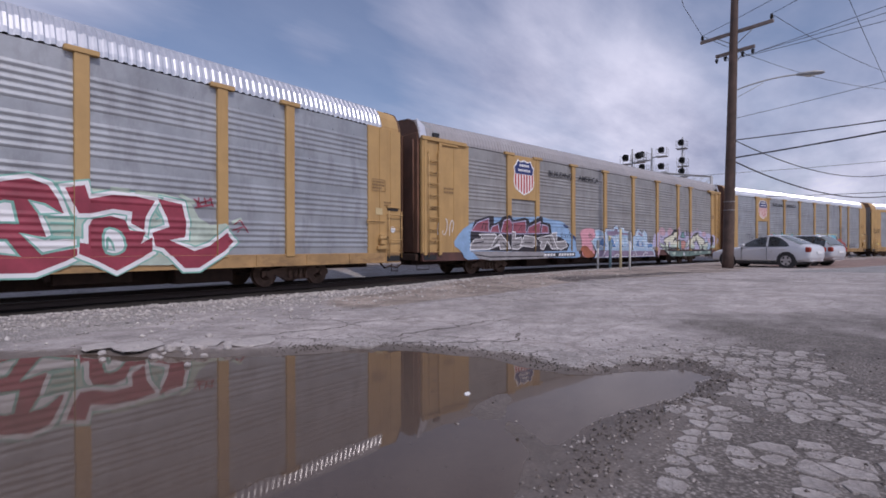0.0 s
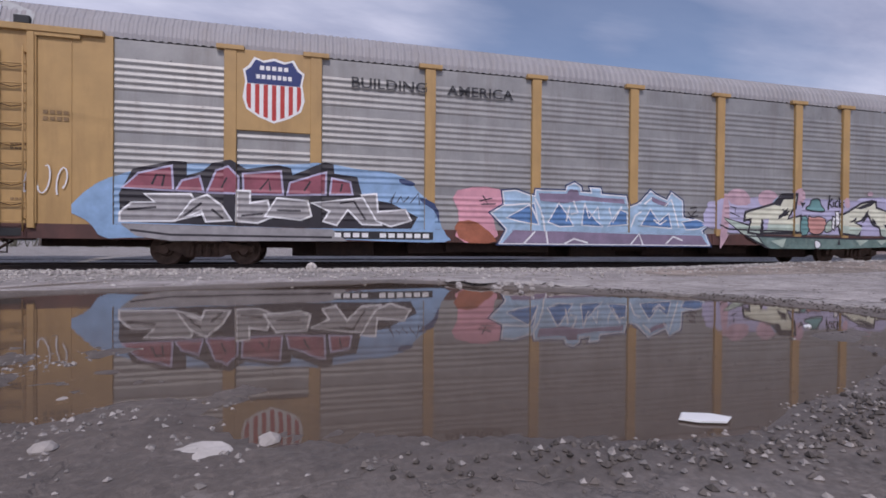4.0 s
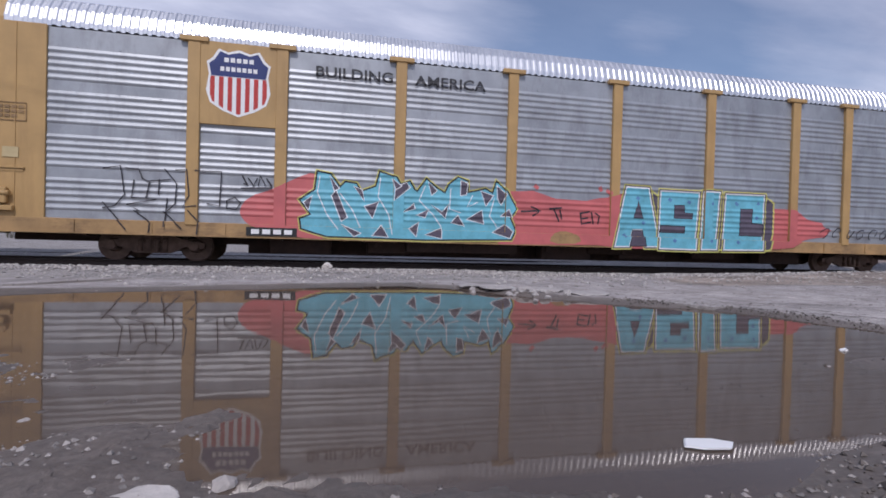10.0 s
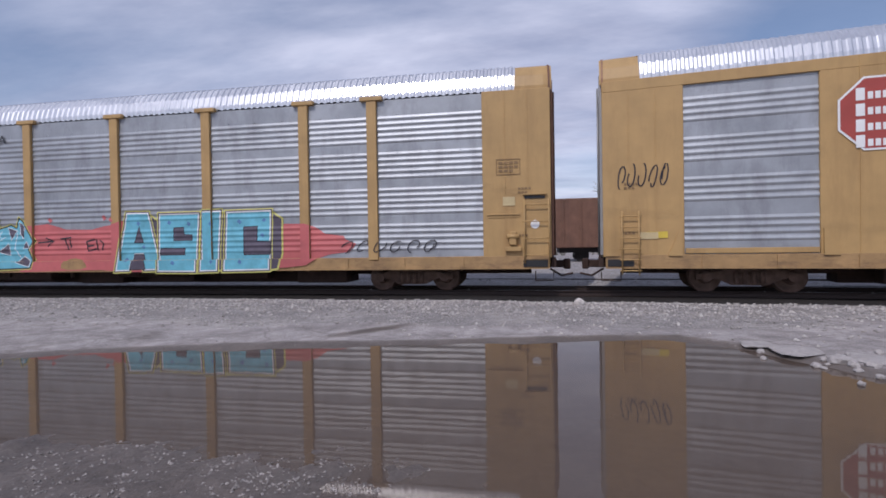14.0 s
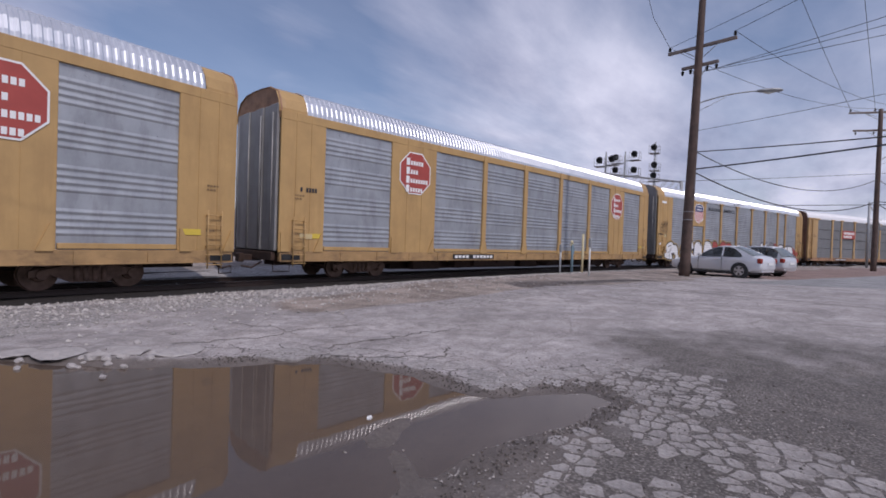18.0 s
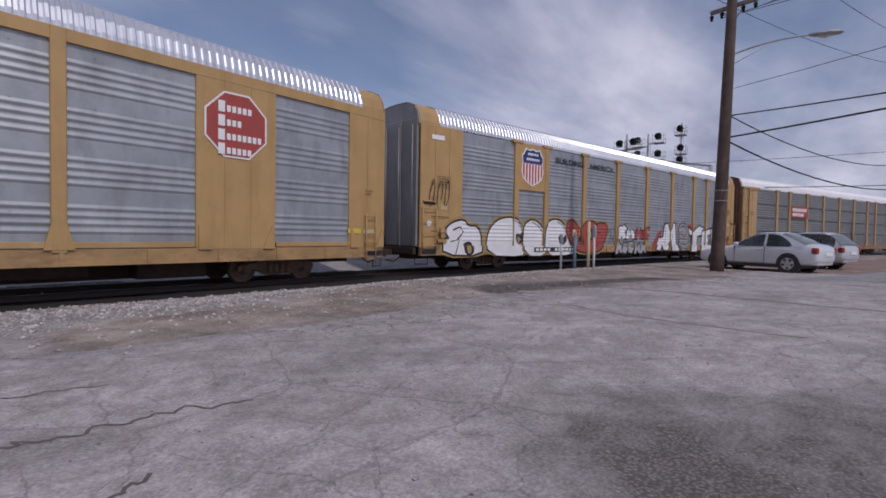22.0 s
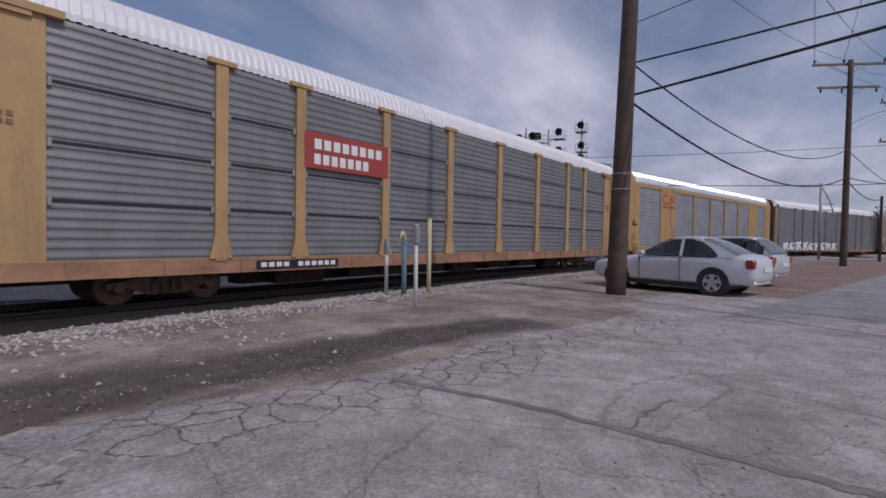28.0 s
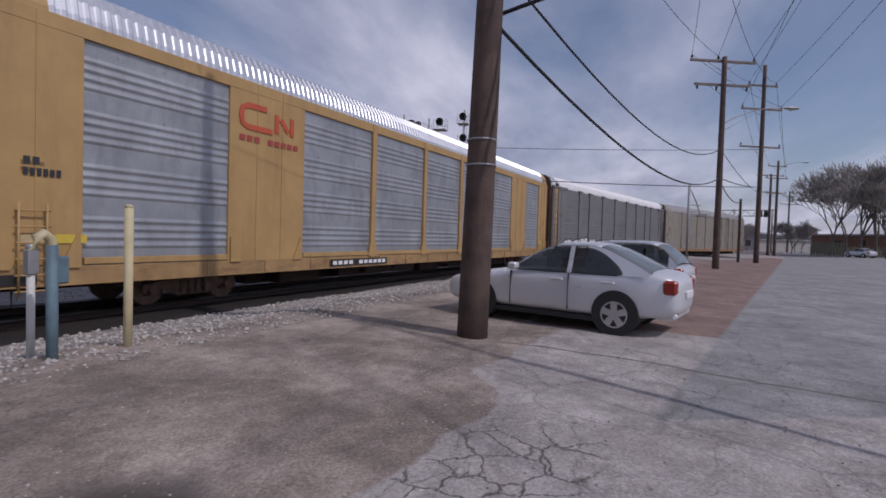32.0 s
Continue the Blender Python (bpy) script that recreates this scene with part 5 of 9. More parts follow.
def up_car(start, end, label, panel=GALV, roof=ROOF_BRIGHT, paint=YELLOW, sill=SILL, style="five", kind="up", first=1.8, last=26.2, end_mat=None, base=None, k=1.0):
    o = start if base is None else base
    posts = [(o + a * k, o + (a + 0.27) * k) for a in UP["posts"]]
    edges = [o + first * k] + [v for p in posts for v in p] + [o + last * k]
    bays = list(zip(edges[::2], edges[1::2]))
    plates = [(start + 0.1, edges[0]), (edges[-1], end - 0.1)]
    return Car(start, end, label, panel, roof, paint, sill, style, kind, posts, plates, bays, end_mat)


def wide_car(start, end, label, runs, roof=ROOF_BRIGHT):
    """runs: the steel bays; what lies between is post or painted plate."""
    posts, plates = [], []
    edges = [start + 0.1] + [v for r in runs for v in r] + [end - 0.1]
    for a, b in zip(edges[::2], edges[1::2]):
        (posts if b - a < 0.6 else plates).append((a, b))
    return Car(start, end, label, GALV, roof, YELLOW, SILL, "group", "wide", posts, plates, runs, GALV_DULL, tcaps=False)


car_a = up_car(-14.85, 13.45, "yellow and galvanised autorack car with crimson graffiti on its flank", end_mat=MAROON, base=-14.35)
car_b = up_car(14.5, 43.5, "older grey autorack car with yellow ladders and blue and pink graffiti", GALV_DULL, ROOF_GREY, YELLOW, MAROON, "five", "old", 2.35, 26.9, BROWN_END, 14.65, 1.01)
car_c = up_car(44.55, 72.55, "yellow and galvanised autorack car with blue letters on coral graffiti", end_mat=BROWN_END)
car_d = wide_car(73.78, 100.85, "yellow autorack car with corrugated bays and red octagonal signs", [(75.68, 78.35), (80.52, 83.36), (83.61, 86.42), (86.71, 89.41), (89.7, 92.38), (92.68, 94.9), (96.7, 99.2)])
car_e = wide_car(102.25, 129.65, "yellow autorack car with steel bays, red octagonal signs, low ladder", [(103.88, 106.62), (108.87, 111.75), (112.0, 114.8), (115.07, 118.0), (118.26, 121.1), (121.35, 123.75), (125.75, 128.15)])
car_f = up_car(131.25, 159.5, "yellow and galvanised autorack car with white bubble graffiti", end_mat=GALV_DULL, base=131.5)
car_g = up_car(160.9, 189.8, "tan and grey slatted autorack car with white roof and red sign", SLATS, ROOF_WHITE, TAN, RUSTY_SILL, "even", "slit", 1.84, 25.89, BROWN_END, 161.1, 1.035)
car_h = wide_car(191.6, 219.9, "yellow autorack car with steel bays and red line lettering", [(193.08, 196.02), (198.34, 201.3), (201.52, 204.5), (204.7, 207.5), (207.74, 210.7), (210.95, 213.6), (215.87, 218.2)])
car_i = up_car(220.9, 249.0, "grey autorack car with faint white graffiti along its foot", SLATS, ROOF_WHITE, SLATS, RUSTY_SILL, "five", "old", 2.2, 26.4, BROWN_END)
car_j = up_car(250.0, 278.3, "faded tan autorack car at the tail of the train", GREYTAN, ROOF_GREY, GREYTAN, RUSTY_SILL, "five", "up", end_mat=BROWN_END)
CARS = [car_a, car_b, car_c, car_d, car_e, car_f, car_g, car_h, car_i, car_j]

# seconds and how far the train has come
RUN = [(0, 0), (2, 10.05), (3.5, 17.74), (5.5, 27.85), (7, 35.75), (9, 46.24), (11, 56.49), (13, 66.93), (15.5, 79.87), (17.5, 89.58), (19, 97.3), (21, 108.01), (23, 118.58), (25.5, 132.26), (27.5, 143.42), (29, 151.81), (30.5, 160.17), (32, 168.62)]


def run_at(t):
    for (a, u), (b, v) in zip(RUN, RUN[1:]):
        if t <= b:
            return u + (v - u) * (t - a) / (b - a)
    return RUN[-1][1]


def car_pose(c, s):
    x0, y0, _ = on_track(c.mid - s - 10.2)
    x1, y1, _ = on_track(c.mid - s + 10.2)
    return pose((x0 + x1) / 2, (y0 + y1) / 2, 0, 0, 0, math.degrees(math.atan2(y1 - y0, x1 - x0)))


# ---- signs and paint on the cars ----
def bars(car, x0, x1, z, h, n, material, name="mark", gaps=(), parent=None, y=None, label="", out=None):
    """Unread writing as plain bars, one piece each."""
    w = (x1 - x0) / n
    yy = (-1.596 if y is None else y) - 0.004
    one = None
    for i in range(n):
        if i in gaps:
            continue
        if one is None:
            bm = bmesh.new()
            box(bm, w * 0.14, w * 0.86, -0.003, 0, 0, h)
            one = flat_mesh(bm)
        ob = link(name, one, material, parent or car.ob, label)
        ob.location = (x0 + i * w, yy, z)


def number_plate(car, a0, a1, n=11, gaps=(4,), z=0.655, h=0.2):
    bm = bmesh.new()
    box(bm, car.X(a0), car.X(a1), -1.596, -1.586, z, z + h)
    pl = part("number_panel", bm, BLACK, car.ob, "black panel with white marks")
    bars(car, car.X(a0) + 0.08, car.X(a1) - 0.08, z + 0.045, h - 0.09, n, WHITE, "mark", gaps, pl, -1.596)


def shield(car, bay, cx=None):
    """Yellow plate with a red, white and blue shield, its field and stripes plain."""
    a, b = car.bays[bay]
    bm = bmesh.new()
    box(bm, a - 0.02, b + 0.02, Y0 - 0.07, Y0 - 0.01, 3.2, ZT + 0.02, bevel=0.008)
    pl = part("emblem_plate", bm, YELLOW, car.ob, "yellow plate behind the emblem")
    c, w, z0, z1 = (a + b) / 2, 0.68, 3.44, 4.9

    def outline(k):
        pts = [(-0.62, 1.0), (-0.34, 0.955), (0, 1.0), (0.34, 0.955), (0.62, 1.0), (0.8, 0.86), (0.97, 0.80), (0.90, 0.62), (0.98, 0.38), (0.86, 0.2), (0.5, 0.09), (0, 0.0)]
        pts = pts + [(-u, v) for u, v in pts[-2:4:-1]]
        return [(c + u * w * k, z0 + 0.5 * (z1 - z0) + (v - 0.5) * (z1 - z0) * k) for u, v in pts]

    def slab(pts, y, m, name):
        bm = bmesh.new()
        loft(bm, [[(u, y - q, v) for u, v in pts] for q in (0.0, 0.004)])
        bmesh.ops.recalc_face_normals(bm, faces=bm.faces[:])
        part(name, bm, m, pl)

    slab(outline(1.06), Y0 - 0.071, WHITE, "shield_border")
    inner = outline(0.98)
    zs = z0 + (z1 - z0) * 0.6
    bm = poly_bm(inner)
    bmesh.ops.bisect_plane(bm, geom=bm.verts[:] + bm.edges[:] + bm.faces[:], plane_co=(0, 0, zs), plane_no=(0, 0, -1), clear_outer=True)
    for v in bm.verts:
        v.co.y = Y0 - 0.078
    part("shield_top", bm, NAVY, pl)
    for i in range(7):
        x0 = c - w * 0.98 + (2 * w * 0.98) * (i + 0.25) / 7
        bm = poly_bm(inner)
        for co, no in (((0, 0, zs - 0.01), (0, 0, 1)), ((x0, 0, 0), (-1, 0, 0)), ((x0 + w * 0.145, 0, 0), (1, 0, 0))):
            bmesh.ops.bisect_plane(bm, geom=bm.verts[:] + bm.edges[:] + bm.faces[:], plane_co=co, plane_no=no, clear_outer=True)
        for v in bm.verts:
            v.co.y = Y0 - 0.078
        part("stripe", bm, RED, pl)
    for zz, ww, n in ((zs + 0.33, 0.34, 5), (zs + 0.12, 0.42, 7)):
        bars(car, c - ww, c + ww, zz, 0.10, n, WHITE, "shield_mark", (), pl, Y0 - 0.0775)


def slogan(car, a0, a1, b0, b1, z=4.52):
    car.layers += 100
    for body, x0, x1 in (("BUILDING", a0, a1), ("AMERICA", b0, b1)):
        bm = place_bm(text_bm(body, 0.36, 0.006), car.X(x0), z, width=x1 - x0)
        car.coat(bm, GREYTXT, "slogan_letter")


def octagon(car, a0, a1, z0=3.1, z1=4.62, tail=True):
    c, r = (car.X(a0) + car.X(a1)) / 2, (z1 - z0) / 2
    zc = (z0 + z1) / 2

    def ring(k):
        return [(c + r * 1.04 * k * math.cos(math.pi / 8 + i * math.pi / 4), zc + r * 1.04 * k * math.sin(math.pi / 8 + i * math.pi / 4)) for i in range(8)]

    sign = None
    for k, y, m, n in ((1.06, 0.072, WHITE, "octagonal_sign"), (1.0, 0.0775, SIGNRED, "red_field"), (0.985, 0.0, None, "")):
        if m is None:
            continue
        bm = bmesh.new()
        loft(bm, [[(u, Y0 - y - q, v) for u, v in ring(k)] for q in (0.0, 0.004)])
        bmesh.ops.recalc_face_normals(bm, faces=bm.faces[:])
        ob = part(n, bm, m, sign or car.ob, "red octagonal sign with a white rim" if sign is None else "")
        sign = sign or ob
    # white marks in rows: a tall first one and smaller ones after it
    for j, (n, dx) in enumerate(((5, 0.05), (3, -0.08), (7, 0.12), (5, 0.2))):
        z = z1 - 0.28 - j * 0.33
        x = c - r * 0.62
        bars(car, x - 0.02, x + 0.20, z - 0.2, 0.26, 1, WHITE, "sign_mark", (), sign, Y0 - 0.083)
        bars(car, x + 0.2, x + 0.2 + n * 0.13, z - 0.18, 0.15, n, WHITE, "sign_mark", (), sign, Y0 - 0.083)


def cloud(car, x0, x1, z0, z1, m, seed, rough=0.18, point=2.6):
    car.paint_on(poly_bm(blob_pts(car.X(x0), car.X(x1), z0, z1, seed, rough, point=point)), m, "graffiti")


def strokes(car, pts_list, m, w=0.035):
    car.layers += 1
    for pts in pts_list:
        L, R = [], []
        for i, (u, v) in enumerate(pts):
            a, b = pts[max(i - 1, 0)], pts[min(i + 1, len(pts) - 1)]
            ln = max(math.hypot(b[0] - a[0], b[1] - a[1]), 1e-4)
            nx, nz = -(b[1] - a[1]) / ln * w / 2, (b[0] - a[0]) / ln * w / 2
            L.append((u - nx, v - nz))
            R.append((u + nx, v + nz))
        bm = bmesh.new()
        vl, vr = [bm.verts.new((car.X(u), 0, v)) for u, v in L], [bm.verts.new((car.X(u), 0, v)) for u, v in R]
        for i in range(len(pts) - 1):
            bm.faces.new((vl[i], vl[i + 1], vr[i + 1], vr[i]))
        car.paint_on(bm, m, "graffiti_tag", again=True)


def scrawl(car, x0, x1, z0, z1, m, n=5, seed=0, w=0.03):
    """A hand-drawn tag: loops along a line."""
    rg = random.Random(seed)
    out = []
    for i in range(n):
        u0, u1 = x0 + (x1 - x0) * i / n, x0 + (x1 - x0) * (i + 0.9) / n
        k, pts = rg.uniform(0.8, 1.6), []
        ph, tw = rg.uniform(0, 6.28), rg.choice((-1, 1))
        for j in range(11):
            t = j / 10
            pts.append((u0 + (u1 - u0) * (0.5 + 0.5 * math.cos(ph + tw * k * 5 * t) * (0.6 + 0.4 * t)), z0 + (z1 - z0) * (0.5 + 0.5 * math.sin(ph + tw * k * 5 * t + 0.6) * (1 - 0.3 * t))))
        out.append(pts)
    strokes(car, out, m, w)


def wild(car, x0, x1, z0, z1, coats, n=5, seed=0, lean=0.25):
    """Angular letters nobody can read: slanted bars with barbs, each in coats from wide to narrow."""
    rg = random.Random(seed)
    shapes = []
    w = (x1 - x0) / n
    for i in range(n):
        b = x0 + i * w
        s = rg.uniform(-lean, lean)
        t = rg.uniform(0.82, 1.05)
        k = rg.choice((0, 1, 2))
        zt = z0 + (z1 - z0) * t
        m1 = z0 + (z1 - z0) * rg.uniform(0.45, 0.6)
        if k == 0:
            pts = [(b, z0), (b + w * 0.3, z0), (b + w * 0.38, m1 - 0.15), (b + w * 0.62, m1 - 0.12), (b + w * 0.66, z0 + 0.05), (b + w * 0.99, z0 + 0.02), (b + w * 0.86, m1), (b + w * 0.95, zt - 0.2), (b + w * 0.62, zt), (b + w * 0.5, zt - 0.25), (b + w * 0.2, zt), (b + w * 0.08, m1)]
        elif k == 1:
            pts = [(b, z0 + 0.1), (b + w * 0.55, z0), (b + w * 0.97, z0 + 0.3), (b + w * 0.9, m1 - 0.05), (b + w * 0.4, m1 + 0.02), (b + w * 0.45, m1 + 0.2), (b + w * 0.94, m1 + 0.15), (b + w * 0.99, zt), (b + w * 0.35, zt - 0.05), (b + w * 0.02, zt - 0.3), (b + w * 0.08, m1 - 0.1), (b + w * 0.5, m1 - 0.3), (b + w * 0.1, z0 + 0.35)]
        else:
            pts = [(b, z0), (b + w * 0.34, z0), (b + w * 0.5, m1 - 0.2), (b + w * 0.7, z0 - 0.02), (b + w * 0.98, z0 + 0.1), (b + w * 0.75, m1), (b + w * 0.97, zt - 0.1), (b + w * 0.7, zt + 0.06), (b + w * 0.5, m1 + 0.25), (b + w * 0.38, zt), (b + w * 0.04, zt - 0.1), (b + w * 0.2, m1)]
        shapes.append([(u + s * (v - z0) * 0.5, v) for u, v in pts])
    for grow, m, dz in coats:
        bm = bmesh.new()
        for pts in shapes:
            cx, cz = sum(p[0] for p in pts) / len(pts), sum(p[1] for p in pts) / len(pts)
            hw, hh = max(p[0] for p in pts) - cx, max(p[1] for p in pts) - cz
            f = bm.faces.new([bm.verts.new((car.X(cx + (u - cx) * (1 + grow / hw)), 0, cz + dz + (v - cz) * (1 + grow / hh))) for u, v in pts])
            f.normal_update()
        bmesh.ops.triangulate(bm, faces=bm.faces[:])
        car.coat(bm, m)


def grown(pts, g):
    """An outline moved outwards by g, its corners cut where they would run out too far."""
    area = sum(a[0] * b[1] - b[0] * a[1] for a, b in zip(pts, pts[1:] + pts[:1]))
    s = 1 if area > 0 else -1
    out = []
    for a, b, c in zip(pts[-1:] + pts[:-1], pts, pts[1:] + pts[:1]):
        u, v = (Vector(b) - Vector(a)).normalized(), (Vector(c) - Vector(b)).normalized()
        n = Vector((u.y + v.y, -u.x - v.x)) * s
        if n.length < 0.3:
            n = (u - v)
            k = 1.4
        else:
            k = min(2.0 / n.length, 1.7)
        n.normalize()
        out.append((b[0] + n.x * g * k, b[1] + n.y * g * k))
    return out


def letter(car, coats, pts, soft=0):
    """One sprayed letter: its outline laid on in coats, each with its growth and its paint."""
    for _ in range(soft):
        pts = [p for a, b in zip(pts, pts[1:] + pts[:1]) for p in ((a[0] * 0.75 + b[0] * 0.25, a[1] * 0.75 + b[1] * 0.25), (a[0] * 0.25 + b[0] * 0.75, a[1] * 0.25 + b[1] * 0.75))]
    for g, m in coats:
        shape = grown(pts, g) if g else pts
        car.paint_on(poly_bm([(car.X(u), max(v, 0.5)) for u, v in shape]), m, "graffiti_letter")


# first car: crimson letters edged in white
CRIMSON_COATS = ((0.12, G_GREEN), (0.085, G_WHITE), (0.0, G_CRIMSON))
PALE_COATS = ((0.0, G_MINT),)
HOLE_COATS = ((0.05, G_GREEN), (0.0, G_WHITE))
letter(car_a, PALE_COATS, [(2.36, 2.31), (3.66, 2.48), (4.22, 2.32), (6.14, 2.36), (6.54, 1.64), (7.25, 1.74), (7.17, 1.09), (6.13, 0.7), (4.42, 0.75), (3.3, 0.78), (2.36, 1.01)], 1)
letter(car_a, CRIMSON_COATS[:2], [(2.36, 2.21), (2.82, 2.34), (3.22, 2.45), (3.53, 2.34), (3.68, 2.08), (3.78, 1.8), (3.48, 1.85), (3.31, 1.97), (3.43, 1.54), (3.5, 1.32), (3.14, 1.37), (3.3, 1.19), (3.43, 0.99), (3.98, 1.1), (3.98, 0.96), (3.79, 0.85), (3.3, 0.63), (2.36, 0.65), (2.36, 1.21), (2.97, 1), (3.04, 0.98), (2.85, 1.26), (2.36, 1.51), (2.36, 1.55), (3.02, 1.58), (2.96, 1.95), (2.36, 1.71)])
letter(car_a, CRIMSON_COATS[:2], [(4.17, 1.56), (4.27, 1.71), (4.58, 1.79), (4.86, 1.71), (4.95, 1.49), (5.26, 1.47), (5.17, 1.2), (5.4, 1.35), (5.4, 1.03), (4.68, 0.62), (4.32, 0.84), (4.01, 0.99), (4.01, 1.22), (4.17, 1.19)])
letter(car_a, CRIMSON_COATS[:2], [(5.52, 2.22), (6.04, 2.13), (6.14, 1.7), (6.11, 1.36), (5.76, 1.29), (6.2, 1.09), (6.33, 1.03), (6.7, 1.16), (7.1, 1.49), (7.3, 1.26), (7.02, 1.02), (6.4, 0.63), (6.07, 0.63), (5.64, 1.1), (5.46, 1.15), (5.4, 1.45), (5.76, 1.59), (5.71, 1.81)])
letter(car_a, CRIMSON_COATS[:2], [(3.8, 2.32), (4.11, 2.39), (4.19, 2.12), (4.63, 2.24), (5.06, 2.24), (5.46, 2.17), (5.26, 1.79), (5.23, 1.5), (4.97, 1.65), (5, 1.9), (4.63, 1.94), (4.22, 1.82), (4.01, 1.81)])
letter(car_a, CRIMSON_COATS[2:], [(2.36, 2.21), (2.82, 2.34), (3.22, 2.45), (3.53, 2.34), (3.68, 2.08), (3.78, 1.8), (3.48, 1.85), (3.31, 1.97), (3.43, 1.54), (3.5, 1.32), (3.14, 1.37), (3.3, 1.19), (3.43, 0.99), (3.98, 1.1), (3.98, 0.96), (3.79, 0.85), (3.3, 0.63), (2.36, 0.65), (2.36, 1.21), (2.97, 1), (3.04, 0.98), (2.85, 1.26), (2.36, 1.51), (2.36, 1.55), (3.02, 1.58), (2.96, 1.95), (2.36, 1.71)])
letter(car_a, CRIMSON_COATS[2:], [(4.17, 1.56), (4.27, 1.71), (4.58, 1.79), (4.86, 1.71), (4.95, 1.49), (5.26, 1.47), (5.17, 1.2), (5.4, 1.35), (5.4, 1.03), (4.68, 0.62), (4.32, 0.84), (4.01, 0.99), (4.01, 1.22), (4.17, 1.19)])
letter(car_a, CRIMSON_COATS[2:], [(5.52, 2.22), (6.04, 2.13), (6.14, 1.7), (6.11, 1.36), (5.76, 1.29), (6.2, 1.09), (6.33, 1.03), (6.7, 1.16), (7.1, 1.49), (7.3, 1.26), (7.02, 1.02), (6.4, 0.63), (6.07, 0.63), (5.64, 1.1), (5.46, 1.15), (5.4, 1.45), (5.76, 1.59), (5.71, 1.81)])
letter(car_a, CRIMSON_COATS[2:], [(3.8, 2.32), (4.11, 2.39), (4.19, 2.12), (4.63, 2.24), (5.06, 2.24), (5.46, 2.17), (5.26, 1.79), (5.23, 1.5), (4.97, 1.65), (5, 1.9), (4.63, 1.94), (4.22, 1.82), (4.01, 1.81)])
letter(car_a, HOLE_COATS, [(4.47, 1.46), (4.6, 1.52), (4.79, 1.4), (4.86, 1.1), (4.68, 0.98), (4.48, 1.04)], 1)
letter(car_a, HOLE_COATS, [(2.36, 1.59), (2.66, 1.86), (2.88, 1.96), (2.97, 1.95), (3.03, 1.61)])
letter(car_a, HOLE_COATS, [(3.28, 1.99), (3.46, 1.94), (3.68, 1.81), (3.41, 1.79)])
letter(car_a, HOLE_COATS, [(3.15, 1.36), (3.48, 1.26), (3.57, 1.31), (3.97, 1.28), (3.97, 1.17), (3.44, 1.03)])
letter(car_a, HOLE_COATS, [(2.36, 1.23), (2.88, 1.23), (3.04, 0.99), (2.36, 1.11)])
strokes(car_a, [[(4.52, 1.34), (4.61, 1.22), (4.65, 1.06), (4.52, 1.08), (4.52, 1.31)]], G_GREEN, 0.05)
strokes(car_a, [[(3.52, 1.71), (3.96, 1.74), (3.91, 1.33), (3.55, 1.28)]], G_GREEN, 0.05)
strokes(car_a, [[(5.46, 1.96), (5.57, 1.79), (5.46, 1.76)]], G_GREEN, 0.05)
strokes(car_a, [[(3.55, 1.6), (3.93, 1.6)]], G_GREEN, 0.05)
strokes(car_a, [[(3.58, 1.43), (3.89, 1.46)]], G_GREEN, 0.05)
strokes(car_a, [[(4.58, 2.37), (4.95, 2.35)]], G_MINT, 0.09)
strokes(car_a, [[(5.99, 2.35), (6.34, 2.17)]], G_MINT, 0.09)
strokes(car_a, [[(5.06, 2.34), (5.52, 2.3)]], G_MINT, 0.09)
strokes(car_a, [[(6.2, 1.56), (6.43, 1.47)]], G_MINT, 0.09)
strokes(car_a, [[(7.25, 1.74), (7.52, 1.85)]], G_MINT, 0.09)
strokes(car_a, [[(6.31, 2.28), (6.51, 2.1), (6.38, 2.15), (6.76, 2.31)]], G_CRIMSON, 0.035)
strokes(car_a, [[(6.34, 2.07), (6.79, 2.18)]], G_CRIMSON, 0.035)
strokes(car_a, [[(6.43, 2.32), (6.4, 2.07)]], G_CRIMSON, 0.035)
strokes(car_a, [[(6.56, 2.33), (6.62, 2.11)]], G_CRIMSON, 0.035)
strokes(car_a, [[(6.7, 2.34), (6.77, 2.12)]], G_CRIMSON, 0.035)
strokes(car_a, [[(7.32, 1.7), (7.47, 1.82), (7.7, 1.5)]], G_CRIMSON, 0.035)
strokes(car_a, [[(7.28, 1.55), (7.55, 1.65), (7.4, 1.5)]], G_CRIMSON, 0.035)
# second car: maroon over grey letters, a blue piece, cream letters on teal and pink
MAROON_COATS = ((0.15, G_BLACK), (0.045, G_LILAC), (0.0, G_MAROON))
GREY_COATS = ((0.13, G_BLACK), (0.045, G_WHITE), (0.0, G_GREY))
SKY_COATS = ((0.0, G_BLUE),)
letter(car_b, SKY_COATS, [(16.11, 1.22), (16.57, 1.75), (17.04, 2.02), (18.01, 2.35), (20.67, 2.43), (21.63, 2.53), (22.55, 2.38), (23.27, 2.37), (23.71, 2.18), (24.05, 1.81), (24.44, 1.49), (24.64, 0.84), (24.89, 0.61), (23.96, 0.58), (20.26, 0.7), (17.38, 0.64), (16.8, 0.6), (16.58, 0.98)], 1)
letter(car_b, ((0.0, G_NAVY),), [(23.45, 2.24), (23.9, 2.13), (23.83, 2.01), (23.48, 2.08)], 1)
letter(car_b, ((0.0, G_NAVY),), [(24, 1.78), (24.51, 1.54), (24.54, 1), (24.44, 1.38), (24.03, 1.63)], 1)
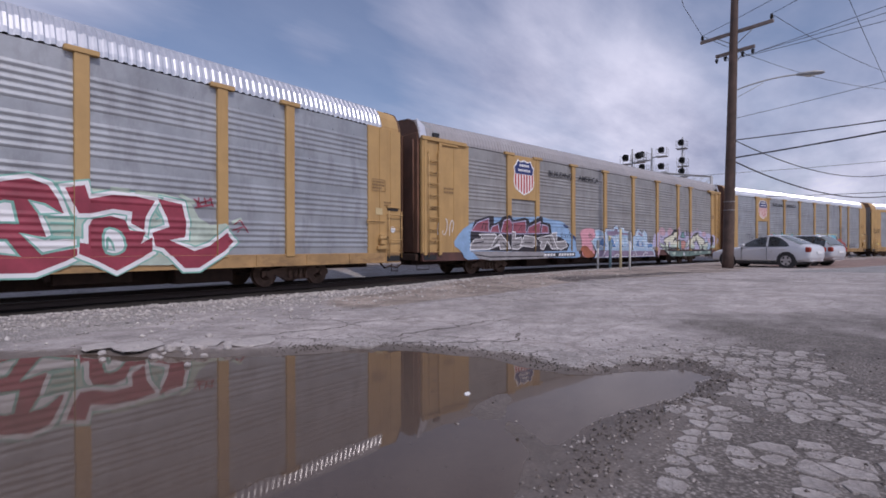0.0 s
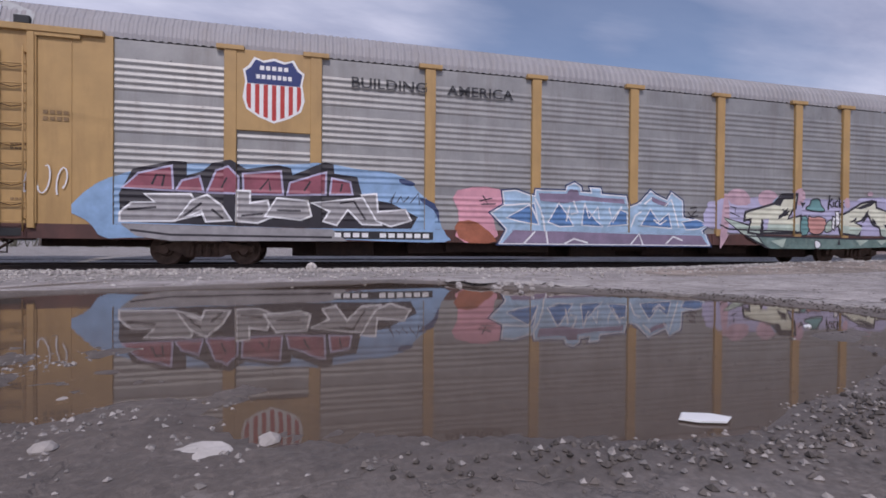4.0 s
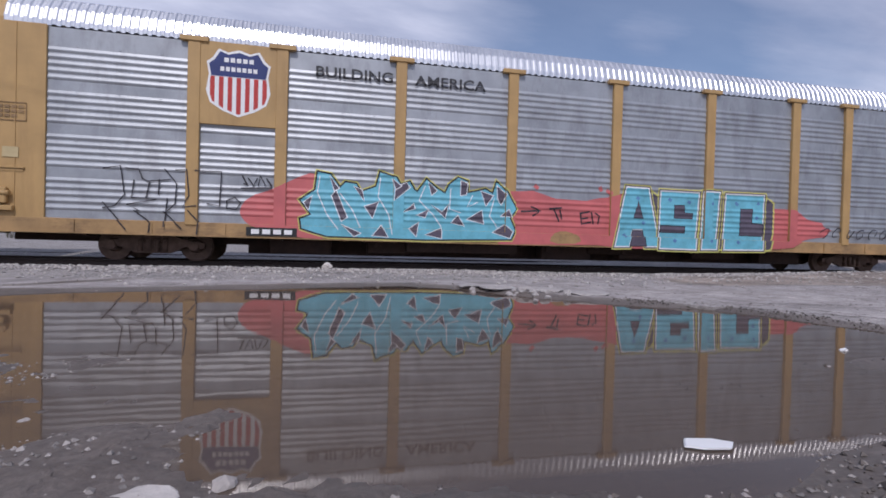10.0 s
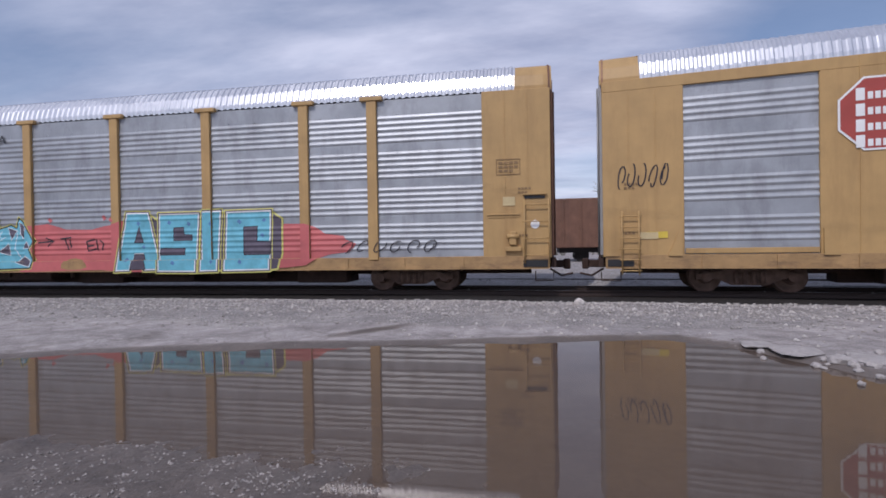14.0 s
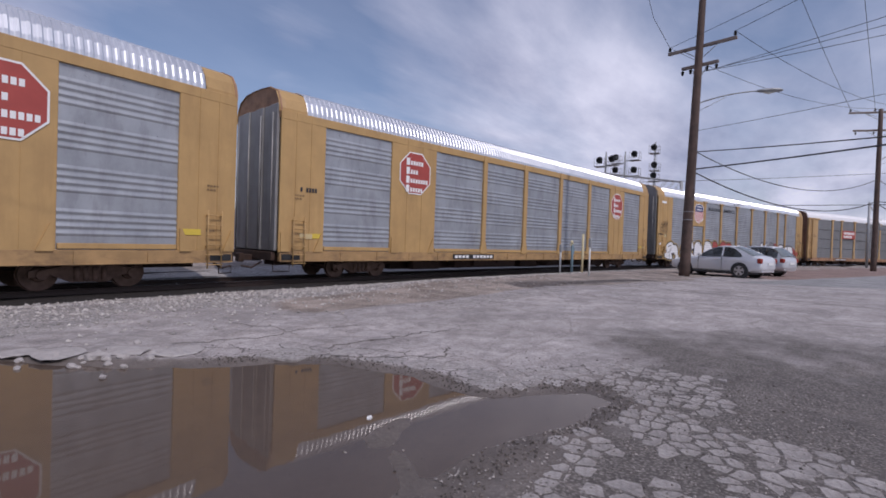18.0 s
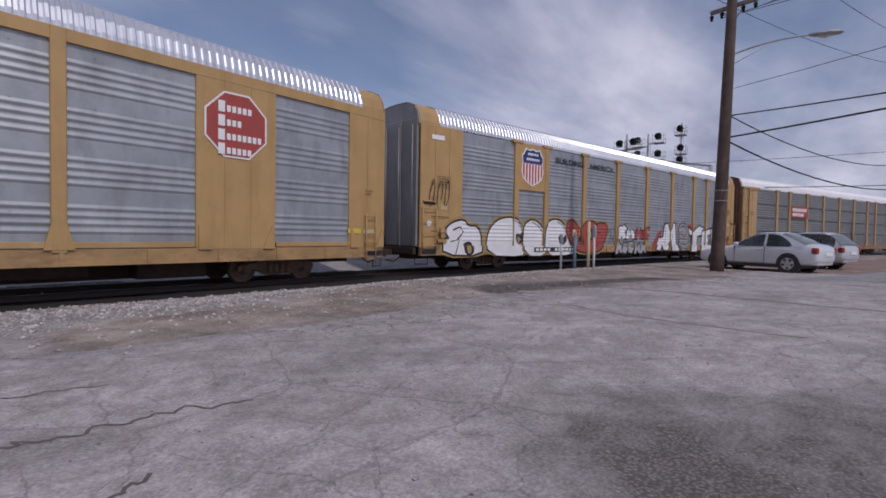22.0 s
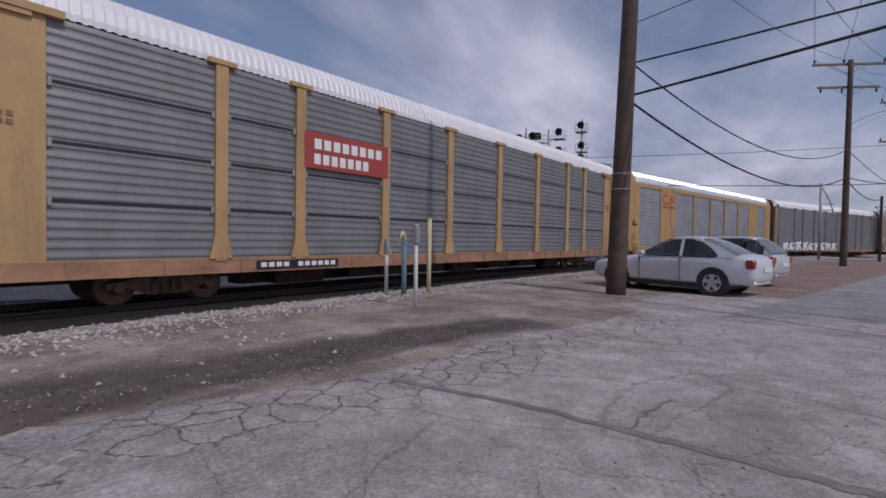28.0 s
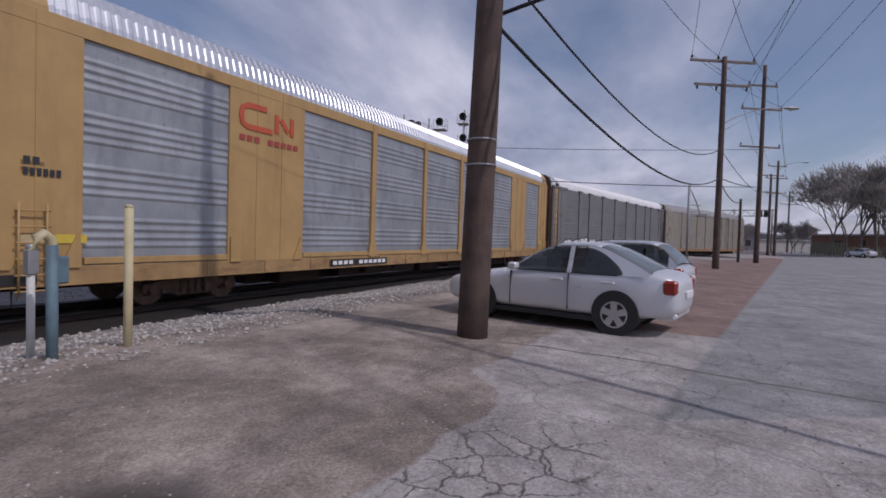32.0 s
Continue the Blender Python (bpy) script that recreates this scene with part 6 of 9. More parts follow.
letter(car_b, ((0.0, G_BLACK),), [(17.13, 1.63), (17.4, 2.19), (18.22, 2.41), (18.52, 2.4), (18.52, 2.09), (18.85, 2.2), (19.06, 2.4), (19.47, 2.49), (19.8, 2.29), (20.51, 2.42), (20.82, 2.36), (20.86, 2.19), (21.63, 2.54), (21.83, 2.49), (21.85, 2.27), (22.41, 2.21), (22.55, 1.69), (23.26, 1.58), (23.96, 1.24), (23.79, 0.94), (21.04, 0.9), (17.16, 0.99)])
letter(car_b, MAROON_COATS[1:], [(17.22, 1.77), (17.53, 2.08), (18.18, 2.27), (18.21, 1.75)])
letter(car_b, MAROON_COATS[1:], [(18.32, 1.75), (18.43, 1.95), (18.77, 2.05), (18.85, 1.74)])
letter(car_b, MAROON_COATS[1:], [(18.97, 1.73), (19.16, 2.21), (19.41, 2.3), (19.61, 2.09), (19.61, 1.72)])
letter(car_b, MAROON_COATS[1:], [(19.77, 1.72), (19.75, 2.16), (20.57, 2.25), (20.62, 1.73)])
letter(car_b, MAROON_COATS[1:], [(20.76, 1.73), (20.82, 1.99), (21.63, 2.26), (21.62, 1.76)])
letter(car_b, MAROON_COATS[1:], [(21.77, 1.77), (21.81, 2.13), (22.22, 2.05), (22.27, 1.79)])
strokes(car_b, [[(17.79, 1.85), (17.88, 2.07), (18.05, 2.07), (18, 1.82)]], G_BLACK, 0.045)
strokes(car_b, [[(19.26, 1.83), (19.39, 2.06)]], G_BLACK, 0.045)
strokes(car_b, [[(20.11, 1.81), (20.31, 2.07), (20.35, 1.8)]], G_BLACK, 0.045)
strokes(car_b, [[(21.13, 1.82), (21.28, 2.05)]], G_BLACK, 0.045)
strokes(car_b, [[(22, 1.83), (22.04, 2.02)]], G_BLACK, 0.045)
letter(car_b, GREY_COATS[1:], [(17.17, 1.2), (17.39, 1.41), (17.89, 1.44), (17.68, 1.62), (18.59, 1.64), (18.84, 1.22), (18.21, 1.05), (17.16, 1.03)])
letter(car_b, GREY_COATS[1:], [(18.31, 1.05), (18.64, 1.5), (18.95, 1.63), (19.26, 1.39), (19.46, 1.08), (18.94, 1.05), (18.84, 1.31)])
letter(car_b, GREY_COATS[1:], [(19.62, 1.07), (19.63, 1.75), (19.87, 1.75), (19.87, 1.46), (20.27, 1.54), (20.36, 1.17), (20.06, 1.04)])
letter(car_b, GREY_COATS[1:], [(20.26, 1.2), (20.51, 1.6), (21.2, 1.55), (21.28, 1.22), (21.05, 1.13)])
letter(car_b, GREY_COATS[1:], [(21.34, 1.52), (22.55, 1.67), (22.76, 1.56), (22.99, 1.04), (22.54, 1.05), (22.18, 1.42), (21.9, 1.02), (21.62, 1.1), (21.77, 1.35)])
letter(car_b, GREY_COATS[1:], [(22.55, 1.74), (22.87, 1.78), (22.91, 1.33), (23.62, 1.4), (23.75, 1.16), (23.26, 1.01), (22.91, 1.14)])
letter(car_b, ((0.0, G_GREY),), [(17.16, 0.96), (21.8, 0.89), (22.17, 0.6), (18.2, 0.57), (17.51, 0.67)])
strokes(car_b, [[(17.3, 1.27), (17.89, 1.34)]], G_BLACK, 0.05)
strokes(car_b, [[(18.46, 1.15), (18.84, 1.46)]], G_BLACK, 0.05)
strokes(car_b, [[(19.05, 1.32), (19.3, 1.11)]], G_BLACK, 0.05)
strokes(car_b, [[(19.7, 1.18), (20.19, 1.24)]], G_BLACK, 0.05)
strokes(car_b, [[(20.5, 1.33), (21.05, 1.33)]], G_BLACK, 0.05)
strokes(car_b, [[(21.99, 1.54), (22.33, 1.6), (22.62, 1.14)]], G_BLACK, 0.05)
strokes(car_b, [[(17.38, 0.81), (18.2, 0.71), (21.8, 0.69)]], G_BLACK, 0.05)
strokes(car_b, [[(23.23, 1.61), (23.37, 1.86), (23.26, 1.58)]], G_BLACK, 0.03)
strokes(car_b, [[(23.41, 1.61), (23.51, 1.76), (23.58, 1.6), (23.72, 1.76)]], G_BLACK, 0.03)
strokes(car_b, [[(23.76, 1.6), (23.97, 1.85), (24, 1.56)]], G_BLACK, 0.03)
SPLASH_COATS = ((0.075, G_NAVY), (0.035, G_WHITE), (0.0, G_SKY))
letter(car_b, ((0.0, G_PINK),), [(24.81, 1.92), (25.63, 2.11), (26.35, 2.02), (26.35, 1.58), (25.98, 1.4), (26.18, 0.59), (24.89, 0.59), (25.11, 1.3)], 1)
letter(car_b, ((0.0, G_RUST),), [(24.89, 1.12), (25.47, 1.22), (25.98, 0.83), (26.11, 0.58), (25.1, 0.58)], 1)
letter(car_b, SPLASH_COATS, [(25.98, 1.4), (26.35, 1.61), (26.3, 1.97), (26.66, 2.01), (27.2, 1.85), (27.23, 2.03), (28.16, 2.04), (28.2, 2.18), (28.41, 2.27), (28.59, 2.17), (28.59, 2.03), (28.97, 2.01), (28.92, 2.16), (29.2, 2.15), (29.25, 1.98), (30.04, 1.95), (30.11, 1.63), (30.54, 1.79), (30.86, 2.13), (31.02, 2.02), (31.44, 1.87), (31.57, 2.1), (31.94, 1.88), (31.96, 1.39), (32.92, 1.22), (32.63, 1.03), (32.86, 0.59), (26.18, 0.59), (26.42, 0.98)])
letter(car_b, ((0.0, G_MAUVE),), [(27.29, 1.97), (28.17, 1.98), (28.26, 2.11), (28.52, 2.1), (28.56, 1.96), (29.22, 1.91), (29.99, 1.89), (30.01, 1.75), (28.66, 1.81), (28.09, 1.71), (27.35, 1.76)])
letter(car_b, ((0.0, G_MAUVE),), [(30.91, 1.99), (31.04, 1.94), (31.47, 1.81), (31.42, 1.71), (31.09, 1.77), (30.91, 1.86)])
letter(car_b, ((0.0, G_MAUVE),), [(26.58, 0.95), (30.04, 0.89), (32.57, 0.87), (32.81, 0.59), (26.26, 0.59)])
letter(car_b, ((0.035, G_WHITE), (0.0, G_DEEP)), [(26.42, 1.28), (27.16, 1.68), (27.28, 1.12), (26.73, 1.21)])
letter(car_b, ((0.035, G_WHITE), (0.0, G_DEEP)), [(27.64, 1.19), (27.94, 1.69), (28.2, 1.36), (28.37, 1.1), (27.97, 1.08)])
letter(car_b, ((0.035, G_WHITE), (0.0, G_DEEP)), [(28.66, 1.13), (28.73, 1.64), (29.08, 1.24), (29.29, 1.09)])
letter(car_b, ((0.035, G_WHITE), (0.0, G_DEEP)), [(29.5, 1.12), (29.84, 1.56), (30.07, 1.5), (30.09, 1.17)])
letter(car_b, ((0.035, G_WHITE), (0.0, G_DEEP)), [(30.57, 1.15), (30.86, 1.59), (31.15, 1.23), (31.47, 1.49), (31.57, 1.09)])
letter(car_b, ((0.035, G_WHITE), (0.0, G_DEEP)), [(31.96, 1.26), (32.45, 1.34), (32.83, 1.22), (32.52, 1.08), (32.09, 1.06)])
strokes(car_b, [[(26.35, 1.61), (27.04, 1.68), (27.28, 1.21)]], G_WHITE, 0.05)
strokes(car_b, [[(27.19, 1.82), (27.46, 1.33), (27.58, 0.59)]], G_WHITE, 0.05)
strokes(car_b, [[(28.26, 1.65), (28.17, 1.22)]], G_WHITE, 0.05)
strokes(car_b, [[(28.38, 1.79), (28.52, 1.46), (28.3, 1.42)]], G_WHITE, 0.05)
strokes(car_b, [[(28.73, 1.74), (28.87, 1.31), (29.15, 1.63), (29.19, 1.29)]], G_WHITE, 0.05)
strokes(car_b, [[(29.5, 1.62), (29.63, 1.2), (29.91, 1.67)]], G_WHITE, 0.05)
strokes(car_b, [[(30.17, 1.08), (30.31, 1.42), (30.57, 1.54)]], G_WHITE, 0.05)
strokes(car_b, [[(30.65, 1.76), (30.91, 1.95)]], G_WHITE, 0.05)
strokes(car_b, [[(31.34, 1.71), (31.57, 1.93), (31.72, 1.46), (31.84, 1.09)]], G_WHITE, 0.05)
strokes(car_b, [[(30.96, 1.32), (31.19, 1.18), (31.4, 1.31)]], G_WHITE, 0.05)
strokes(car_b, [[(26.88, 0.59), (27.19, 0.91)]], G_WHITE, 0.05)
strokes(car_b, [[(28.08, 0.59), (28.37, 0.73), (28.8, 0.62)]], G_WHITE, 0.05)
strokes(car_b, [[(31.34, 0.61), (31.59, 0.83), (31.91, 0.72)]], G_WHITE, 0.05)
strokes(car_b, [[(30.17, 0.59), (30.44, 0.89), (30.57, 0.59)]], G_WHITE, 0.05)
strokes(car_b, [[(25.71, 1.86), (25.87, 1.62), (25.63, 1.71), (25.98, 1.79)]], G_BLACK, 0.035)
strokes(car_b, [[(25.66, 1.62), (26.08, 1.64)]], G_BLACK, 0.035)
strokes(car_b, [[(32.15, 1.56), (32.27, 1.45), (32.45, 1.63)]], G_BLACK, 0.035)
strokes(car_b, [[(32.09, 1.4), (32.51, 1.47)]], G_BLACK, 0.035)
strokes(car_b, [[(32.23, 1.69), (32.47, 1.71)]], G_BLACK, 0.035)
cloud(car_b, 32.8, 42.6, 0.95, 2.1, G_LILAC, 45, 0.12, 4)
letter(car_b, ((0.0, G_ROSE),), [(33.55, 2.07), (33.62, 2.24), (33.87, 2.34), (34.15, 2.3), (34.4, 2.12), (34.44, 1.83), (33.73, 1.81)], 1)
letter(car_b, ((0.0, G_ROSE),), [(34.68, 2.04), (34.78, 2.25), (35.06, 2.34), (35.37, 2.26), (35.5, 2.09), (35.33, 1.88), (34.85, 1.79)], 1)
letter(car_b, ((0.0, G_ROSE),), [(35.97, 2.14), (36.2, 2.44), (36.53, 2.37), (36.56, 2.06), (36.27, 1.8)], 1)
letter(car_b, ((0.0, G_ROSE),), [(40.14, 1.9), (40.22, 2.12), (40.5, 2.22), (40.81, 2.14), (40.89, 1.92), (40.51, 1.8)], 1)
letter(car_b, ((0.0, G_ROSE),), [(39.16, 2.35), (39.27, 2.43), (39.42, 2.37), (39.39, 2.28), (39.22, 2.26)], 1)
letter(car_b, ((0.0, G_ROSE),), [(41.17, 1.63), (41.33, 1.78), (41.6, 1.68), (41.63, 1.41), (41.2, 1.38)], 1)
letter(car_b, ((0.0, G_ROSE),), [(33.33, 1.96), (33.47, 2.21), (33.62, 2.06), (33.65, 1.06), (33.29, 0.49), (33.22, 0.49)], 1)
letter(car_b, ((0.0, G_ROSE),), [(38.05, 2.09), (38.23, 2.21), (38.41, 1.95), (38.17, 1.79)], 1)
letter(car_b, ((0.0, G_LILAC),), [(38.5, 1.88), (38.77, 2.2), (39.36, 2.21), (39.94, 2.26), (40.22, 2.03), (40.17, 1.71), (39.37, 1.6), (38.53, 1.62)], 1)
letter(car_b, ((0.0, G_SKY),), [(40.59, 1.58), (41.01, 1.6), (41.6, 1.32), (41.55, 0.95), (41.07, 0.86), (41.23, 1.26)], 1)
letter(car_b, ((0.0, G_SKY),), [(35.23, 1.92), (35.47, 2.16), (35.6, 2.02), (35.27, 1.78)], 1)
letter(car_b, ((0.0, G_MOSS),), [(34.26, 0.86), (37.55, 0.82), (41.55, 0.84), (41.61, 0.63), (37.68, 0.49), (35.13, 0.46)])
letter(car_b, ((0.0, G_MINT),), [(35.13, 0.74), (35.74, 0.81), (35.61, 0.53)])
letter(car_b, ((0.0, G_MINT),), [(38.6, 0.8), (38.78, 0.61), (39.14, 0.8)])
letter(car_b, ((0.0, G_MINT),), [(39.49, 0.8), (39.72, 0.64), (40.01, 0.82)])
letter(car_b, ((0.0, G_MINT),), [(40.96, 0.81), (41.29, 0.64), (41.45, 0.79)])
letter(car_b, ((0.05, G_BLACK), (0.0, G_MINT)), [(33.42, 1.43), (34.33, 1.2), (34.92, 0.52), (34.3, 0.86)])
letter(car_b, ((0.075, G_BLACK), (0.0, G_CREAM)), [(34.26, 1.59), (35.33, 1.87), (35.64, 2.17), (36.12, 2.19), (36.06, 1.8), (35.82, 1.41), (36.27, 1.51), (36.28, 1.05), (34.94, 1.01), (34.97, 1.4), (34.84, 1.41), (34.79, 0.97), (34.4, 1.02), (34.48, 1.44), (34.23, 1.4)])
letter(car_b, ((0.075, G_BLACK), (0.0, G_CREAM)), [(37.99, 1.58), (38.59, 1.81), (38.89, 1.97), (39.36, 2.08), (39.5, 2.05), (39.54, 1.86), (40.58, 1.58), (40.57, 1.28), (41.11, 1.43), (41.2, 1.2), (40.9, 0.9), (40.18, 0.9), (39.82, 0.96), (39.73, 1.26), (39.43, 1.35), (39.28, 1.59), (39.14, 1.75), (38.97, 1.52), (38.58, 1.37), (38.96, 1.21), (38.79, 0.98), (38.05, 1.03), (37.94, 1.3)])
letter(car_b, ((0.0, G_MINT),), [(34.41, 1.2), (34.81, 1.21), (34.79, 0.97), (34.4, 1.02)])
letter(car_b, ((0.0, G_MINT),), [(34.95, 1.25), (36.28, 1.28), (36.28, 1.05), (34.94, 1.01)])
letter(car_b, ((0.0, G_MINT),), [(37.96, 1.27), (38.78, 1.21), (38.93, 1.19), (38.79, 0.98), (38.05, 1.03)])
letter(car_b, ((0.0, G_MINT),), [(39.75, 1.2), (41.18, 1.23), (40.9, 0.9), (40.18, 0.9), (39.82, 0.96)])
letter(car_b, ((0.0, G_LILAC),), [(38.93, 1.25), (39.22, 1.3), (39.43, 1.04), (38.89, 1.03)])
letter(car_b, ((0.0, G_LILAC),), [(34.92, 1.41), (35.13, 1.43), (35.05, 1.06), (34.92, 1.04)])
letter(car_b, ((0.0, G_BLACK),), [(35.33, 1.87), (35.64, 2.17), (36.12, 2.19), (36.07, 2.07), (35.7, 2.05), (35.57, 1.84)])
letter(car_b, ((0.0, G_BLACK),), [(38.65, 1.84), (39.36, 2.1), (39.5, 2.04), (39.28, 1.93), (38.92, 1.82)])
letter(car_b, ((0.0, G_BLACK),), [(39.86, 1.34), (40.23, 1.3), (40.07, 1.13)])
letter(car_b, ((0.0, G_BLACK),), [(40.12, 1.05), (40.54, 1.22), (40.29, 0.95)])
letter(car_b, ((0.0, G_BLACK),), [(38.38, 1.36), (38.72, 1.56), (38.66, 1.41)])
letter(car_b, ((0.0, G_BLACK),), [(38.81, 1.39), (39.22, 1.83), (39.13, 1.51)])
letter(car_b, ((0.0, G_BLACK),), [(39.37, 1.57), (39.6, 1.34), (39.4, 1.31)])
letter(car_b, ((0.0, G_BLACK),), [(35.47, 1.5), (35.87, 1.8), (35.81, 1.53)])
letter(car_b, ((0.0, G_BLACK),), [(36.24, 2.01), (36.37, 1.96), (36.58, 1.98), (36.41, 1.75)])
letter(car_b, ((0.0, G_BLACK),), [(37.8, 0.64), (37.88, 0.85), (37.95, 0.64)])
letter(car_b, ((0.0, G_BLACK),), [(34.3, 0.86), (34.4, 0.83), (35.13, 0.46), (34.92, 0.52)])
letter(car_b, ((0.0, G_BLACK),), [(40.06, 1.02), (40.29, 0.99), (40.57, 0.86), (40.12, 0.88)])
strokes(car_b, [[(33.65, 1.08), (36.14, 1.05)]], G_BLACK, 0.05)
strokes(car_b, [[(34.23, 0.88), (38.78, 0.83), (41.23, 0.88)]], G_BLACK, 0.05)
strokes(car_b, [[(33.22, 1.21), (33.65, 1.08)]], G_BLACK, 0.04)
strokes(car_b, [[(35.47, 1.43), (35.94, 1.7)]], G_BLACK, 0.05)
strokes(car_b, [[(35.64, 1.74), (35.87, 1.56)]], G_BLACK, 0.04)
strokes(car_b, [[(38.95, 1.38), (39.19, 1.61), (39.13, 1.74)]], G_BLACK, 0.05)
strokes(car_b, [[(40.58, 1.49), (40.17, 1.05)]], G_BLACK, 0.05)
strokes(car_b, [[(37.55, 2.25), (37.49, 1.76)]], G_BLACK, 0.07)
strokes(car_b, [[(37.66, 2.15), (37.53, 1.97), (37.68, 1.85)]], G_BLACK, 0.06)
strokes(car_b, [[(37.72, 2.04), (37.72, 1.86)]], G_BLACK, 0.06)
strokes(car_b, [[(37.87, 2.08), (37.79, 2), (37.8, 1.88), (37.9, 1.88)]], G_BLACK, 0.06)
strokes(car_b, [[(37.95, 2.19), (37.96, 1.84)]], G_BLACK, 0.06)
strokes(car_b, [[(38.06, 2.03), (37.97, 1.95), (38.07, 1.85)]], G_BLACK, 0.06)
strokes(car_b, [[(33.65, 1.78), (33.87, 1.74), (33.83, 1.6)]], G_BLACK, 0.03)
strokes(car_b, [[(33.65, 1.6), (33.87, 1.53), (34.01, 1.47)]], G_BLACK, 0.03)
strokes(car_b, [[(40.63, 1.86), (40.73, 1.89), (40.78, 1.81), (40.89, 1.87), (41.06, 1.82)]], G_BLACK, 0.03)
strokes(car_b, [[(40.7, 1.7), (40.84, 1.73), (40.87, 1.65), (41.06, 1.68)]], G_BLACK, 0.03)
letter(car_b, ((0.045, G_BLACK), (0.0, G_TEAL)), [(36.56, 1.79), (36.79, 1.89), (36.8, 2.07), (37.11, 2.1), (37.18, 1.9), (37.35, 1.74), (37.17, 1.71), (36.72, 1.75)], 1)
letter(car_b, ((0.04, G_BLACK), (0.0, G_TEAL)), [(36.3, 1.49), (36.66, 1.55), (36.73, 0.98), (36.3, 0.92)], 1)
letter(car_b, ((0.04, G_BLACK), (0.0, G_SALMON)), [(36.67, 1.55), (36.85, 1.48), (37.17, 1.54), (37.43, 1.41), (37.3, 1.04), (36.98, 0.96), (36.71, 1.08)], 1)
letter(car_b, ((0.04, G_BLACK), (0.0, G_MINT)), [(37.41, 1.31), (37.65, 1.47), (37.68, 1.1), (37.35, 1.04)], 1)
letter(car_b, ((0.04, G_BLACK), (0.0, G_WHITE)), [(37.69, 1.53), (37.77, 1.51), (37.74, 1.14), (37.67, 1.17)])
letter(car_b, ((0.04, G_BLACK), (0.0, G_WHITE)), [(37.81, 1.7), (37.92, 1.71), (37.97, 1.36), (37.83, 1.22)])
letter(car_b, ((0.03, G_BLACK), (0.0, G_WHITE)), [(36.86, 0.77), (37.05, 0.74), (37.13, 0.6), (36.92, 0.49)], 1)
letter(car_b, ((0.0, G_BLACK),), [(41.65, 1.81), (41.81, 1.92), (41.94, 1.86), (42.09, 1.81), (42.08, 1.58), (42.16, 1.52), (41.93, 1.39), (41.87, 1.1), (41.72, 1.01), (41.74, 0.7), (41.62, 0.64), (41.57, 1.18), (41.76, 1.31), (41.68, 1.56)])
letter(car_b, ((0.04, G_BLACK), (0.0, G_MINT)), [(41.61, 1.1), (42.03, 1.28), (42.08, 1.18), (42.42, 1.24), (42.4, 1.09), (41.82, 1.01)])
scrawl(car_b, 15.3, 16.2, 1.5, 2.2, G_WHITE, 3, 44)
number_plate(car_b, 21.75, 24.35)
shield(car_b, 1)
slogan(car_b, 22.25, 24.15, 24.7, 26.55, 4.43)
# third car: blue letters on coral
cloud(car_c, 56.0, 67.2, 0.62, 2.0, G_CORAL, 62, 0.16, 2.2)
letter(car_c, ((0.0, G_CORAL),), [(50.32, 1.25), (50.51, 1.56), (51.16, 1.81), (51.52, 2.03), (52.04, 2.26), (52.34, 1.95), (52.42, 0.62), (51.69, 0.63), (50.65, 0.85), (50.41, 1.02)], 1)
letter(car_c, ((0.0, G_CORAL),), [(56.67, 1.97), (57.64, 2.05), (58.07, 1.93), (58.78, 1.72), (59.49, 1.88), (59.92, 2), (60.57, 2.19), (60.6, 0.68), (56.69, 0.61)])
letter(car_c, ((0.0, SILL),), [(58.12, 0.66), (58.16, 0.9), (58.51, 1.03), (58.94, 0.93), (59.06, 0.68)], 1)
strokes(car_c, [[(57.67, 2.2), (57.78, 2.11)]], G_CORAL, 0.1)
strokes(car_c, [[(59.56, 2.25), (59.63, 2.13)]], G_CORAL, 0.1)
strokes(car_c, [[(59.77, 2.17), (59.92, 2.06)]], G_CORAL, 0.1)
AQUA_COATS = ((0.065, G_YELLOW), (0.04, G_BLACK), (0.0, G_CYAN))
letter(car_c, AQUA_COATS, [(51.71, 1.55), (51.94, 1.72), (52.05, 1.8), (52.1, 2.24), (52.4, 2.19), (52.63, 1.88), (52.76, 2.02), (53.02, 1.99), (53.13, 1.8), (53.51, 1.95), (53.6, 2.31), (54, 2.19), (54.1, 2.02), (54.34, 2.11), (54.45, 1.93), (54.54, 1.86), (54.77, 2.19), (55.02, 1.99), (55.26, 1.86), (55.36, 2.09), (55.59, 2.28), (55.83, 2.2), (55.84, 1.9), (56.11, 1.96), (56.32, 2.02), (56.53, 1.91), (56.62, 2.22), (56.89, 1.99), (56.97, 1.84), (57.16, 1.54), (56.98, 1.3), (57.13, 0.98), (57.03, 0.75), (54.76, 0.68), (52.35, 0.7), (51.98, 0.8), (51.75, 0.87), (51.71, 1.09), (51.97, 1.2)])
letter(car_c, ((0.022, G_WHITE), (0.0, G_SHADE)), [(52.54, 1.81), (52.81, 1.17), (52.68, 1.08), (52.44, 1.68)])
letter(car_c, ((0.022, G_WHITE), (0.0, G_SHADE)), [(52.68, 1), (52.99, 0.71), (53.14, 0.79), (52.77, 0.94)])
letter(car_c, ((0.022, G_WHITE), (0.0, G_SHADE)), [(52.97, 1.93), (53.16, 1.86), (53.22, 1.59)])
letter(car_c, ((0.022, G_WHITE), (0.0, G_SHADE)), [(53.24, 1.45), (53.43, 1.18), (53.56, 1.57)])
letter(car_c, ((0.022, G_WHITE), (0.0, G_SHADE)), [(52.39, 2.14), (52.6, 1.87), (52.5, 1.81)])
letter(car_c, ((0.022, G_WHITE), (0.0, G_SHADE)), [(53.99, 1.96), (54.26, 2.08), (54.34, 1.97), (53.96, 1.64)])
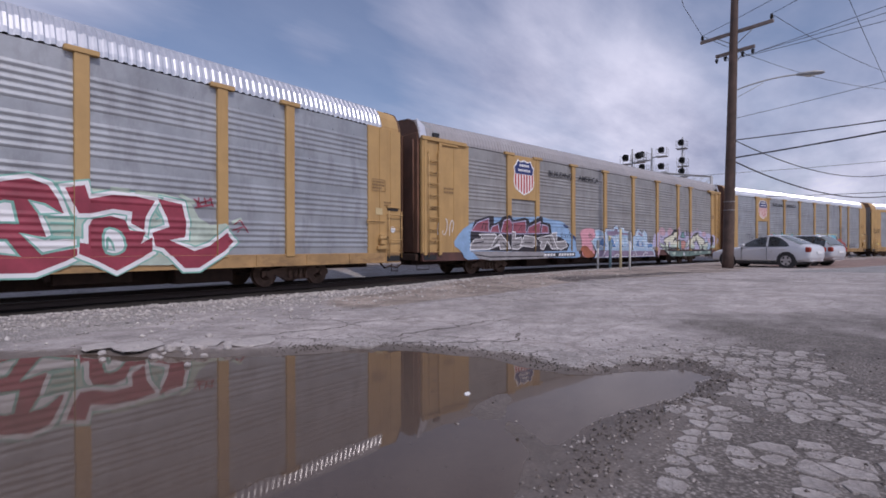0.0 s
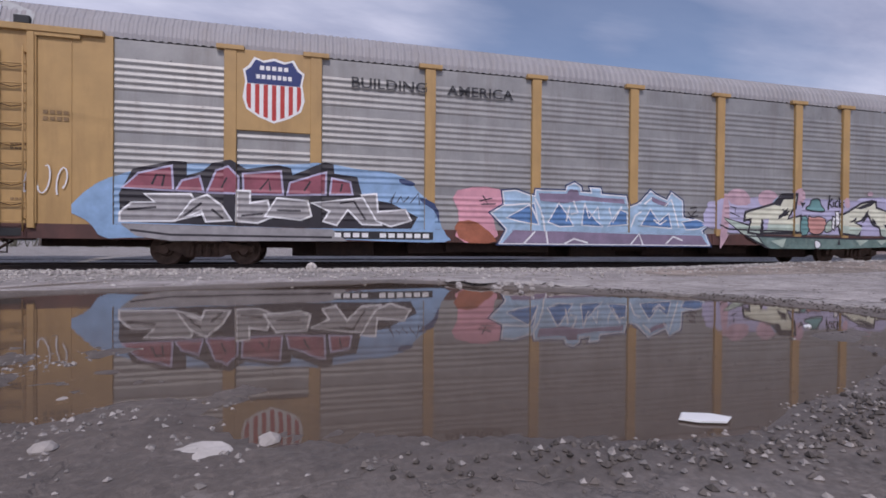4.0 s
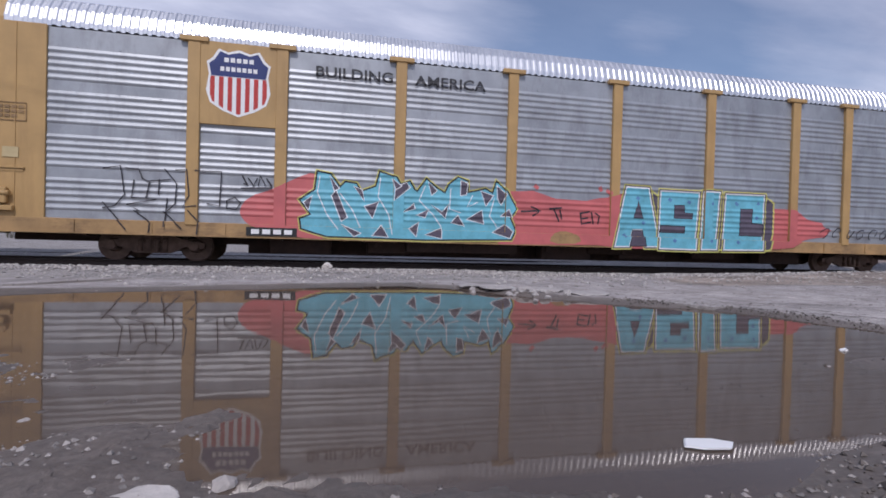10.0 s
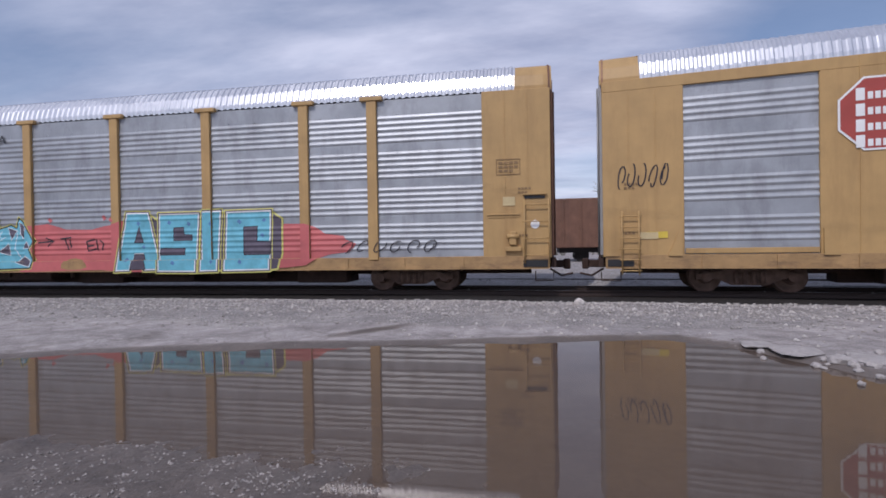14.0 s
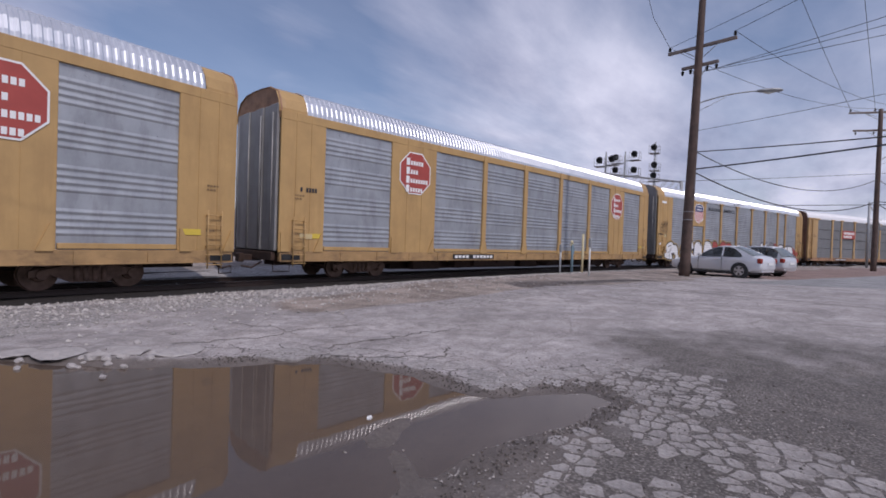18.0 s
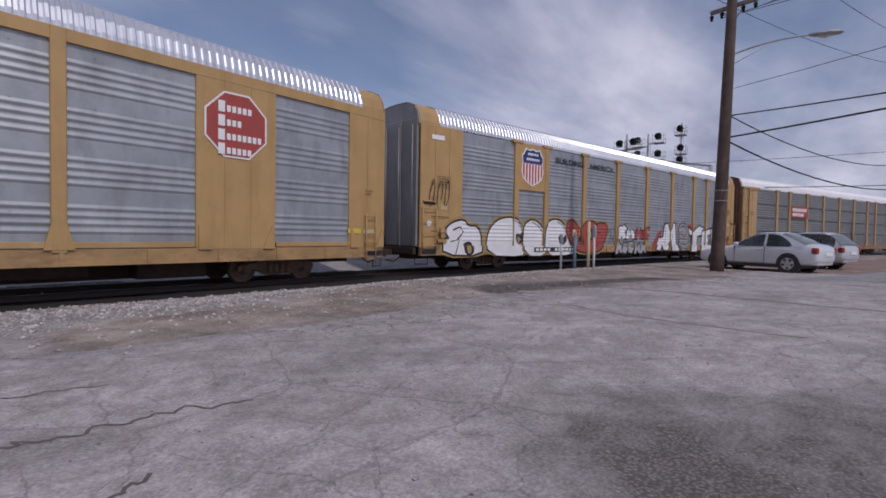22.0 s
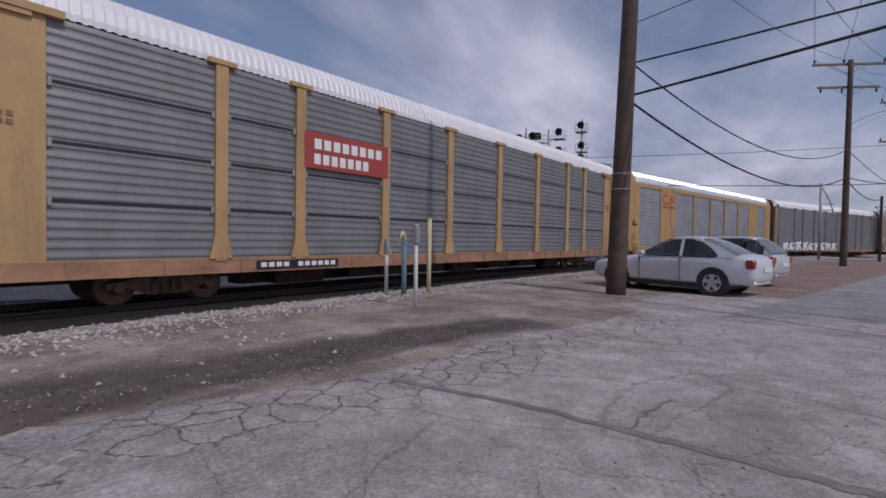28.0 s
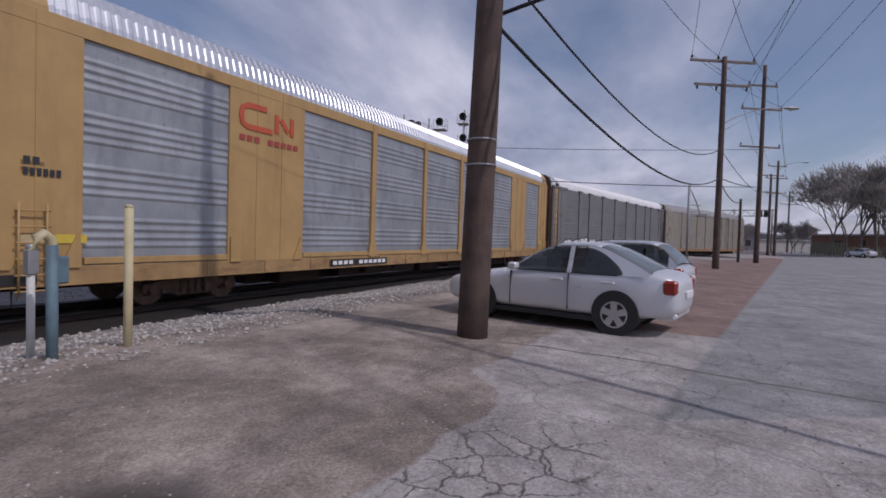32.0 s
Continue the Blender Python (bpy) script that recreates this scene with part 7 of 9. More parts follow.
letter(car_c, ((0.022, G_WHITE), (0.0, G_SHADE)), [(53.91, 2.15), (54.12, 1.99), (53.99, 1.91)])
letter(car_c, ((0.022, G_WHITE), (0.0, G_SHADE)), [(54.21, 1.36), (54.45, 1.56), (54.48, 1.45)])
letter(car_c, ((0.022, G_WHITE), (0.0, G_SHADE)), [(54.55, 1.29), (54.83, 1.43), (54.75, 1.24)])
letter(car_c, ((0.022, G_WHITE), (0.0, G_SHADE)), [(54.82, 2.12), (55.04, 1.93), (54.91, 1.82)])
letter(car_c, ((0.022, G_WHITE), (0.0, G_SHADE)), [(54.89, 1.57), (55.19, 1.38), (55.35, 1.58), (55.27, 1.25)])
letter(car_c, ((0.022, G_WHITE), (0.0, G_SHADE)), [(55.44, 1.13), (55.6, 1.31), (55.77, 1.06)])
letter(car_c, ((0.022, G_WHITE), (0.0, G_SHADE)), [(55.67, 2.2), (55.84, 2.15), (55.81, 1.87), (55.67, 1.84)])
letter(car_c, ((0.022, G_WHITE), (0.0, G_SHADE)), [(55.85, 1.23), (56.23, 1.46), (56.29, 1.13)])
letter(car_c, ((0.022, G_WHITE), (0.0, G_SHADE)), [(56.22, 1.96), (56.53, 1.86), (56.34, 1.6)])
letter(car_c, ((0.022, G_WHITE), (0.0, G_SHADE)), [(56.64, 2.11), (56.89, 1.92), (56.76, 1.64), (56.67, 1.78)])
letter(car_c, ((0.022, G_WHITE), (0.0, G_SHADE)), [(56.76, 1.34), (56.95, 1.51), (57.04, 1.34)])
letter(car_c, ((0.022, G_WHITE), (0.0, G_SHADE)), [(56.54, 0.91), (56.85, 1.11), (57.07, 0.95), (56.99, 0.78)])
letter(car_c, ((0.022, G_WHITE), (0.0, G_SHADE)), [(54.76, 0.8), (55.17, 0.97), (55.17, 0.72)])
letter(car_c, ((0.022, G_WHITE), (0.0, G_SHADE)), [(53.44, 0.74), (53.65, 0.99), (53.81, 0.72)])
letter(car_c, ((0.022, G_WHITE), (0.0, G_SHADE)), [(51.79, 1.5), (51.97, 1.64), (51.89, 1.31)])
letter(car_c, ((0.022, G_WHITE), (0.0, G_SHADE)), [(54.35, 0.93), (54.59, 1.1), (54.52, 0.76)])
strokes(car_c, [[(52.15, 2.13), (52.1, 1.74), (52.32, 1.24), (52.61, 0.86)]], G_WHITE, 0.025)
strokes(car_c, [[(52.63, 1.75), (52.94, 1.35), (53.14, 0.93)]], G_WHITE, 0.025)
strokes(car_c, [[(53.61, 2.18), (53.56, 1.7), (53.83, 1.27), (53.92, 0.78)]], G_WHITE, 0.025)
strokes(car_c, [[(54.74, 2.04), (54.59, 1.66), (54.96, 1.3), (55.17, 1.02)]], G_WHITE, 0.025)
strokes(car_c, [[(55.4, 2), (55.38, 1.47), (55.68, 1.39)]], G_WHITE, 0.025)
strokes(car_c, [[(55.98, 1.85), (55.84, 1.54), (56.12, 1.68)]], G_WHITE, 0.025)
strokes(car_c, [[(56.56, 1.78), (56.45, 1.33), (56.68, 1.03)]], G_WHITE, 0.025)
BLOCK_COATS = ((0.10, G_YELLOW), (0.07, G_SHADE), (0.035, G_WHITE), (0.0, G_CYAN))
letter(car_c, ((0.05, G_YELLOW), (0.0, G_SHADE)), [(61.05, 2.28), (61.37, 2.04), (61.64, 0.69), (61.38, 0.63)])
letter(car_c, ((0.05, G_YELLOW), (0.0, G_SHADE)), [(62.67, 2.24), (62.82, 2.07), (62.86, 0.66), (62.5, 0.62)])
letter(car_c, ((0.05, G_YELLOW), (0.0, G_SHADE)), [(63.35, 2.29), (63.57, 2.12), (63.61, 0.64), (63.21, 0.63)])
letter(car_c, ((0.05, G_YELLOW), (0.0, G_SHADE)), [(64.87, 2.24), (65.21, 2.02), (65.2, 1.08), (65.09, 0.67), (64.79, 0.63)])
letter(car_c, BLOCK_COATS, [(60.05, 0.65), (60.39, 2.27), (61.05, 2.26), (61.43, 0.68), (60.99, 0.67), (60.9, 1.14), (60.59, 1.13), (60.45, 0.66)])
letter(car_c, BLOCK_COATS, [(61.46, 2.21), (62.67, 2.21), (62.56, 0.62), (61.43, 0.63)])
letter(car_c, BLOCK_COATS, [(62.85, 2.25), (63.35, 2.26), (63.24, 0.64), (62.77, 0.63)])
letter(car_c, BLOCK_COATS, [(63.59, 2.22), (64.87, 2.23), (64.82, 0.66), (63.51, 0.64)])
letter(car_c, ((0.025, G_BLACK), (0.0, G_SHADE)), [(60.76, 1.88), (60.89, 1.45), (60.63, 1.45)])
letter(car_c, ((0.025, G_BLACK), (0.0, G_SHADE)), [(61.91, 1.83), (62.2, 1.84), (62.21, 1.63), (62.47, 1.62), (62.46, 1.49), (61.9, 1.49)])
letter(car_c, ((0.025, G_BLACK), (0.0, G_SHADE)), [(61.48, 1.25), (62.23, 1.24), (62.22, 1.08), (61.45, 1.08)])
letter(car_c, ((0.025, G_BLACK), (0.0, G_SHADE)), [(64.09, 1.81), (64.48, 1.82), (64.46, 1.41), (64.86, 1.39), (64.84, 1.06), (64.08, 1.06)])
letter(car_c, ((0.025, G_BLACK), (0.0, G_SHADE)), [(60.5, 0.67), (60.61, 1.08), (60.9, 1.08), (60.98, 0.68)])
strokes(car_c, [[(60.7, 2.02), (60.78, 1.96)]], G_DEEP, 0.09)
strokes(car_c, [[(60.88, 1.34), (60.95, 1.28)]], G_DEEP, 0.09)
strokes(car_c, [[(61.7, 2.02), (61.79, 1.96)]], G_DEEP, 0.09)
strokes(car_c, [[(62.32, 1.97), (62.41, 1.92)]], G_DEEP, 0.09)
strokes(car_c, [[(61.84, 0.87), (61.93, 0.81)]], G_DEEP, 0.09)
strokes(car_c, [[(63.06, 1.96), (63.12, 1.91)]], G_DEEP, 0.09)
strokes(car_c, [[(63.06, 0.89), (63.12, 0.84)]], G_DEEP, 0.09)
strokes(car_c, [[(63.9, 2.01), (63.99, 1.93)]], G_DEEP, 0.09)
strokes(car_c, [[(63.93, 0.88), (64.02, 0.82)]], G_DEEP, 0.09)
strokes(car_c, [[(64.66, 2.03), (64.72, 1.97)]], G_DEEP, 0.09)
strokes(car_c, [[(64.61, 1.62), (64.67, 1.54)]], G_DEEP, 0.09)
strokes(car_c, [[(60.32, 0.99), (60.38, 0.9)]], G_DEEP, 0.09)
strokes(car_c, [[(57.3, 1.49), (57.85, 1.53)]], G_BLACK, 0.045)
strokes(car_c, [[(57.58, 1.63), (57.86, 1.53), (57.63, 1.38)]], G_BLACK, 0.045)
strokes(car_c, [[(58.1, 1.59), (58.47, 1.63)]], G_BLACK, 0.045)
strokes(car_c, [[(58.24, 1.59), (58.39, 1.26)]], G_BLACK, 0.045)
strokes(car_c, [[(58.41, 1.57), (58.47, 1.32)]], G_BLACK, 0.045)
strokes(car_c, [[(58.98, 1.5), (59.28, 1.56)]], G_BLACK, 0.045)
strokes(car_c, [[(59.01, 1.5), (59.05, 1.22), (59.33, 1.28)]], G_BLACK, 0.045)
strokes(car_c, [[(59.04, 1.36), (59.24, 1.39)]], G_BLACK, 0.045)
strokes(car_c, [[(59.33, 1.56), (59.39, 1.22)]], G_BLACK, 0.045)
strokes(car_c, [[(59.44, 1.53), (59.57, 1.45), (59.53, 1.23)]], G_BLACK, 0.045)
strokes(car_c, [[(47.47, 2.06), (47.82, 2.14), (47.91, 1.5), (47.72, 1.24), (47.47, 1.19)]], G_BLACK, 0.028)
strokes(car_c, [[(47.91, 2.09), (48.19, 2.08), (48.27, 1.87), (48.37, 1.82), (48.85, 1.88)]], G_BLACK, 0.028)
strokes(car_c, [[(48.1, 1.84), (48.05, 1.44), (48.57, 1.42), (47.95, 1.28), (48.22, 1.15)]], G_BLACK, 0.028)
strokes(car_c, [[(48.42, 1.82), (48.35, 1.44)]], G_BLACK, 0.028)
strokes(car_c, [[(48.62, 1.88), (48.6, 1.52)]], G_BLACK, 0.028)
strokes(car_c, [[(48.72, 2.12), (48.98, 1.79), (48.95, 1.33), (48.79, 1.16)]], G_BLACK, 0.028)
strokes(car_c, [[(48.79, 1.45), (48.73, 0.79)]], G_BLACK, 0.028)
strokes(car_c, [[(48.95, 2.1), (49.2, 2.13), (49.26, 1.53), (49.11, 1.26), (49.42, 1.31)]], G_BLACK, 0.028)
strokes(car_c, [[(49.36, 2.11), (49.93, 2.12), (49.9, 1.32), (49.62, 1.37)]], G_BLACK, 0.028)
strokes(car_c, [[(50.06, 1.46), (50.23, 1.54), (50.36, 1.41), (50.26, 1.25), (50.05, 1.27), (50.06, 1.46)]], G_BLACK, 0.028)
strokes(car_c, [[(47.47, 1.32), (47.97, 0.71)]], G_BLACK, 0.028)
strokes(car_c, [[(48.1, 1.15), (48.45, 0.89), (48.43, 0.65)]], G_BLACK, 0.028)
strokes(car_c, [[(48.7, 1.16), (49.11, 0.77)]], G_BLACK, 0.028)
strokes(car_c, [[(49.23, 1.2), (49.46, 0.94), (49.43, 0.64)]], G_BLACK, 0.028)
strokes(car_c, [[(50.38, 2.06), (50.51, 1.83), (50.41, 1.87)]], G_BLACK, 0.035)
strokes(car_c, [[(50.51, 2.01), (50.64, 1.83), (50.72, 2.01)]], G_BLACK, 0.035)
strokes(car_c, [[(50.74, 1.84), (50.79, 2.07), (50.9, 1.85)]], G_BLACK, 0.035)
strokes(car_c, [[(50.92, 2.02), (51.05, 1.83)]], G_BLACK, 0.035)
strokes(car_c, [[(50.36, 1.76), (51.06, 1.8)]], G_BLACK, 0.035)
scrawl(car_c, 66.9, 69.6, 1.05, 1.4, G_BLACK, 6, 18, 0.03)
number_plate(car_c, 50.5, 51.65, 4, ())
shield(car_c, 1)
slogan(car_c, 52.0, 53.85, 54.4, 56.25)
bars(car_c, car_c.X(44.85), car_c.X(45.5), 4.62, 0.16, 1, WHITE, "label_plate", y=Y0 - 0.07)
# fourth and fifth
octagon(car_d, 78.6, 80.28)
octagon(car_d, 94.95, 96.6)
number_plate(car_d, 81.6, 84.2)
scrawl(car_d, 74.2, 75.4, 2.5, 3.1, G_BLACK, 5, 71, 0.03)
octagon(car_e, 106.9, 108.6)
octagon(car_e, 123.9, 125.5)
number_plate(car_e, 109.95, 112.6)
for c, u in ((car_d, 74.9), (car_e, 103.25), (car_e, 128.9), (car_h, 192.4)):
    bars(c, c.X(u) - 0.3, c.X(u) + 0.3, 1.3, 0.16, 1, PAPER, "label_plate", y=Y0 - 0.07)
bars(car_e, car_e.X(103.0), car_e.X(103.6), 2.75, 0.13, 6, GREYTXT, "mark", (1,), y=Y0 - 0.07)
# sixth: white bubbles, red round letters, block letters
BUBBLE_COATS = ((0.16, OCHRE), (0.075, G_BLACK), (0.0, G_WHITE))
ROUND_COATS = ((0.14, OCHRE), (0.07, G_BLACK), (0.0, SIGNRED))
letter(car_f, BUBBLE_COATS, [(132.37, 0.64), (132.42, 1.16), (132.74, 1.16), (132.46, 1.48), (132.83, 1.77), (133.44, 1.87), (133.62, 1.63), (134.14, 1.64), (134.34, 1.15), (134.29, 0.57)], 1)
letter(car_f, BUBBLE_COATS, [(134.6, 0.58), (134.7, 1.48), (135.15, 1.88), (135.6, 2.01), (136.1, 2.05), (136.54, 1.83), (136.83, 1.53), (136.81, 0.75), (136.64, 0.48)], 1)
letter(car_f, BUBBLE_COATS, [(136.79, 0.52), (136.78, 1.58), (136.92, 1.85), (137.33, 2), (137.7, 1.9), (138.16, 1.54), (138.29, 1.09), (138.23, 0.5)], 1)
letter(car_f, BUBBLE_COATS, [(138.14, 0.51), (138.16, 1.57), (138.4, 1.93), (138.84, 2.07), (139.31, 1.99), (139.76, 1.65), (140.35, 0.85), (140.06, 0.48)], 1)
letter(car_f, ROUND_COATS, [(139.74, 1.62), (139.81, 1.94), (140.03, 2.08), (140.35, 2.01), (140.79, 1.61), (140.68, 1.23), (140.25, 0.91), (139.9, 1.3)], 1)
letter(car_f, ROUND_COATS, [(140.79, 1.54), (141, 1.92), (141.53, 2.09), (142, 2.02), (142.32, 1.74), (142.2, 2), (143.17, 1.96), (142.95, 1.25), (142.52, 0.75), (141.84, 0.57), (140.77, 0.63), (140.35, 0.79), (140.76, 1.21), (141.11, 0.85)], 1)
letter(car_f, ((0.0, G_BLACK),), [(136.2, 1.26), (136.27, 1.45), (136.55, 1.38), (136.71, 1.49), (136.81, 1.27), (136.73, 1.1), (136.62, 0.98), (136.32, 0.99)], 1)
letter(car_f, ((0.0, OCHRE),), [(136.28, 1.23), (136.41, 1.32), (136.62, 1.23), (136.53, 1.04), (136.37, 1.02)], 1)
letter(car_f, ((0.0, G_BLACK),), [(139.11, 1.29), (139.28, 1.43), (139.53, 1.26), (139.67, 1.44), (139.79, 1.2), (139.65, 0.99), (139.39, 0.95), (139.18, 1.09)], 1)
letter(car_f, ((0.0, OCHRE),), [(139.24, 1.23), (139.36, 1.28), (139.56, 1.19), (139.46, 1), (139.32, 1.01)], 1)
letter(car_f, ((0.0, G_BLACK),), [(141.36, 1.74), (141.76, 1.75), (141.94, 1.18), (141.31, 1.18)], 1)
letter(car_f, ((0.0, OCHRE),), [(141.45, 1.63), (141.67, 1.64), (141.75, 1.27), (141.42, 1.24)], 1)
letter(car_f, ((0.0, G_BLACK),), [(133.35, 1), (133.74, 1.12), (133.92, 0.91), (133.87, 0.58), (133.47, 0.58)], 1)
letter(car_f, ((0.0, OCHRE),), [(133.52, 0.92), (133.75, 0.98), (133.78, 0.66), (133.58, 0.64)], 1)
strokes(car_f, [[(132.84, 1.49), (133.16, 1.62), (133.39, 1.45), (133.06, 1.16)]], G_BLACK, 0.06)
strokes(car_f, [[(132.74, 1.08), (133.17, 1.16), (132.97, 0.63)]], G_BLACK, 0.05)
strokes(car_f, [[(136.1, 1.96), (136.45, 1.82), (136.73, 1.55)]], G_GREY, 0.07)
strokes(car_f, [[(137.33, 1.91), (137.71, 1.77), (137.99, 1.53)]], G_GREY, 0.07)
strokes(car_f, [[(139.04, 1.97), (139.41, 1.85), (139.67, 1.59)]], G_GREY, 0.07)
strokes(car_f, [[(142.1, 1.7), (142.3, 1.49), (142.5, 1.55)]], G_BLACK, 0.05)
strokes(car_f, [[(140.6, 1.08), (140.8, 0.86)]], G_BLACK, 0.05)
strokes(car_f, [[(141.74, 0.84), (142.22, 0.92), (142.33, 1.08)]], G_BLACK, 0.05)
strokes(car_f, [[(139.98, 0.51), (140.16, 0.85), (140.37, 0.76)]], G_BLACK, 0.05)
wild(car_f, 144.0, 145.8, 1.25, 1.9, ((0.07, G_BLACK, 0), (0.0, G_WHITE, 0)), 2, 104)
wild(car_f, 145.8, 147.4, 1.25, 1.9, ((0.07, G_BLACK, 0), (0.0, SIGNRED, 0)), 2, 105)
wild(car_f, 143.8, 146.9, 0.5, 1.1, ((0.07, G_BLACK, 0), (0.0, G_SILVER, 0)), 5, 106)
scrawl(car_f, 143.2, 144.1, 1.0, 1.9, G_BLACK, 3, 107)
MARK_COATS = ((0.09, G_BLACK), (0.0, G_WHITE))
letter(car_f, ((0.0, SIGNRED),), [(147.63, 0.89), (148.42, 1.67), (148.75, 1.81), (148.68, 1.31), (148.19, 0.6)])
letter(car_f, ((0.0, SIGNRED),), [(152.09, 2.16), (152.53, 2.22), (153.01, 1.84), (152.4, 1.63)], 1)
letter(car_f, ((0.0, SIGNRED),), [(156.88, 1.91), (158.41, 1.26), (157.56, 0.87), (157.09, 1.25)])
letter(car_f, MARK_COATS, [(148.11, 0.68), (148.43, 1.31), (148.97, 1.36), (149.16, 2.1), (149.55, 2.15), (149.79, 1.71), (150.13, 2.2), (150.44, 2.17), (150.57, 1.06), (150.91, 0.6), (150.05, 0.61), (149.85, 1.27), (149.58, 0.93), (149.48, 0.64), (148.94, 0.66), (148.73, 1.03), (148.54, 0.65)])
letter(car_f, ((0.05, G_BLACK), (0.0, G_GREY)), [(150.94, 2.1), (151.47, 2.28), (152.09, 2.1), (152.34, 1.63), (152.14, 0.66), (151.17, 0.57), (150.89, 1.41)], 1)
letter(car_f, MARK_COATS, [(152.3, 1.97), (152.86, 1.74), (153.82, 2.12), (154.42, 1.99), (154.54, 1.63), (153.51, 1.49), (153.38, 0.53), (152.59, 0.55), (152.77, 1.52), (152.4, 1.59)])
letter(car_f, MARK_COATS, [(154.05, 0.51), (154.28, 1.78), (155.47, 1.96), (155.56, 1.65), (154.91, 1.51), (155.3, 1.2), (154.82, 1.03), (155.51, 0.91), (155.45, 0.47)])
letter(car_f, MARK_COATS, [(155.73, 0.46), (155.66, 1.97), (156.71, 1.91), (157.04, 1.37), (156.53, 1.09), (157.44, 0.48), (156.56, 0.43), (156.24, 0.91), (156.18, 0.45)])
strokes(car_f, [[(151.13, 1.93), (151.58, 2.1), (152.04, 1.81), (151.72, 1.43), (151.28, 1.57), (151.48, 1.79)]], G_BLACK, 0.05)
strokes(car_f, [[(151.07, 1.33), (152.12, 1.28)]], G_BLACK, 0.05)
strokes(car_f, [[(151.16, 1.05), (151.99, 0.95)]], G_BLACK, 0.05)
strokes(car_f, [[(151.3, 0.77), (151.96, 0.7)]], G_BLACK, 0.05)
strokes(car_f, [[(151.06, 1.69), (151.03, 0.87)]], G_BLACK, 0.05)
strokes(car_f, [[(149.23, 1.97), (149.19, 0.82)]], G_GREY, 0.05)
strokes(car_f, [[(149.93, 1.57), (150.33, 0.71)]], G_GREY, 0.05)
strokes(car_f, [[(153.02, 1.44), (152.92, 0.64)]], G_GREY, 0.05)
strokes(car_f, [[(154.54, 1.63), (154.47, 0.6)]], G_GREY, 0.05)
shield(car_f, 1)
slogan(car_f, 138.85, 140.9, 141.4, 143.5)
number_plate(car_f, 137.4, 140.4, 11, (4,))
scrawl(car_f, 131.7, 132.7, 2.2, 3.3, G_BLACK, 3, 110, 0.03)
bars(car_f, car_f.X(131.7), car_f.X(132.5), 4.62, 0.16, 1, WHITE, "label_plate", y=Y0 - 0.07)
# seventh: red sign with two rows of unread letters
bm = bmesh.new()
box(bm, car_g.X(168.1), car_g.X(171.0), Y0 - 0.1, Y0 - 0.055, 3.14, 4.06, bevel=0.01)
gs = part("red_sign", bm, SIGNRED, car_g.ob, "red sign with white marks")
bars(car_g, car_g.X(168.35), car_g.X(170.75), 3.64, 0.26, 8, WHITE, "sign_mark", (), gs, Y0 - 0.1)
bars(car_g, car_g.X(168.35), car_g.X(170.25), 3.26, 0.26, 7, WHITE, "sign_mark", (), gs, Y0 - 0.1)
number_plate(car_g, 166.85, 169.2)
scrawl(car_g, 187.8, 188.9, 1.2, 1.7, SIGNRED, 3, 120)
# eighth: bent red line mark
hx = car_h.X(196.25)


ORANGE = mat("orange_red_paint", (0.50, 0.09, 0.04), 0.5, vary=0.1)
for pts in ([(0.8, 4.55), (0.25, 4.55), (0.1, 4.47), (0.06, 4.3), (0.1, 4.13), (0.25, 4.05), (0.98, 4.05)], [(1.12, 4.05), (1.12, 4.5)], [(1.25, 4.42), (1.5, 4.13)], [(1.62, 4.05), (1.62, 4.5)]):
    bm = bmesh.new()
    rings = []
    for i, (u, v) in enumerate(pts):
        a, b = pts[max(i - 1, 0)], pts[min(i + 1, len(pts) - 1)]
        ln = math.hypot(b[0] - a[0], b[1] - a[1])
        nx, nz = -(b[1] - a[1]) / ln * 0.065, (b[0] - a[0]) / ln * 0.065
        rings.append([(hx + u - nx, Y0 - 0.07, v - nz), (hx + u + nx, Y0 - 0.07, v + nz), (hx + u + nx, Y0 - 0.077, v + nz), (hx + u - nx, Y0 - 0.077, v - nz)])
    loft(bm, rings)
    bmesh.ops.recalc_face_normals(bm, faces=bm.faces[:])
    part("red_line_mark", bm, ORANGE, car_h.ob, "bent orange-red stroke")
bars(car_h, car_h.X(196.25), car_h.X(198.1), 3.72, 0.13, 9, SIGNRED, "mark", (3,), y=Y0 - 0.07)
number_plate(car_h, 199.4, 202.2)
bars(car_h, car_h.X(192.2), car_h.X(192.75), 2.42, 0.12, 6, GREYTXT, "mark", y=Y0 - 0.07)
bars(car_h, car_h.X(192.2), car_h.X(192.45), 2.6, 0.12, 2, GREYTXT, "mark", y=Y0 - 0.07)
wild(car_i, 223.0, 236.5, 0.75, 1.7, ((0.1, G_BLACK, 0), (0.0, G_WHITE, 0)), 9, 130)
bars(car_i, car_i.X(221.1), car_i.X(222.2), 1.0, 4.0, 1, TAN, "corner_plate", y=Y0 - 0.07)


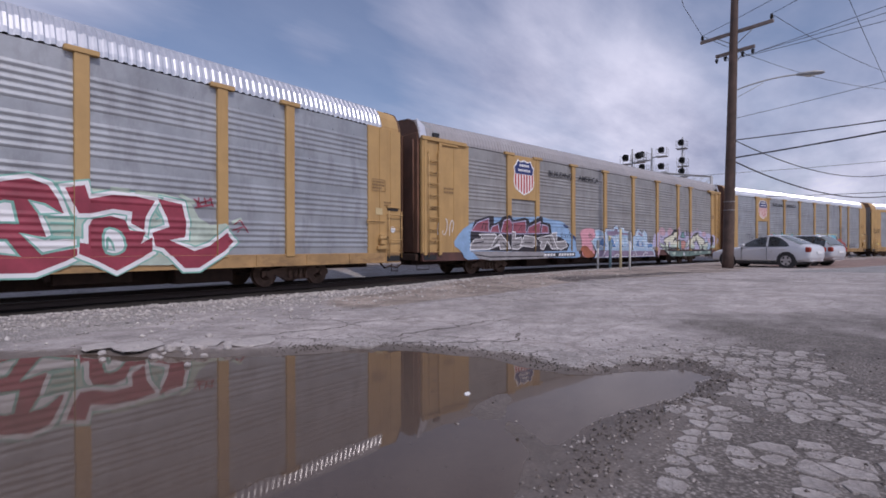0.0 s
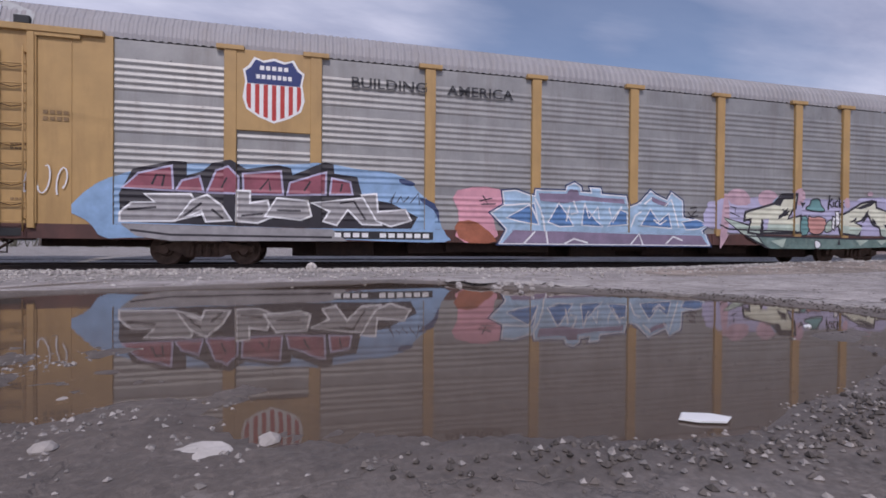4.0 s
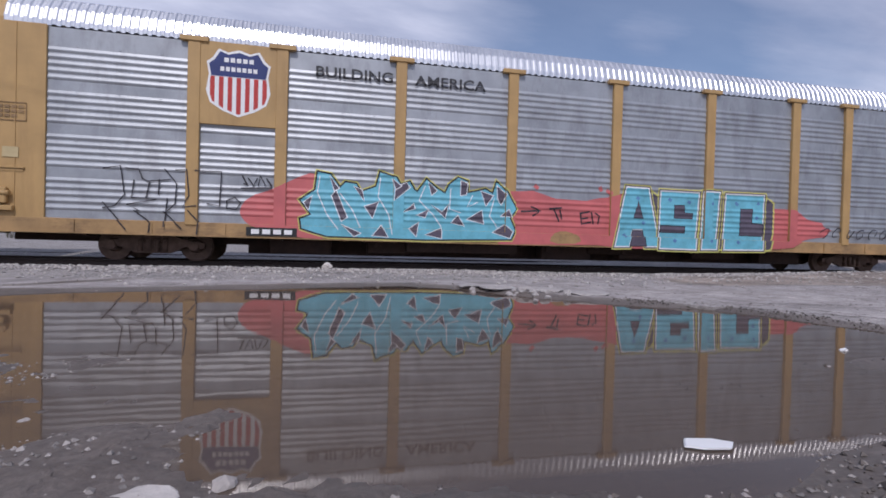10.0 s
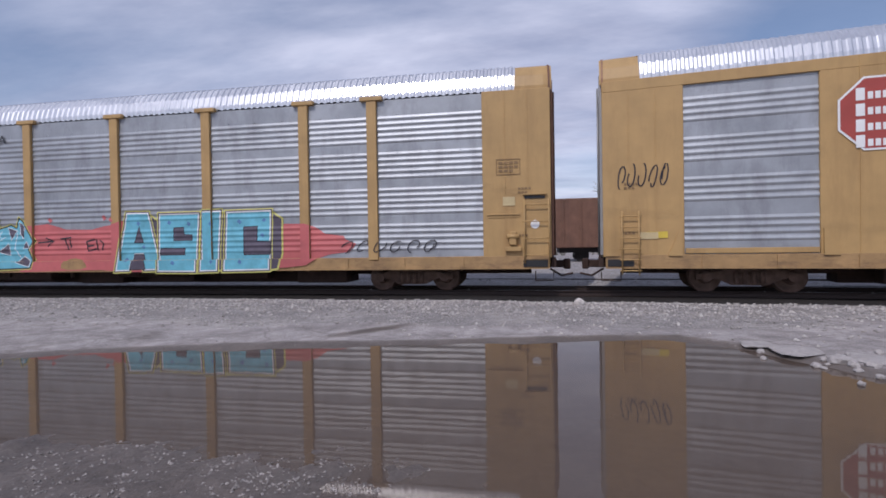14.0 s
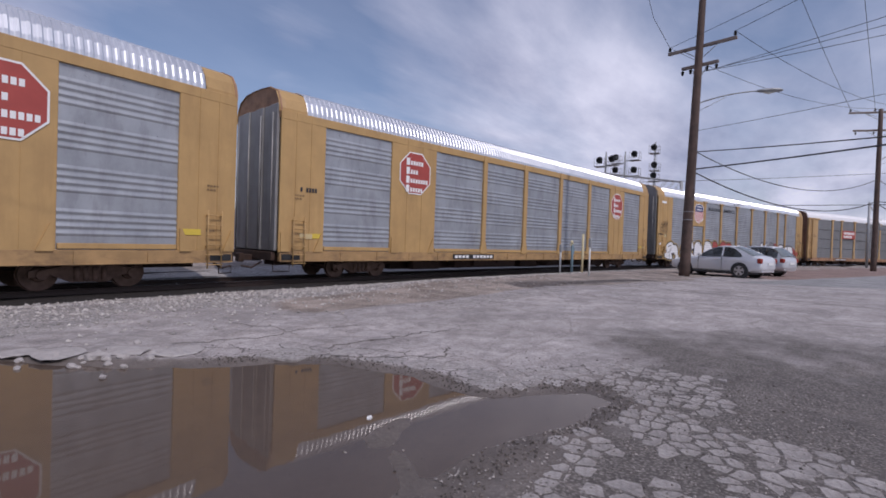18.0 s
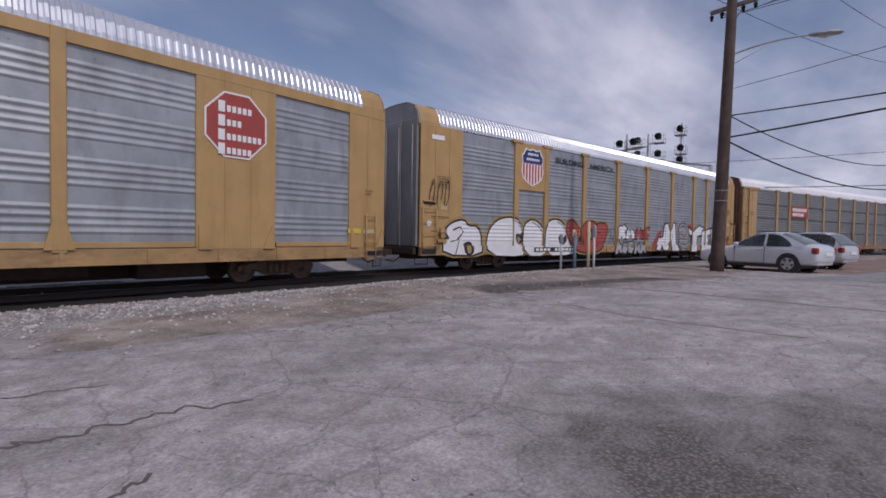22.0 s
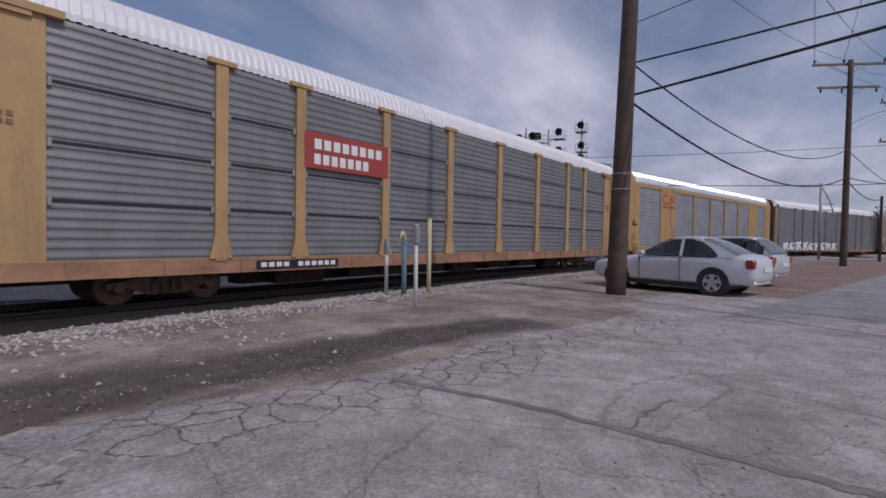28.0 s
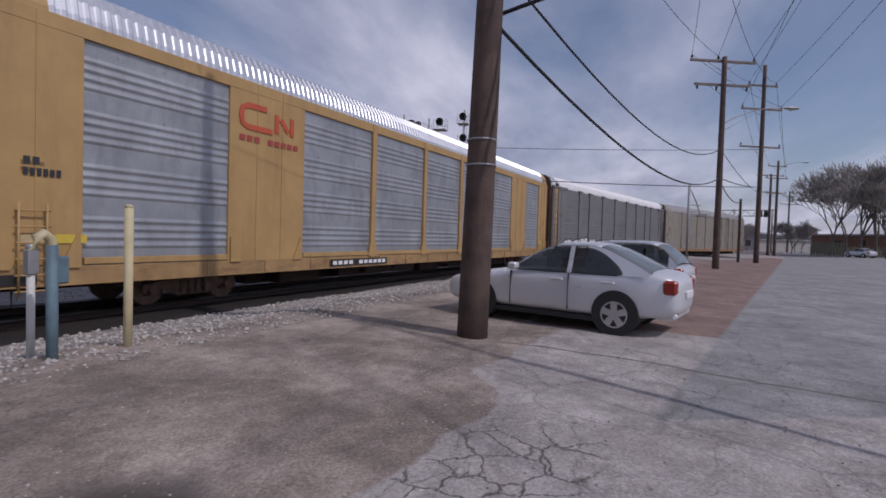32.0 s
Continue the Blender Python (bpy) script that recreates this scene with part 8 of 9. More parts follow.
# ---- poles, cables, signals ----
def utility_pole(x, y, top, arms, base_r=0.19, tip_r=0.12, lean=(0, 0), bands=False, label="tall weathered wooden utility pole with a crossarm"):
    z0 = ground_z(x, y) - 0.3
    ob = thing("utility_pole", label, "utility pole", "poles along the yard", m=pose(x, y, 0))
    bm = bmesh.new()
    n, secs = 14, []
    for i in range(n + 1):
        t = i / n
        z = z0 + (top - z0) * t
        r = base_r + (tip_r - base_r) * t
        secs.append([(lean[0] * t + (r + 0.006 * noise.noise(Vector((k, z * 2, x)))) * math.cos(k * math.pi / 6), lean[1] * t + r * math.sin(k * math.pi / 6), z) for k in range(12)])
    loft(bm, secs)
    for f in bm.faces:
        f.smooth = len(f.verts) == 4
    part("shaft", bm, WOOD_POLE, ob)
    ends = []
    for z, half, turn, pins, drop in arms:
        t = (z - z0) / (top - z0)
        c = Vector((lean[0] * t, lean[1] * t, z))
        d = Vector((math.cos(radians(turn)), math.sin(radians(turn)), 0))
        m = Matrix.Translation(c) @ Matrix.Rotation(radians(turn), 4, "Z")
        bm = bmesh.new()
        box(bm, -half, half, -0.2, -0.085, -0.06, 0.065, m, bevel=0.008)
        part("crossarm", bm, WOOD_GREY, ob)
        bm = bmesh.new()
        for s in (-1, 1):
            tube(bm, m @ Vector((s * half * 0.5, -0.13, -0.05)), m @ Vector((0, -0.13, -0.55)), 0.018, n=5)
        part("brace", bm, STEEL, ob)
        for q in pins:
            bm = bmesh.new()
            s = -1 if drop else 1
            u = m @ Vector((q * half, -0.14, 0.0))
            tube(bm, u, u + Vector((0, 0, s * 0.16)), 0.018, n=6)
            for k in range(3):
                tube(bm, u + Vector((0, 0, s * (0.12 + k * 0.06))), u + Vector((0, 0, s * (0.16 + k * 0.06))), 0.065 - 0.01 * k, n=8)
            part("insulator", bm, DARK, ob)
            ends.append(ob.matrix_basis @ (u + Vector((0, 0, s * 0.28))))
    if bands:
        for z in (2.63, 2.98):
            bm = bmesh.new()
            tube(bm, (lean[0] * 0.2, lean[1] * 0.2, z), (lean[0] * 0.2, lean[1] * 0.2, z + 0.025), base_r * 0.955, n=16)
            part("metal_band", bm, STEEL, ob, "pale metal band")
    return ob, ends


P1 = (23.85, -11.95)
pole1, ends1 = utility_pole(*P1, 13.2, ((10.05, 1.4, 74, (-0.95, 0.95), False), (9.25, 0.75, 74, (-0.9, -0.4, 0.5, 0.95), True)), 0.226, 0.125, (-0.05, -0.30), True, "dark wooden utility pole with crossarm and street light")
P2 = (47.4, -21.45)
pole2, ends2 = utility_pole(*P2, 11.95, ((11.75, 1.9, 108, (-0.95, 0.15, 0.95), False), (10.45, 1.6, 108, (-0.9, 0.2, 0.9), True)), 0.19, 0.13)
P3 = (60.0, -27.7)
pole3, ends3 = utility_pole(*P3, 15.4, ((13.9, 1.25, 110, (-0.9, 0.9), False), (12.1, 1.7, 110, (-0.95, 0.95), False), (9.2, 1.7, 110, (-0.95, 0.0, 0.95), False)), 0.2, 0.13)
pole4, ends4 = utility_pole(92.0, -40.6, 12.9, ((12.2, 1.4, 112, (-0.9, 0.9), False), (10.6, 1.6, 112, (-0.9, 0.9), False), (8.6, 1.5, 112, (-0.9, 0.9), False)), 0.2, 0.13)
pole5, ends5 = utility_pole(133.5, -58.1, 12.9, ((11.9, 1.6, 112, (-0.9, 0.9), False), (10.2, 2.0, 112, (-0.9, 0.9), False)), 0.2, 0.13)
pole6, ends6 = utility_pole(60.5, -26.6, 5.2, (), 0.11, 0.09, label="short wooden stub pole beside the lot")
pole7, ends7 = utility_pole(97.0, -41.6, 11.8, ((11.6, 2.2, 112, (-0.9, 0.9), False), (9.2, 1.5, 112, (-0.9, 0.9), False)), 0.2, 0.14)


def street_light(px, py, z, dx, dy, dz, label):
    """A cobra-head lamp on a bowed arm, bolted to a pole."""
    ob = thing("street_light", label, "street light", m=pose(px, py, 0))
    bm = bmesh.new()
    pts = []
    for i in range(11):
        t = i / 10
        pts.append((dx * t, dy * t, z + dz * math.sin(t * math.pi / 2) ** 0.8))
    path_tube(bm, pts, 0.03, 8)
    tube(bm, (0, 0, z - 0.35), (dx * 0.5, dy * 0.5, z + dz * 0.62), 0.012, n=5)
    part("arm", bm, STEEL, ob)
    d = Vector((dx, dy, 0)).normalized()
    m = Matrix.Translation((dx, dy, z + dz)) @ Vector((1, 0, 0)).rotation_difference(d).to_matrix().to_4x4()
    bm = bmesh.new()
    loft(bm, [[m @ Vector((u, w * math.cos(k * math.pi / 4), h * math.sin(k * math.pi / 4))) for k in range(8)] for u, w, h in ((-0.1, 0.05, 0.05), (0.1, 0.13, 0.08), (0.45, 0.17, 0.1), (0.75, 0.12, 0.07), (0.85, 0.04, 0.03))])
    part("lamp_head", bm, STEEL, ob)
    bm = bmesh.new()
    loft(bm, [[m @ Vector((u, w * math.cos(k * math.pi / 4), -0.06 - h * (1 + math.sin(k * math.pi / 4)) * 0.5)) for k in range(8)] for u, w, h in ((0.12, 0.05, 0.02), (0.35, 0.12, 0.08), (0.6, 0.05, 0.02))])
    part("lens", bm, mat("lamp_lens_plastic", (0.55, 0.55, 0.5), 0.2), ob)


street_light(P1[0] + 0.2, P1[1], 7.55, 0.75, -2.45, 0.55, "grey cobra-head street light on the near utility pole")
street_light(P2[0], P2[1], 8.2, 1.4, -3.6, 1.2, "grey cobra-head street light on the second pole")
street_light(92.0, -40.6, 12.0, 0.8, -3.2, 0.8, "grey cobra-head street light far down the lot")


def cable(name, p, q, sag, r, label, n=18, group="overhead cables"):
    bm = bmesh.new()
    p, q = Vector(p), Vector(q)
    path_tube(bm, [p.lerp(q, i / n) - Vector((0, 0, sag * 4 * (i / n) * (1 - i / n))) for i in range(n + 1)], r, 5)
    return tagged(part(name, bm, CABLE), label, "cable", group)


# bundles from the near pole: to the second pole, and back over the yard
a1 = Vector((P1[0] + 0.3, P1[1] - 0.15, 0))
cable("overhead_cable", a1 + Vector((0, 0, 5.65)), (P2[0], P2[1], 6.9), 1.25, 0.022, "black cable hung in a long sag between poles")
cable("overhead_cable", a1 + Vector((0, 0, 4.75)), (P2[0], P2[1], 5.3), 1.15, 0.03, "thick black cable hung in a long sag between poles")
cable("overhead_cable", a1 + Vector((0, 0, 5.6)), (2.1, -45.5, 5.7), 1.0, 0.022, "black cable running off over the lot")
cable("overhead_cable", a1 + Vector((0, 0, 4.85)), (2.1, -45.5, 7.2), 0.8, 0.03, "thick bundled black cable running off over the lot")
cable("overhead_cable", a1 + Vector((0, 0, 6.5)), (0.0, -46, 8.0), 0.8, 0.010, "thin wire running off over the lot")
cable("overhead_cable", (P2[0], P2[1], 5.3), (P3[0], P3[1], 6.1), 0.15, 0.03, "black cable hung between the farther poles")
cable("overhead_cable", (P2[0], P2[1], 6.9), (P3[0], P3[1], 5.6), 0.3, 0.02, "black cable hung between the farther poles")
cable("overhead_cable", (P2[0], P2[1], 5.2), (60.5, -26.6, 5.0), 0.5, 0.03, "black cable sagging to the stub pole")
cable("overhead_cable", (P3[0], P3[1], 6.1), (20, 30, 6.6), 1.2, 0.03, "black cable crossing over the train")
cable("overhead_cable", (P3[0], P3[1], 9.0), (22, 42, 7.0), 1.2, 0.02, "thin cable crossing over the train")
for i, e in enumerate(ends2[:3]):
    cable("overhead_wire", e, e + Vector((-70, 9 + 2 * i, 3.0)), 1.2, 0.012, "thin wire strung back over the yard", group="overhead wires")
    if i < len(ends3):
        cable("overhead_wire", e, ends3[i], 0.3, 0.012, "thin wire strung between poles", group="overhead wires")
for i, e in enumerate(ends3[:4]):
    cable("overhead_wire", e, e + Vector((-75, 12 + 1.5 * i, 1.0)), 1.5, 0.012, "thin wire strung back over the yard", group="overhead wires")
    cable("overhead_wire", e, ends4[i], 0.8, 0.014, "thin wire strung between poles", group="overhead wires")
for i, e in enumerate(ends1[:2]):
    cable("overhead_wire", e, e + Vector((-22 + 4 * i, -26, 3.2)), 0.6, 0.011, "thin wire strung from the crossarm over the lot", group="overhead wires")
    cable("overhead_wire", e, ends2[i], 0.7, 0.011, "thin wire strung between poles", group="overhead wires")
for i, e in enumerate(ends1[2:5]):
    cable("overhead_wire", e, e + Vector((-14 + 5 * i, -28, 2.2)), 0.5, 0.011, "thin wire strung from the crossarm over the lot", group="overhead wires")
bm = bmesh.new()
p = ends1[1]
path_tube(bm, [p, p + Vector((-0.25, 0.7, 1.4)), p + Vector((-0.4, 1.2, 3.4))], 0.012, 5)
tagged(part("guy_wire", bm, CABLE), "thin guy wire at the end of the crossarm", "wire")


def signal_mast(x, y, top, heads, label):
    """A railway signal mast: post, ladder, railed platforms and black lamp heads with hoods."""
    ob = thing("railway_signal", label, "railway signal", "signals on the gantry", m=pose(x, y, 0))
    bm = bmesh.new()
    tube(bm, (0, 0, -0.3), (0, 0, top), 0.09, n=8)
    part("post", bm, STEEL, ob)
    bm = bmesh.new()
    for s in (-0.2, 0.2):
        tube(bm, (0.25, s, 0), (0.25, s, top - 0.5), 0.02, n=5)
    z = 0.3
    while z < top - 0.5:
        tube(bm, (0.25, -0.2, z), (0.25, 0.2, z), 0.012, n=4)
        z += 0.35
    part("ladder", bm, STEEL, ob)
    for z, dy in heads:
        bm = bmesh.new()
        tube(bm, (-0.3, dy, z), (-0.24, dy, z), 0.40, n=10)
        box(bm, -0.24, 0.10, dy - 0.30, dy + 0.30, z - 0.36, z + 0.36, bevel=0.06)
        for k in range(3):
            w = Vector((0, 0.17 * math.sin(k * 2.09), 0.17 * math.cos(k * 2.09)))
            tube(bm, Vector((-0.62, dy, z)) + w, Vector((-0.3, dy, z)) + w, 0.12, n=8, caps=False)
        part("signal_head", bm, BLACK, ob, "round black signal head with hoods")
        bm = bmesh.new()
        zz = z - 0.75
        box(bm, -0.3, 0.9, dy - 0.6, dy + 0.6, zz - 0.03, zz + 0.03)
        for u, v in ((-0.3, -0.6), (-0.3, 0.6), (0.9, -0.6), (0.9, 0.6)):
            tube(bm, (u, dy + v, zz), (u, dy + v, zz + 1.0), 0.022, n=5)
        for h in (0.5, 1.0):
            path_tube(bm, [(-0.3, dy - 0.6, zz + h), (0.9, dy - 0.6, zz + h), (0.9, dy + 0.6, zz + h), (-0.3, dy + 0.6, zz + h)], 0.02, 5)
        box(bm, -0.06, 0.06, min(0, dy), max(0, dy), zz - 0.1, zz)
        part("platform", bm, STEEL, ob)


signal_mast(61.9, 1.9, 12.9, ((12.0, -0.75), (11.9, 0.75)), "railway signal mast with two black heads and railed platforms")
signal_mast(66.4, 0.7, 13.6, ((13.2, -1.15), (12.9, 1.15), (11.2, -1.15), (11.3, 1.15)), "railway signal mast with four black heads and railed platforms")
signal_mast(70.2, -2.2, 15.3, ((14.6, 0.15), (12.3, 0.05), (10.9, 0.1)), "tall railway signal mast with black heads one above another")
bm = bmesh.new()
for z in (9.0, 10.2):
    for s in (-0.5, 0.5):
        path_tube(bm, [(59 + s, 3.4, z), (72.5 + s, -5.2, z)], 0.07, 6)
for i in range(12):
    u, v = i / 12, (i + 1) / 12
    for s in (-0.5, 0.5):
        a, b = Vector((59 + s, 3.4, 0)).lerp(Vector((72.5 + s, -5.2, 0)), u), Vector((59 + s, 3.4, 0)).lerp(Vector((72.5 + s, -5.2, 0)), v)
        tube(bm, a + Vector((0, 0, 9.0)), b + Vector((0, 0, 10.2)), 0.03, n=4)
for x, y in ((59, 3.4), (72.5, -5.2)):
    for s in (-0.5, 0.5):
        tube(bm, (x + s, y, -0.2), (x + s, y, 10.3), 0.12, n=8)
tagged(part("signal_gantry", bm, STEEL), "grey lattice gantry that carries the signals over the tracks", "signal gantry")
# bracket post and far crossing gear
bm = bmesh.new()
tube(bm, (0, 0, -0.2), (0, 0, 6.0), 0.1, n=8)
path_tube(bm, [(0, 0, 5.8), (0.15, -0.6, 4.6), (0.2, -0.9, 3.6)], 0.05)
for z in (3.5, 3.9, 4.4):
    path_tube(bm, [(0, 0, z), (0.2, -0.9, z)], 0.035)
box(bm, -0.12, 0.12, -1.35, -0.75, 3.45, 3.75, bevel=0.03)
ob = part("bracket_post", bm, STEEL)
ob.matrix_basis = pose(59.8, -22.7, ground_z(59.8, -22.7))
tagged(ob, "grey steel post with a triangular bracket beside the track", "post")
for x, y, h in ((57.5, -11.0, 9.4), (88, -17, 7.0)):
    bm = bmesh.new()
    tube(bm, (0, 0, -0.2), (0, 0, h), 0.1, 0.07, n=8)
    tube(bm, (0, 0, h), (0, 0, h + 1.4), 0.02, n=5)
    ob = part("mast", bm, STEEL)
    ob.matrix_basis = pose(x, y + 20, -0.1)
    tagged(ob, "thin grey mast beyond the train", "mast")


# ---- marker posts beside the track ----
def marker(x, y, h, r, m, head, label):
    z = ground_z(x, y)
    ob = thing("marker_post", label, "marker post", "marker posts beside the track", m=pose(x, y, z, 0, hash2(x, y) * 2.5, 0))
    bm = bmesh.new()
    if head == "tee":
        for s in (-1, 1):
            box(bm, -0.012 + s * 0.02, 0.012 + s * 0.02, -0.035, 0.035, -0.3, h)
        box(bm, -0.03, 0.03, -0.008, 0.008, -0.3, h)
    else:
        tube(bm, (0, 0, -0.3), (0, 0, h), r, n=12)
    part("post", bm, m, ob)
    if head == "hook":
        bm = bmesh.new()
        path_tube(bm, [(0, 0, h - 0.02), (-0.02, 0.0, h + 0.07), (-0.09, 0, h + 0.12), (-0.16, 0, h + 0.08), (-0.18, 0, h - 0.05)], 0.05, 10)
        part("vent_hood", bm, CREAMPOST, ob, "cream hooked vent hood")
        bm = bmesh.new()
        box(bm, 0.0, 0.16, -0.05, 0.06, h - 0.42, h - 0.12, bevel=0.02)
        part("meter_box", bm, BLUEPOST, ob)
    elif head == "box":
        bm = bmesh.new()
        box(bm, -0.06, 0.06, -0.06, 0.05, h - 0.32, h - 0.02, bevel=0.02)
        tube(bm, (0.0, 0, h - 0.04), (0.0, 0, h + 0.03), 0.05, n=10)
        part("test_box", bm, STEEL, ob)
    elif head == "cap":
        bm = bmesh.new()
        tube(bm, (0, 0, h), (0, 0, h + 0.03), r * 1.1, r * 0.6, n=12)
        part("cap", bm, m, ob)


marker(21.24, -7.35, 1.25, 0.04, WHITEPOST, "box", "scuffed white post with a grey test box")
marker(21.02, -7.94, 1.22, 0.055, BLUEPOST, "hook", "faded blue pipe post with a cream hooked hood")
marker(21.75, -8.16, 1.66, 0.05, CREAMPOST, "cap", "cream-yellow round marker post in the dirt")
marker(19.3, -9.2, 1.42, 0.035, WHITEPOST, "box", "slim white post with a grey test box")


# ---- parked cars ----
def road_car(x, y, heading, paint, label, estate=False):
    """A parked car, origin on the ground under its middle; nose along +x of its own space."""
    ob = thing("parked_car", label, "car", "parked cars", m=pose(x, y, ground_z(x, y) + 0.005, 0, 0, heading) @ Matrix.Scale(0.94, 4))
    L, W = 4.36, 0.865
    # lower body: stations along the length: x, half width, sill, belt, crown of the bonnet or boot
    st = [(2.16, 0.52, 0.34, 0.55, 0.60), (2.08, 0.70, 0.25, 0.62, 0.68), (1.85, 0.80, 0.2, 0.68, 0.76), (1.35, 0.855, 0.2, 0.74, 0.86), (0.75, W, 0.2, 0.84, 0.95), (0.0, W, 0.2, 0.89, 0.96),
          (-0.8, W, 0.2, 0.92, 0.98), (-1.3, 0.855, 0.2, 0.94, 1.02), (-1.75, 0.83, 0.24, 0.93, 1.04 if not estate else 1.0), (-2.05, 0.76, 0.30, 0.86, 1.0), (-2.17, 0.66, 0.36, 0.72, 0.86)]
    bm = bmesh.new()
    secs = []
    for u, w, s, b, c in st:
        pts = [(w * 0.86, s), (w * 0.985, s + 0.12), (w, (s + b) / 2 + 0.02), (w * 0.965, b), (w * 0.88, (b + c) / 2 + 0.03), (w * 0.45, c + 0.0)]
        secs.append([(u, -q, z) for q, z in pts] + [(u, q, z) for q, z in pts[::-1]])
    loft(bm, secs)
    bmesh.ops.recalc_face_normals(bm, faces=bm.faces[:])
    for f in bm.faces:
        f.smooth = True
    body = part("body", bm, paint, ob)
    body.modifiers.new("round", "SUBSURF").levels = 2
    body.modifiers["round"].render_levels = 2
    # roof and pillars over the glass
    if estate:
        roof = [(0.62, 0.95), (-0.1, 1.40), (-0.75, 1.47), (-1.55, 1.42), (-2.02, 1.0)]
    else:
        roof = [(0.74, 0.95), (0.02, 1.35), (-0.55, 1.42), (-1.05, 1.36), (-1.76, 1.02)]
    bm = bmesh.new()
    n = 16
    secs = []
    for i in range(n + 1):
        t = i / n * (len(roof) - 1)
        k = min(int(t), len(roof) - 2)
        f = t - k
        q0, q1, q2, q3 = roof[max(k - 1, 0)], roof[k], roof[k + 1], roof[min(k + 2, len(roof) - 1)]
        pt = [0.5 * (2 * q1[j] + (q2[j] - q0[j]) * f + (2 * q0[j] - 5 * q1[j] + 4 * q2[j] - q3[j]) * f * f + (3 * q1[j] - q0[j] - 3 * q2[j] + q3[j]) * f ** 3) for j in (0, 1)]
        w = 0.78 - (pt[1] - 0.95) * 0.42
        secs.append([(pt[0], -w, pt[1] - 0.035), (pt[0], -w + 0.05, pt[1]), (pt[0], -w * 0.5, pt[1] + 0.02), (pt[0], 0, pt[1] + 0.026), (pt[0], w * 0.5, pt[1] + 0.02), (pt[0], w - 0.05, pt[1]), (pt[0], w, pt[1] - 0.035)])
    a = 0
    roof_lo, roof_hi = (5, 12) if not estate else (5, 13)
    rings = loft(bm, secs[roof_lo:roof_hi], closed=False)
    for f in bm.faces:
        f.smooth = True
    ob_roof = part("roof", bm, paint, ob)
    ob_roof.modifiers.new("thick", "SOLIDIFY").thickness = 0.03
    for lo, hi, name in ((0, roof_lo, "windscreen"), (roof_hi - 1, n, "rear_window")):
        bm = bmesh.new()
        loft(bm, [[(u, v * 0.96, z - 0.01) for u, v, z in s] for s in secs[lo:hi + 1]], closed=False)
        for f in bm.faces:
            f.smooth = True
        part(name, bm, GLASS if name == "windscreen" else REARGLASS, ob)
    # side glass and pillars
    for sd in (-1, 1):
        top = [(s[0][0], s[0][2]) for s in secs]
        side = lambda u, z: sd * (0.80 - (z - 0.95) * 0.40)
        cuts = [(0.52, -0.42), (-0.50, -1.335)] if not estate else [(0.45, -0.42), (-0.50, -1.25), (-1.33, -1.85)]
        for u1, u0 in cuts:
            bm = bmesh.new()
            us = [u1 + (u0 - u1) * i / 16 for i in range(17)]

            def top_z(u):
                for (a1, z1), (a2, z2) in zip(top, top[1:]):
                    if a2 <= u <= a1:
                        return z1 + (z2 - z1) * (a1 - u) / (a1 - a2)
                return 1.0
            lo = [bm.verts.new((u, side(u, 0.94) + sd * 0.012, 0.935)) for u in us]
            arch = lambda u: 0.945 + (max(top_z(u) - 0.035, 0.945) - 0.945) * (math.sqrt(max(1 - ((-u - 0.72) / 0.62) ** 2, 0.0)) if u < -0.72 and not estate else 1.0)
            hi = [bm.verts.new((u, side(u, arch(u)) + sd * 0.012, arch(u))) for u in us]
            for i in range(16):
                bm.faces.new((lo[i], lo[i + 1], hi[i + 1], hi[i]) if sd > 0 else (lo[i + 1], lo[i], hi[i], hi[i + 1]))
            part("side_window", bm, GLASS, ob)
        for u0, u1 in ((0.74, 0.52), (-0.42, -0.50), (-0.72, -1.74) if not estate else (-1.83, -2.02)):
            bm = bmesh.new()
            us = [u0 + (u1 - u0) * i / 12 for i in range(13)]
            off = 0.002 if u1 < -1.5 and not estate else 0.016
            lo = [bm.verts.new((u, side(u, 0.93) + sd * off, 0.925)) for u in us]
            hi = [bm.verts.new((u, side(u, max(top_z(u) - 0.01, 0.95)) + sd * off, max(top_z(u), 0.94))) for u in us]
            for i in range(12):
                bm.faces.new((lo[i], lo[i + 1], hi[i + 1], hi[i]))
            part("pillar", bm, paint, ob)
        bm = bmesh.new()
        box(bm, -1.26 if not estate else -1.84, 0.5, min(sd * 0.806, sd * 0.82), max(sd * 0.806, sd * 0.82), 0.918, 0.936)
        part("window_trim", bm, TRIM, ob)
        for u in (-0.25, -1.12):
            bm = bmesh.new()
            box(bm, u - 0.11, u + 0.11, min(sd * 0.85, sd * 0.895), max(sd * 0.85, sd * 0.895), 0.79, 0.825, bevel=0.01)
            part("door_handle", bm, paint, ob)
        for u in (0.62, -0.46):
            bm = bmesh.new()
            box(bm, u - 0.003, u + 0.003, min(sd * 0.80, sd * 0.868), max(sd * 0.80, sd * 0.872), 0.32, 0.9)
            part("door_gap", bm, TRIM, ob, "dark gap at the door's edge")
        bm = bmesh.new()
        box(bm, 0.45, 0.62, min(sd * 0.84, sd * 1.0), max(sd * 0.84, sd * 1.0), 0.93, 1.05, bevel=0.03)
        part("door_mirror", bm, paint, ob)
        bm = bmesh.new()
        box(bm, -2.13, -1.93, min(sd * 0.63, sd * 0.80), max(sd * 0.63, sd * 0.80), 0.68, 0.90, bevel=0.035)
        part("tail_lamp", bm, TAILRED, ob, "red tail lamp")
        bm = bmesh.new()
        box(bm, -1.2, 1.2, min(sd * 0.8, sd * 0.845), max(sd * 0.8, sd * 0.845), 0.16, 0.24, bevel=0.01)
        part("sill_trim", bm, TRIM, ob)
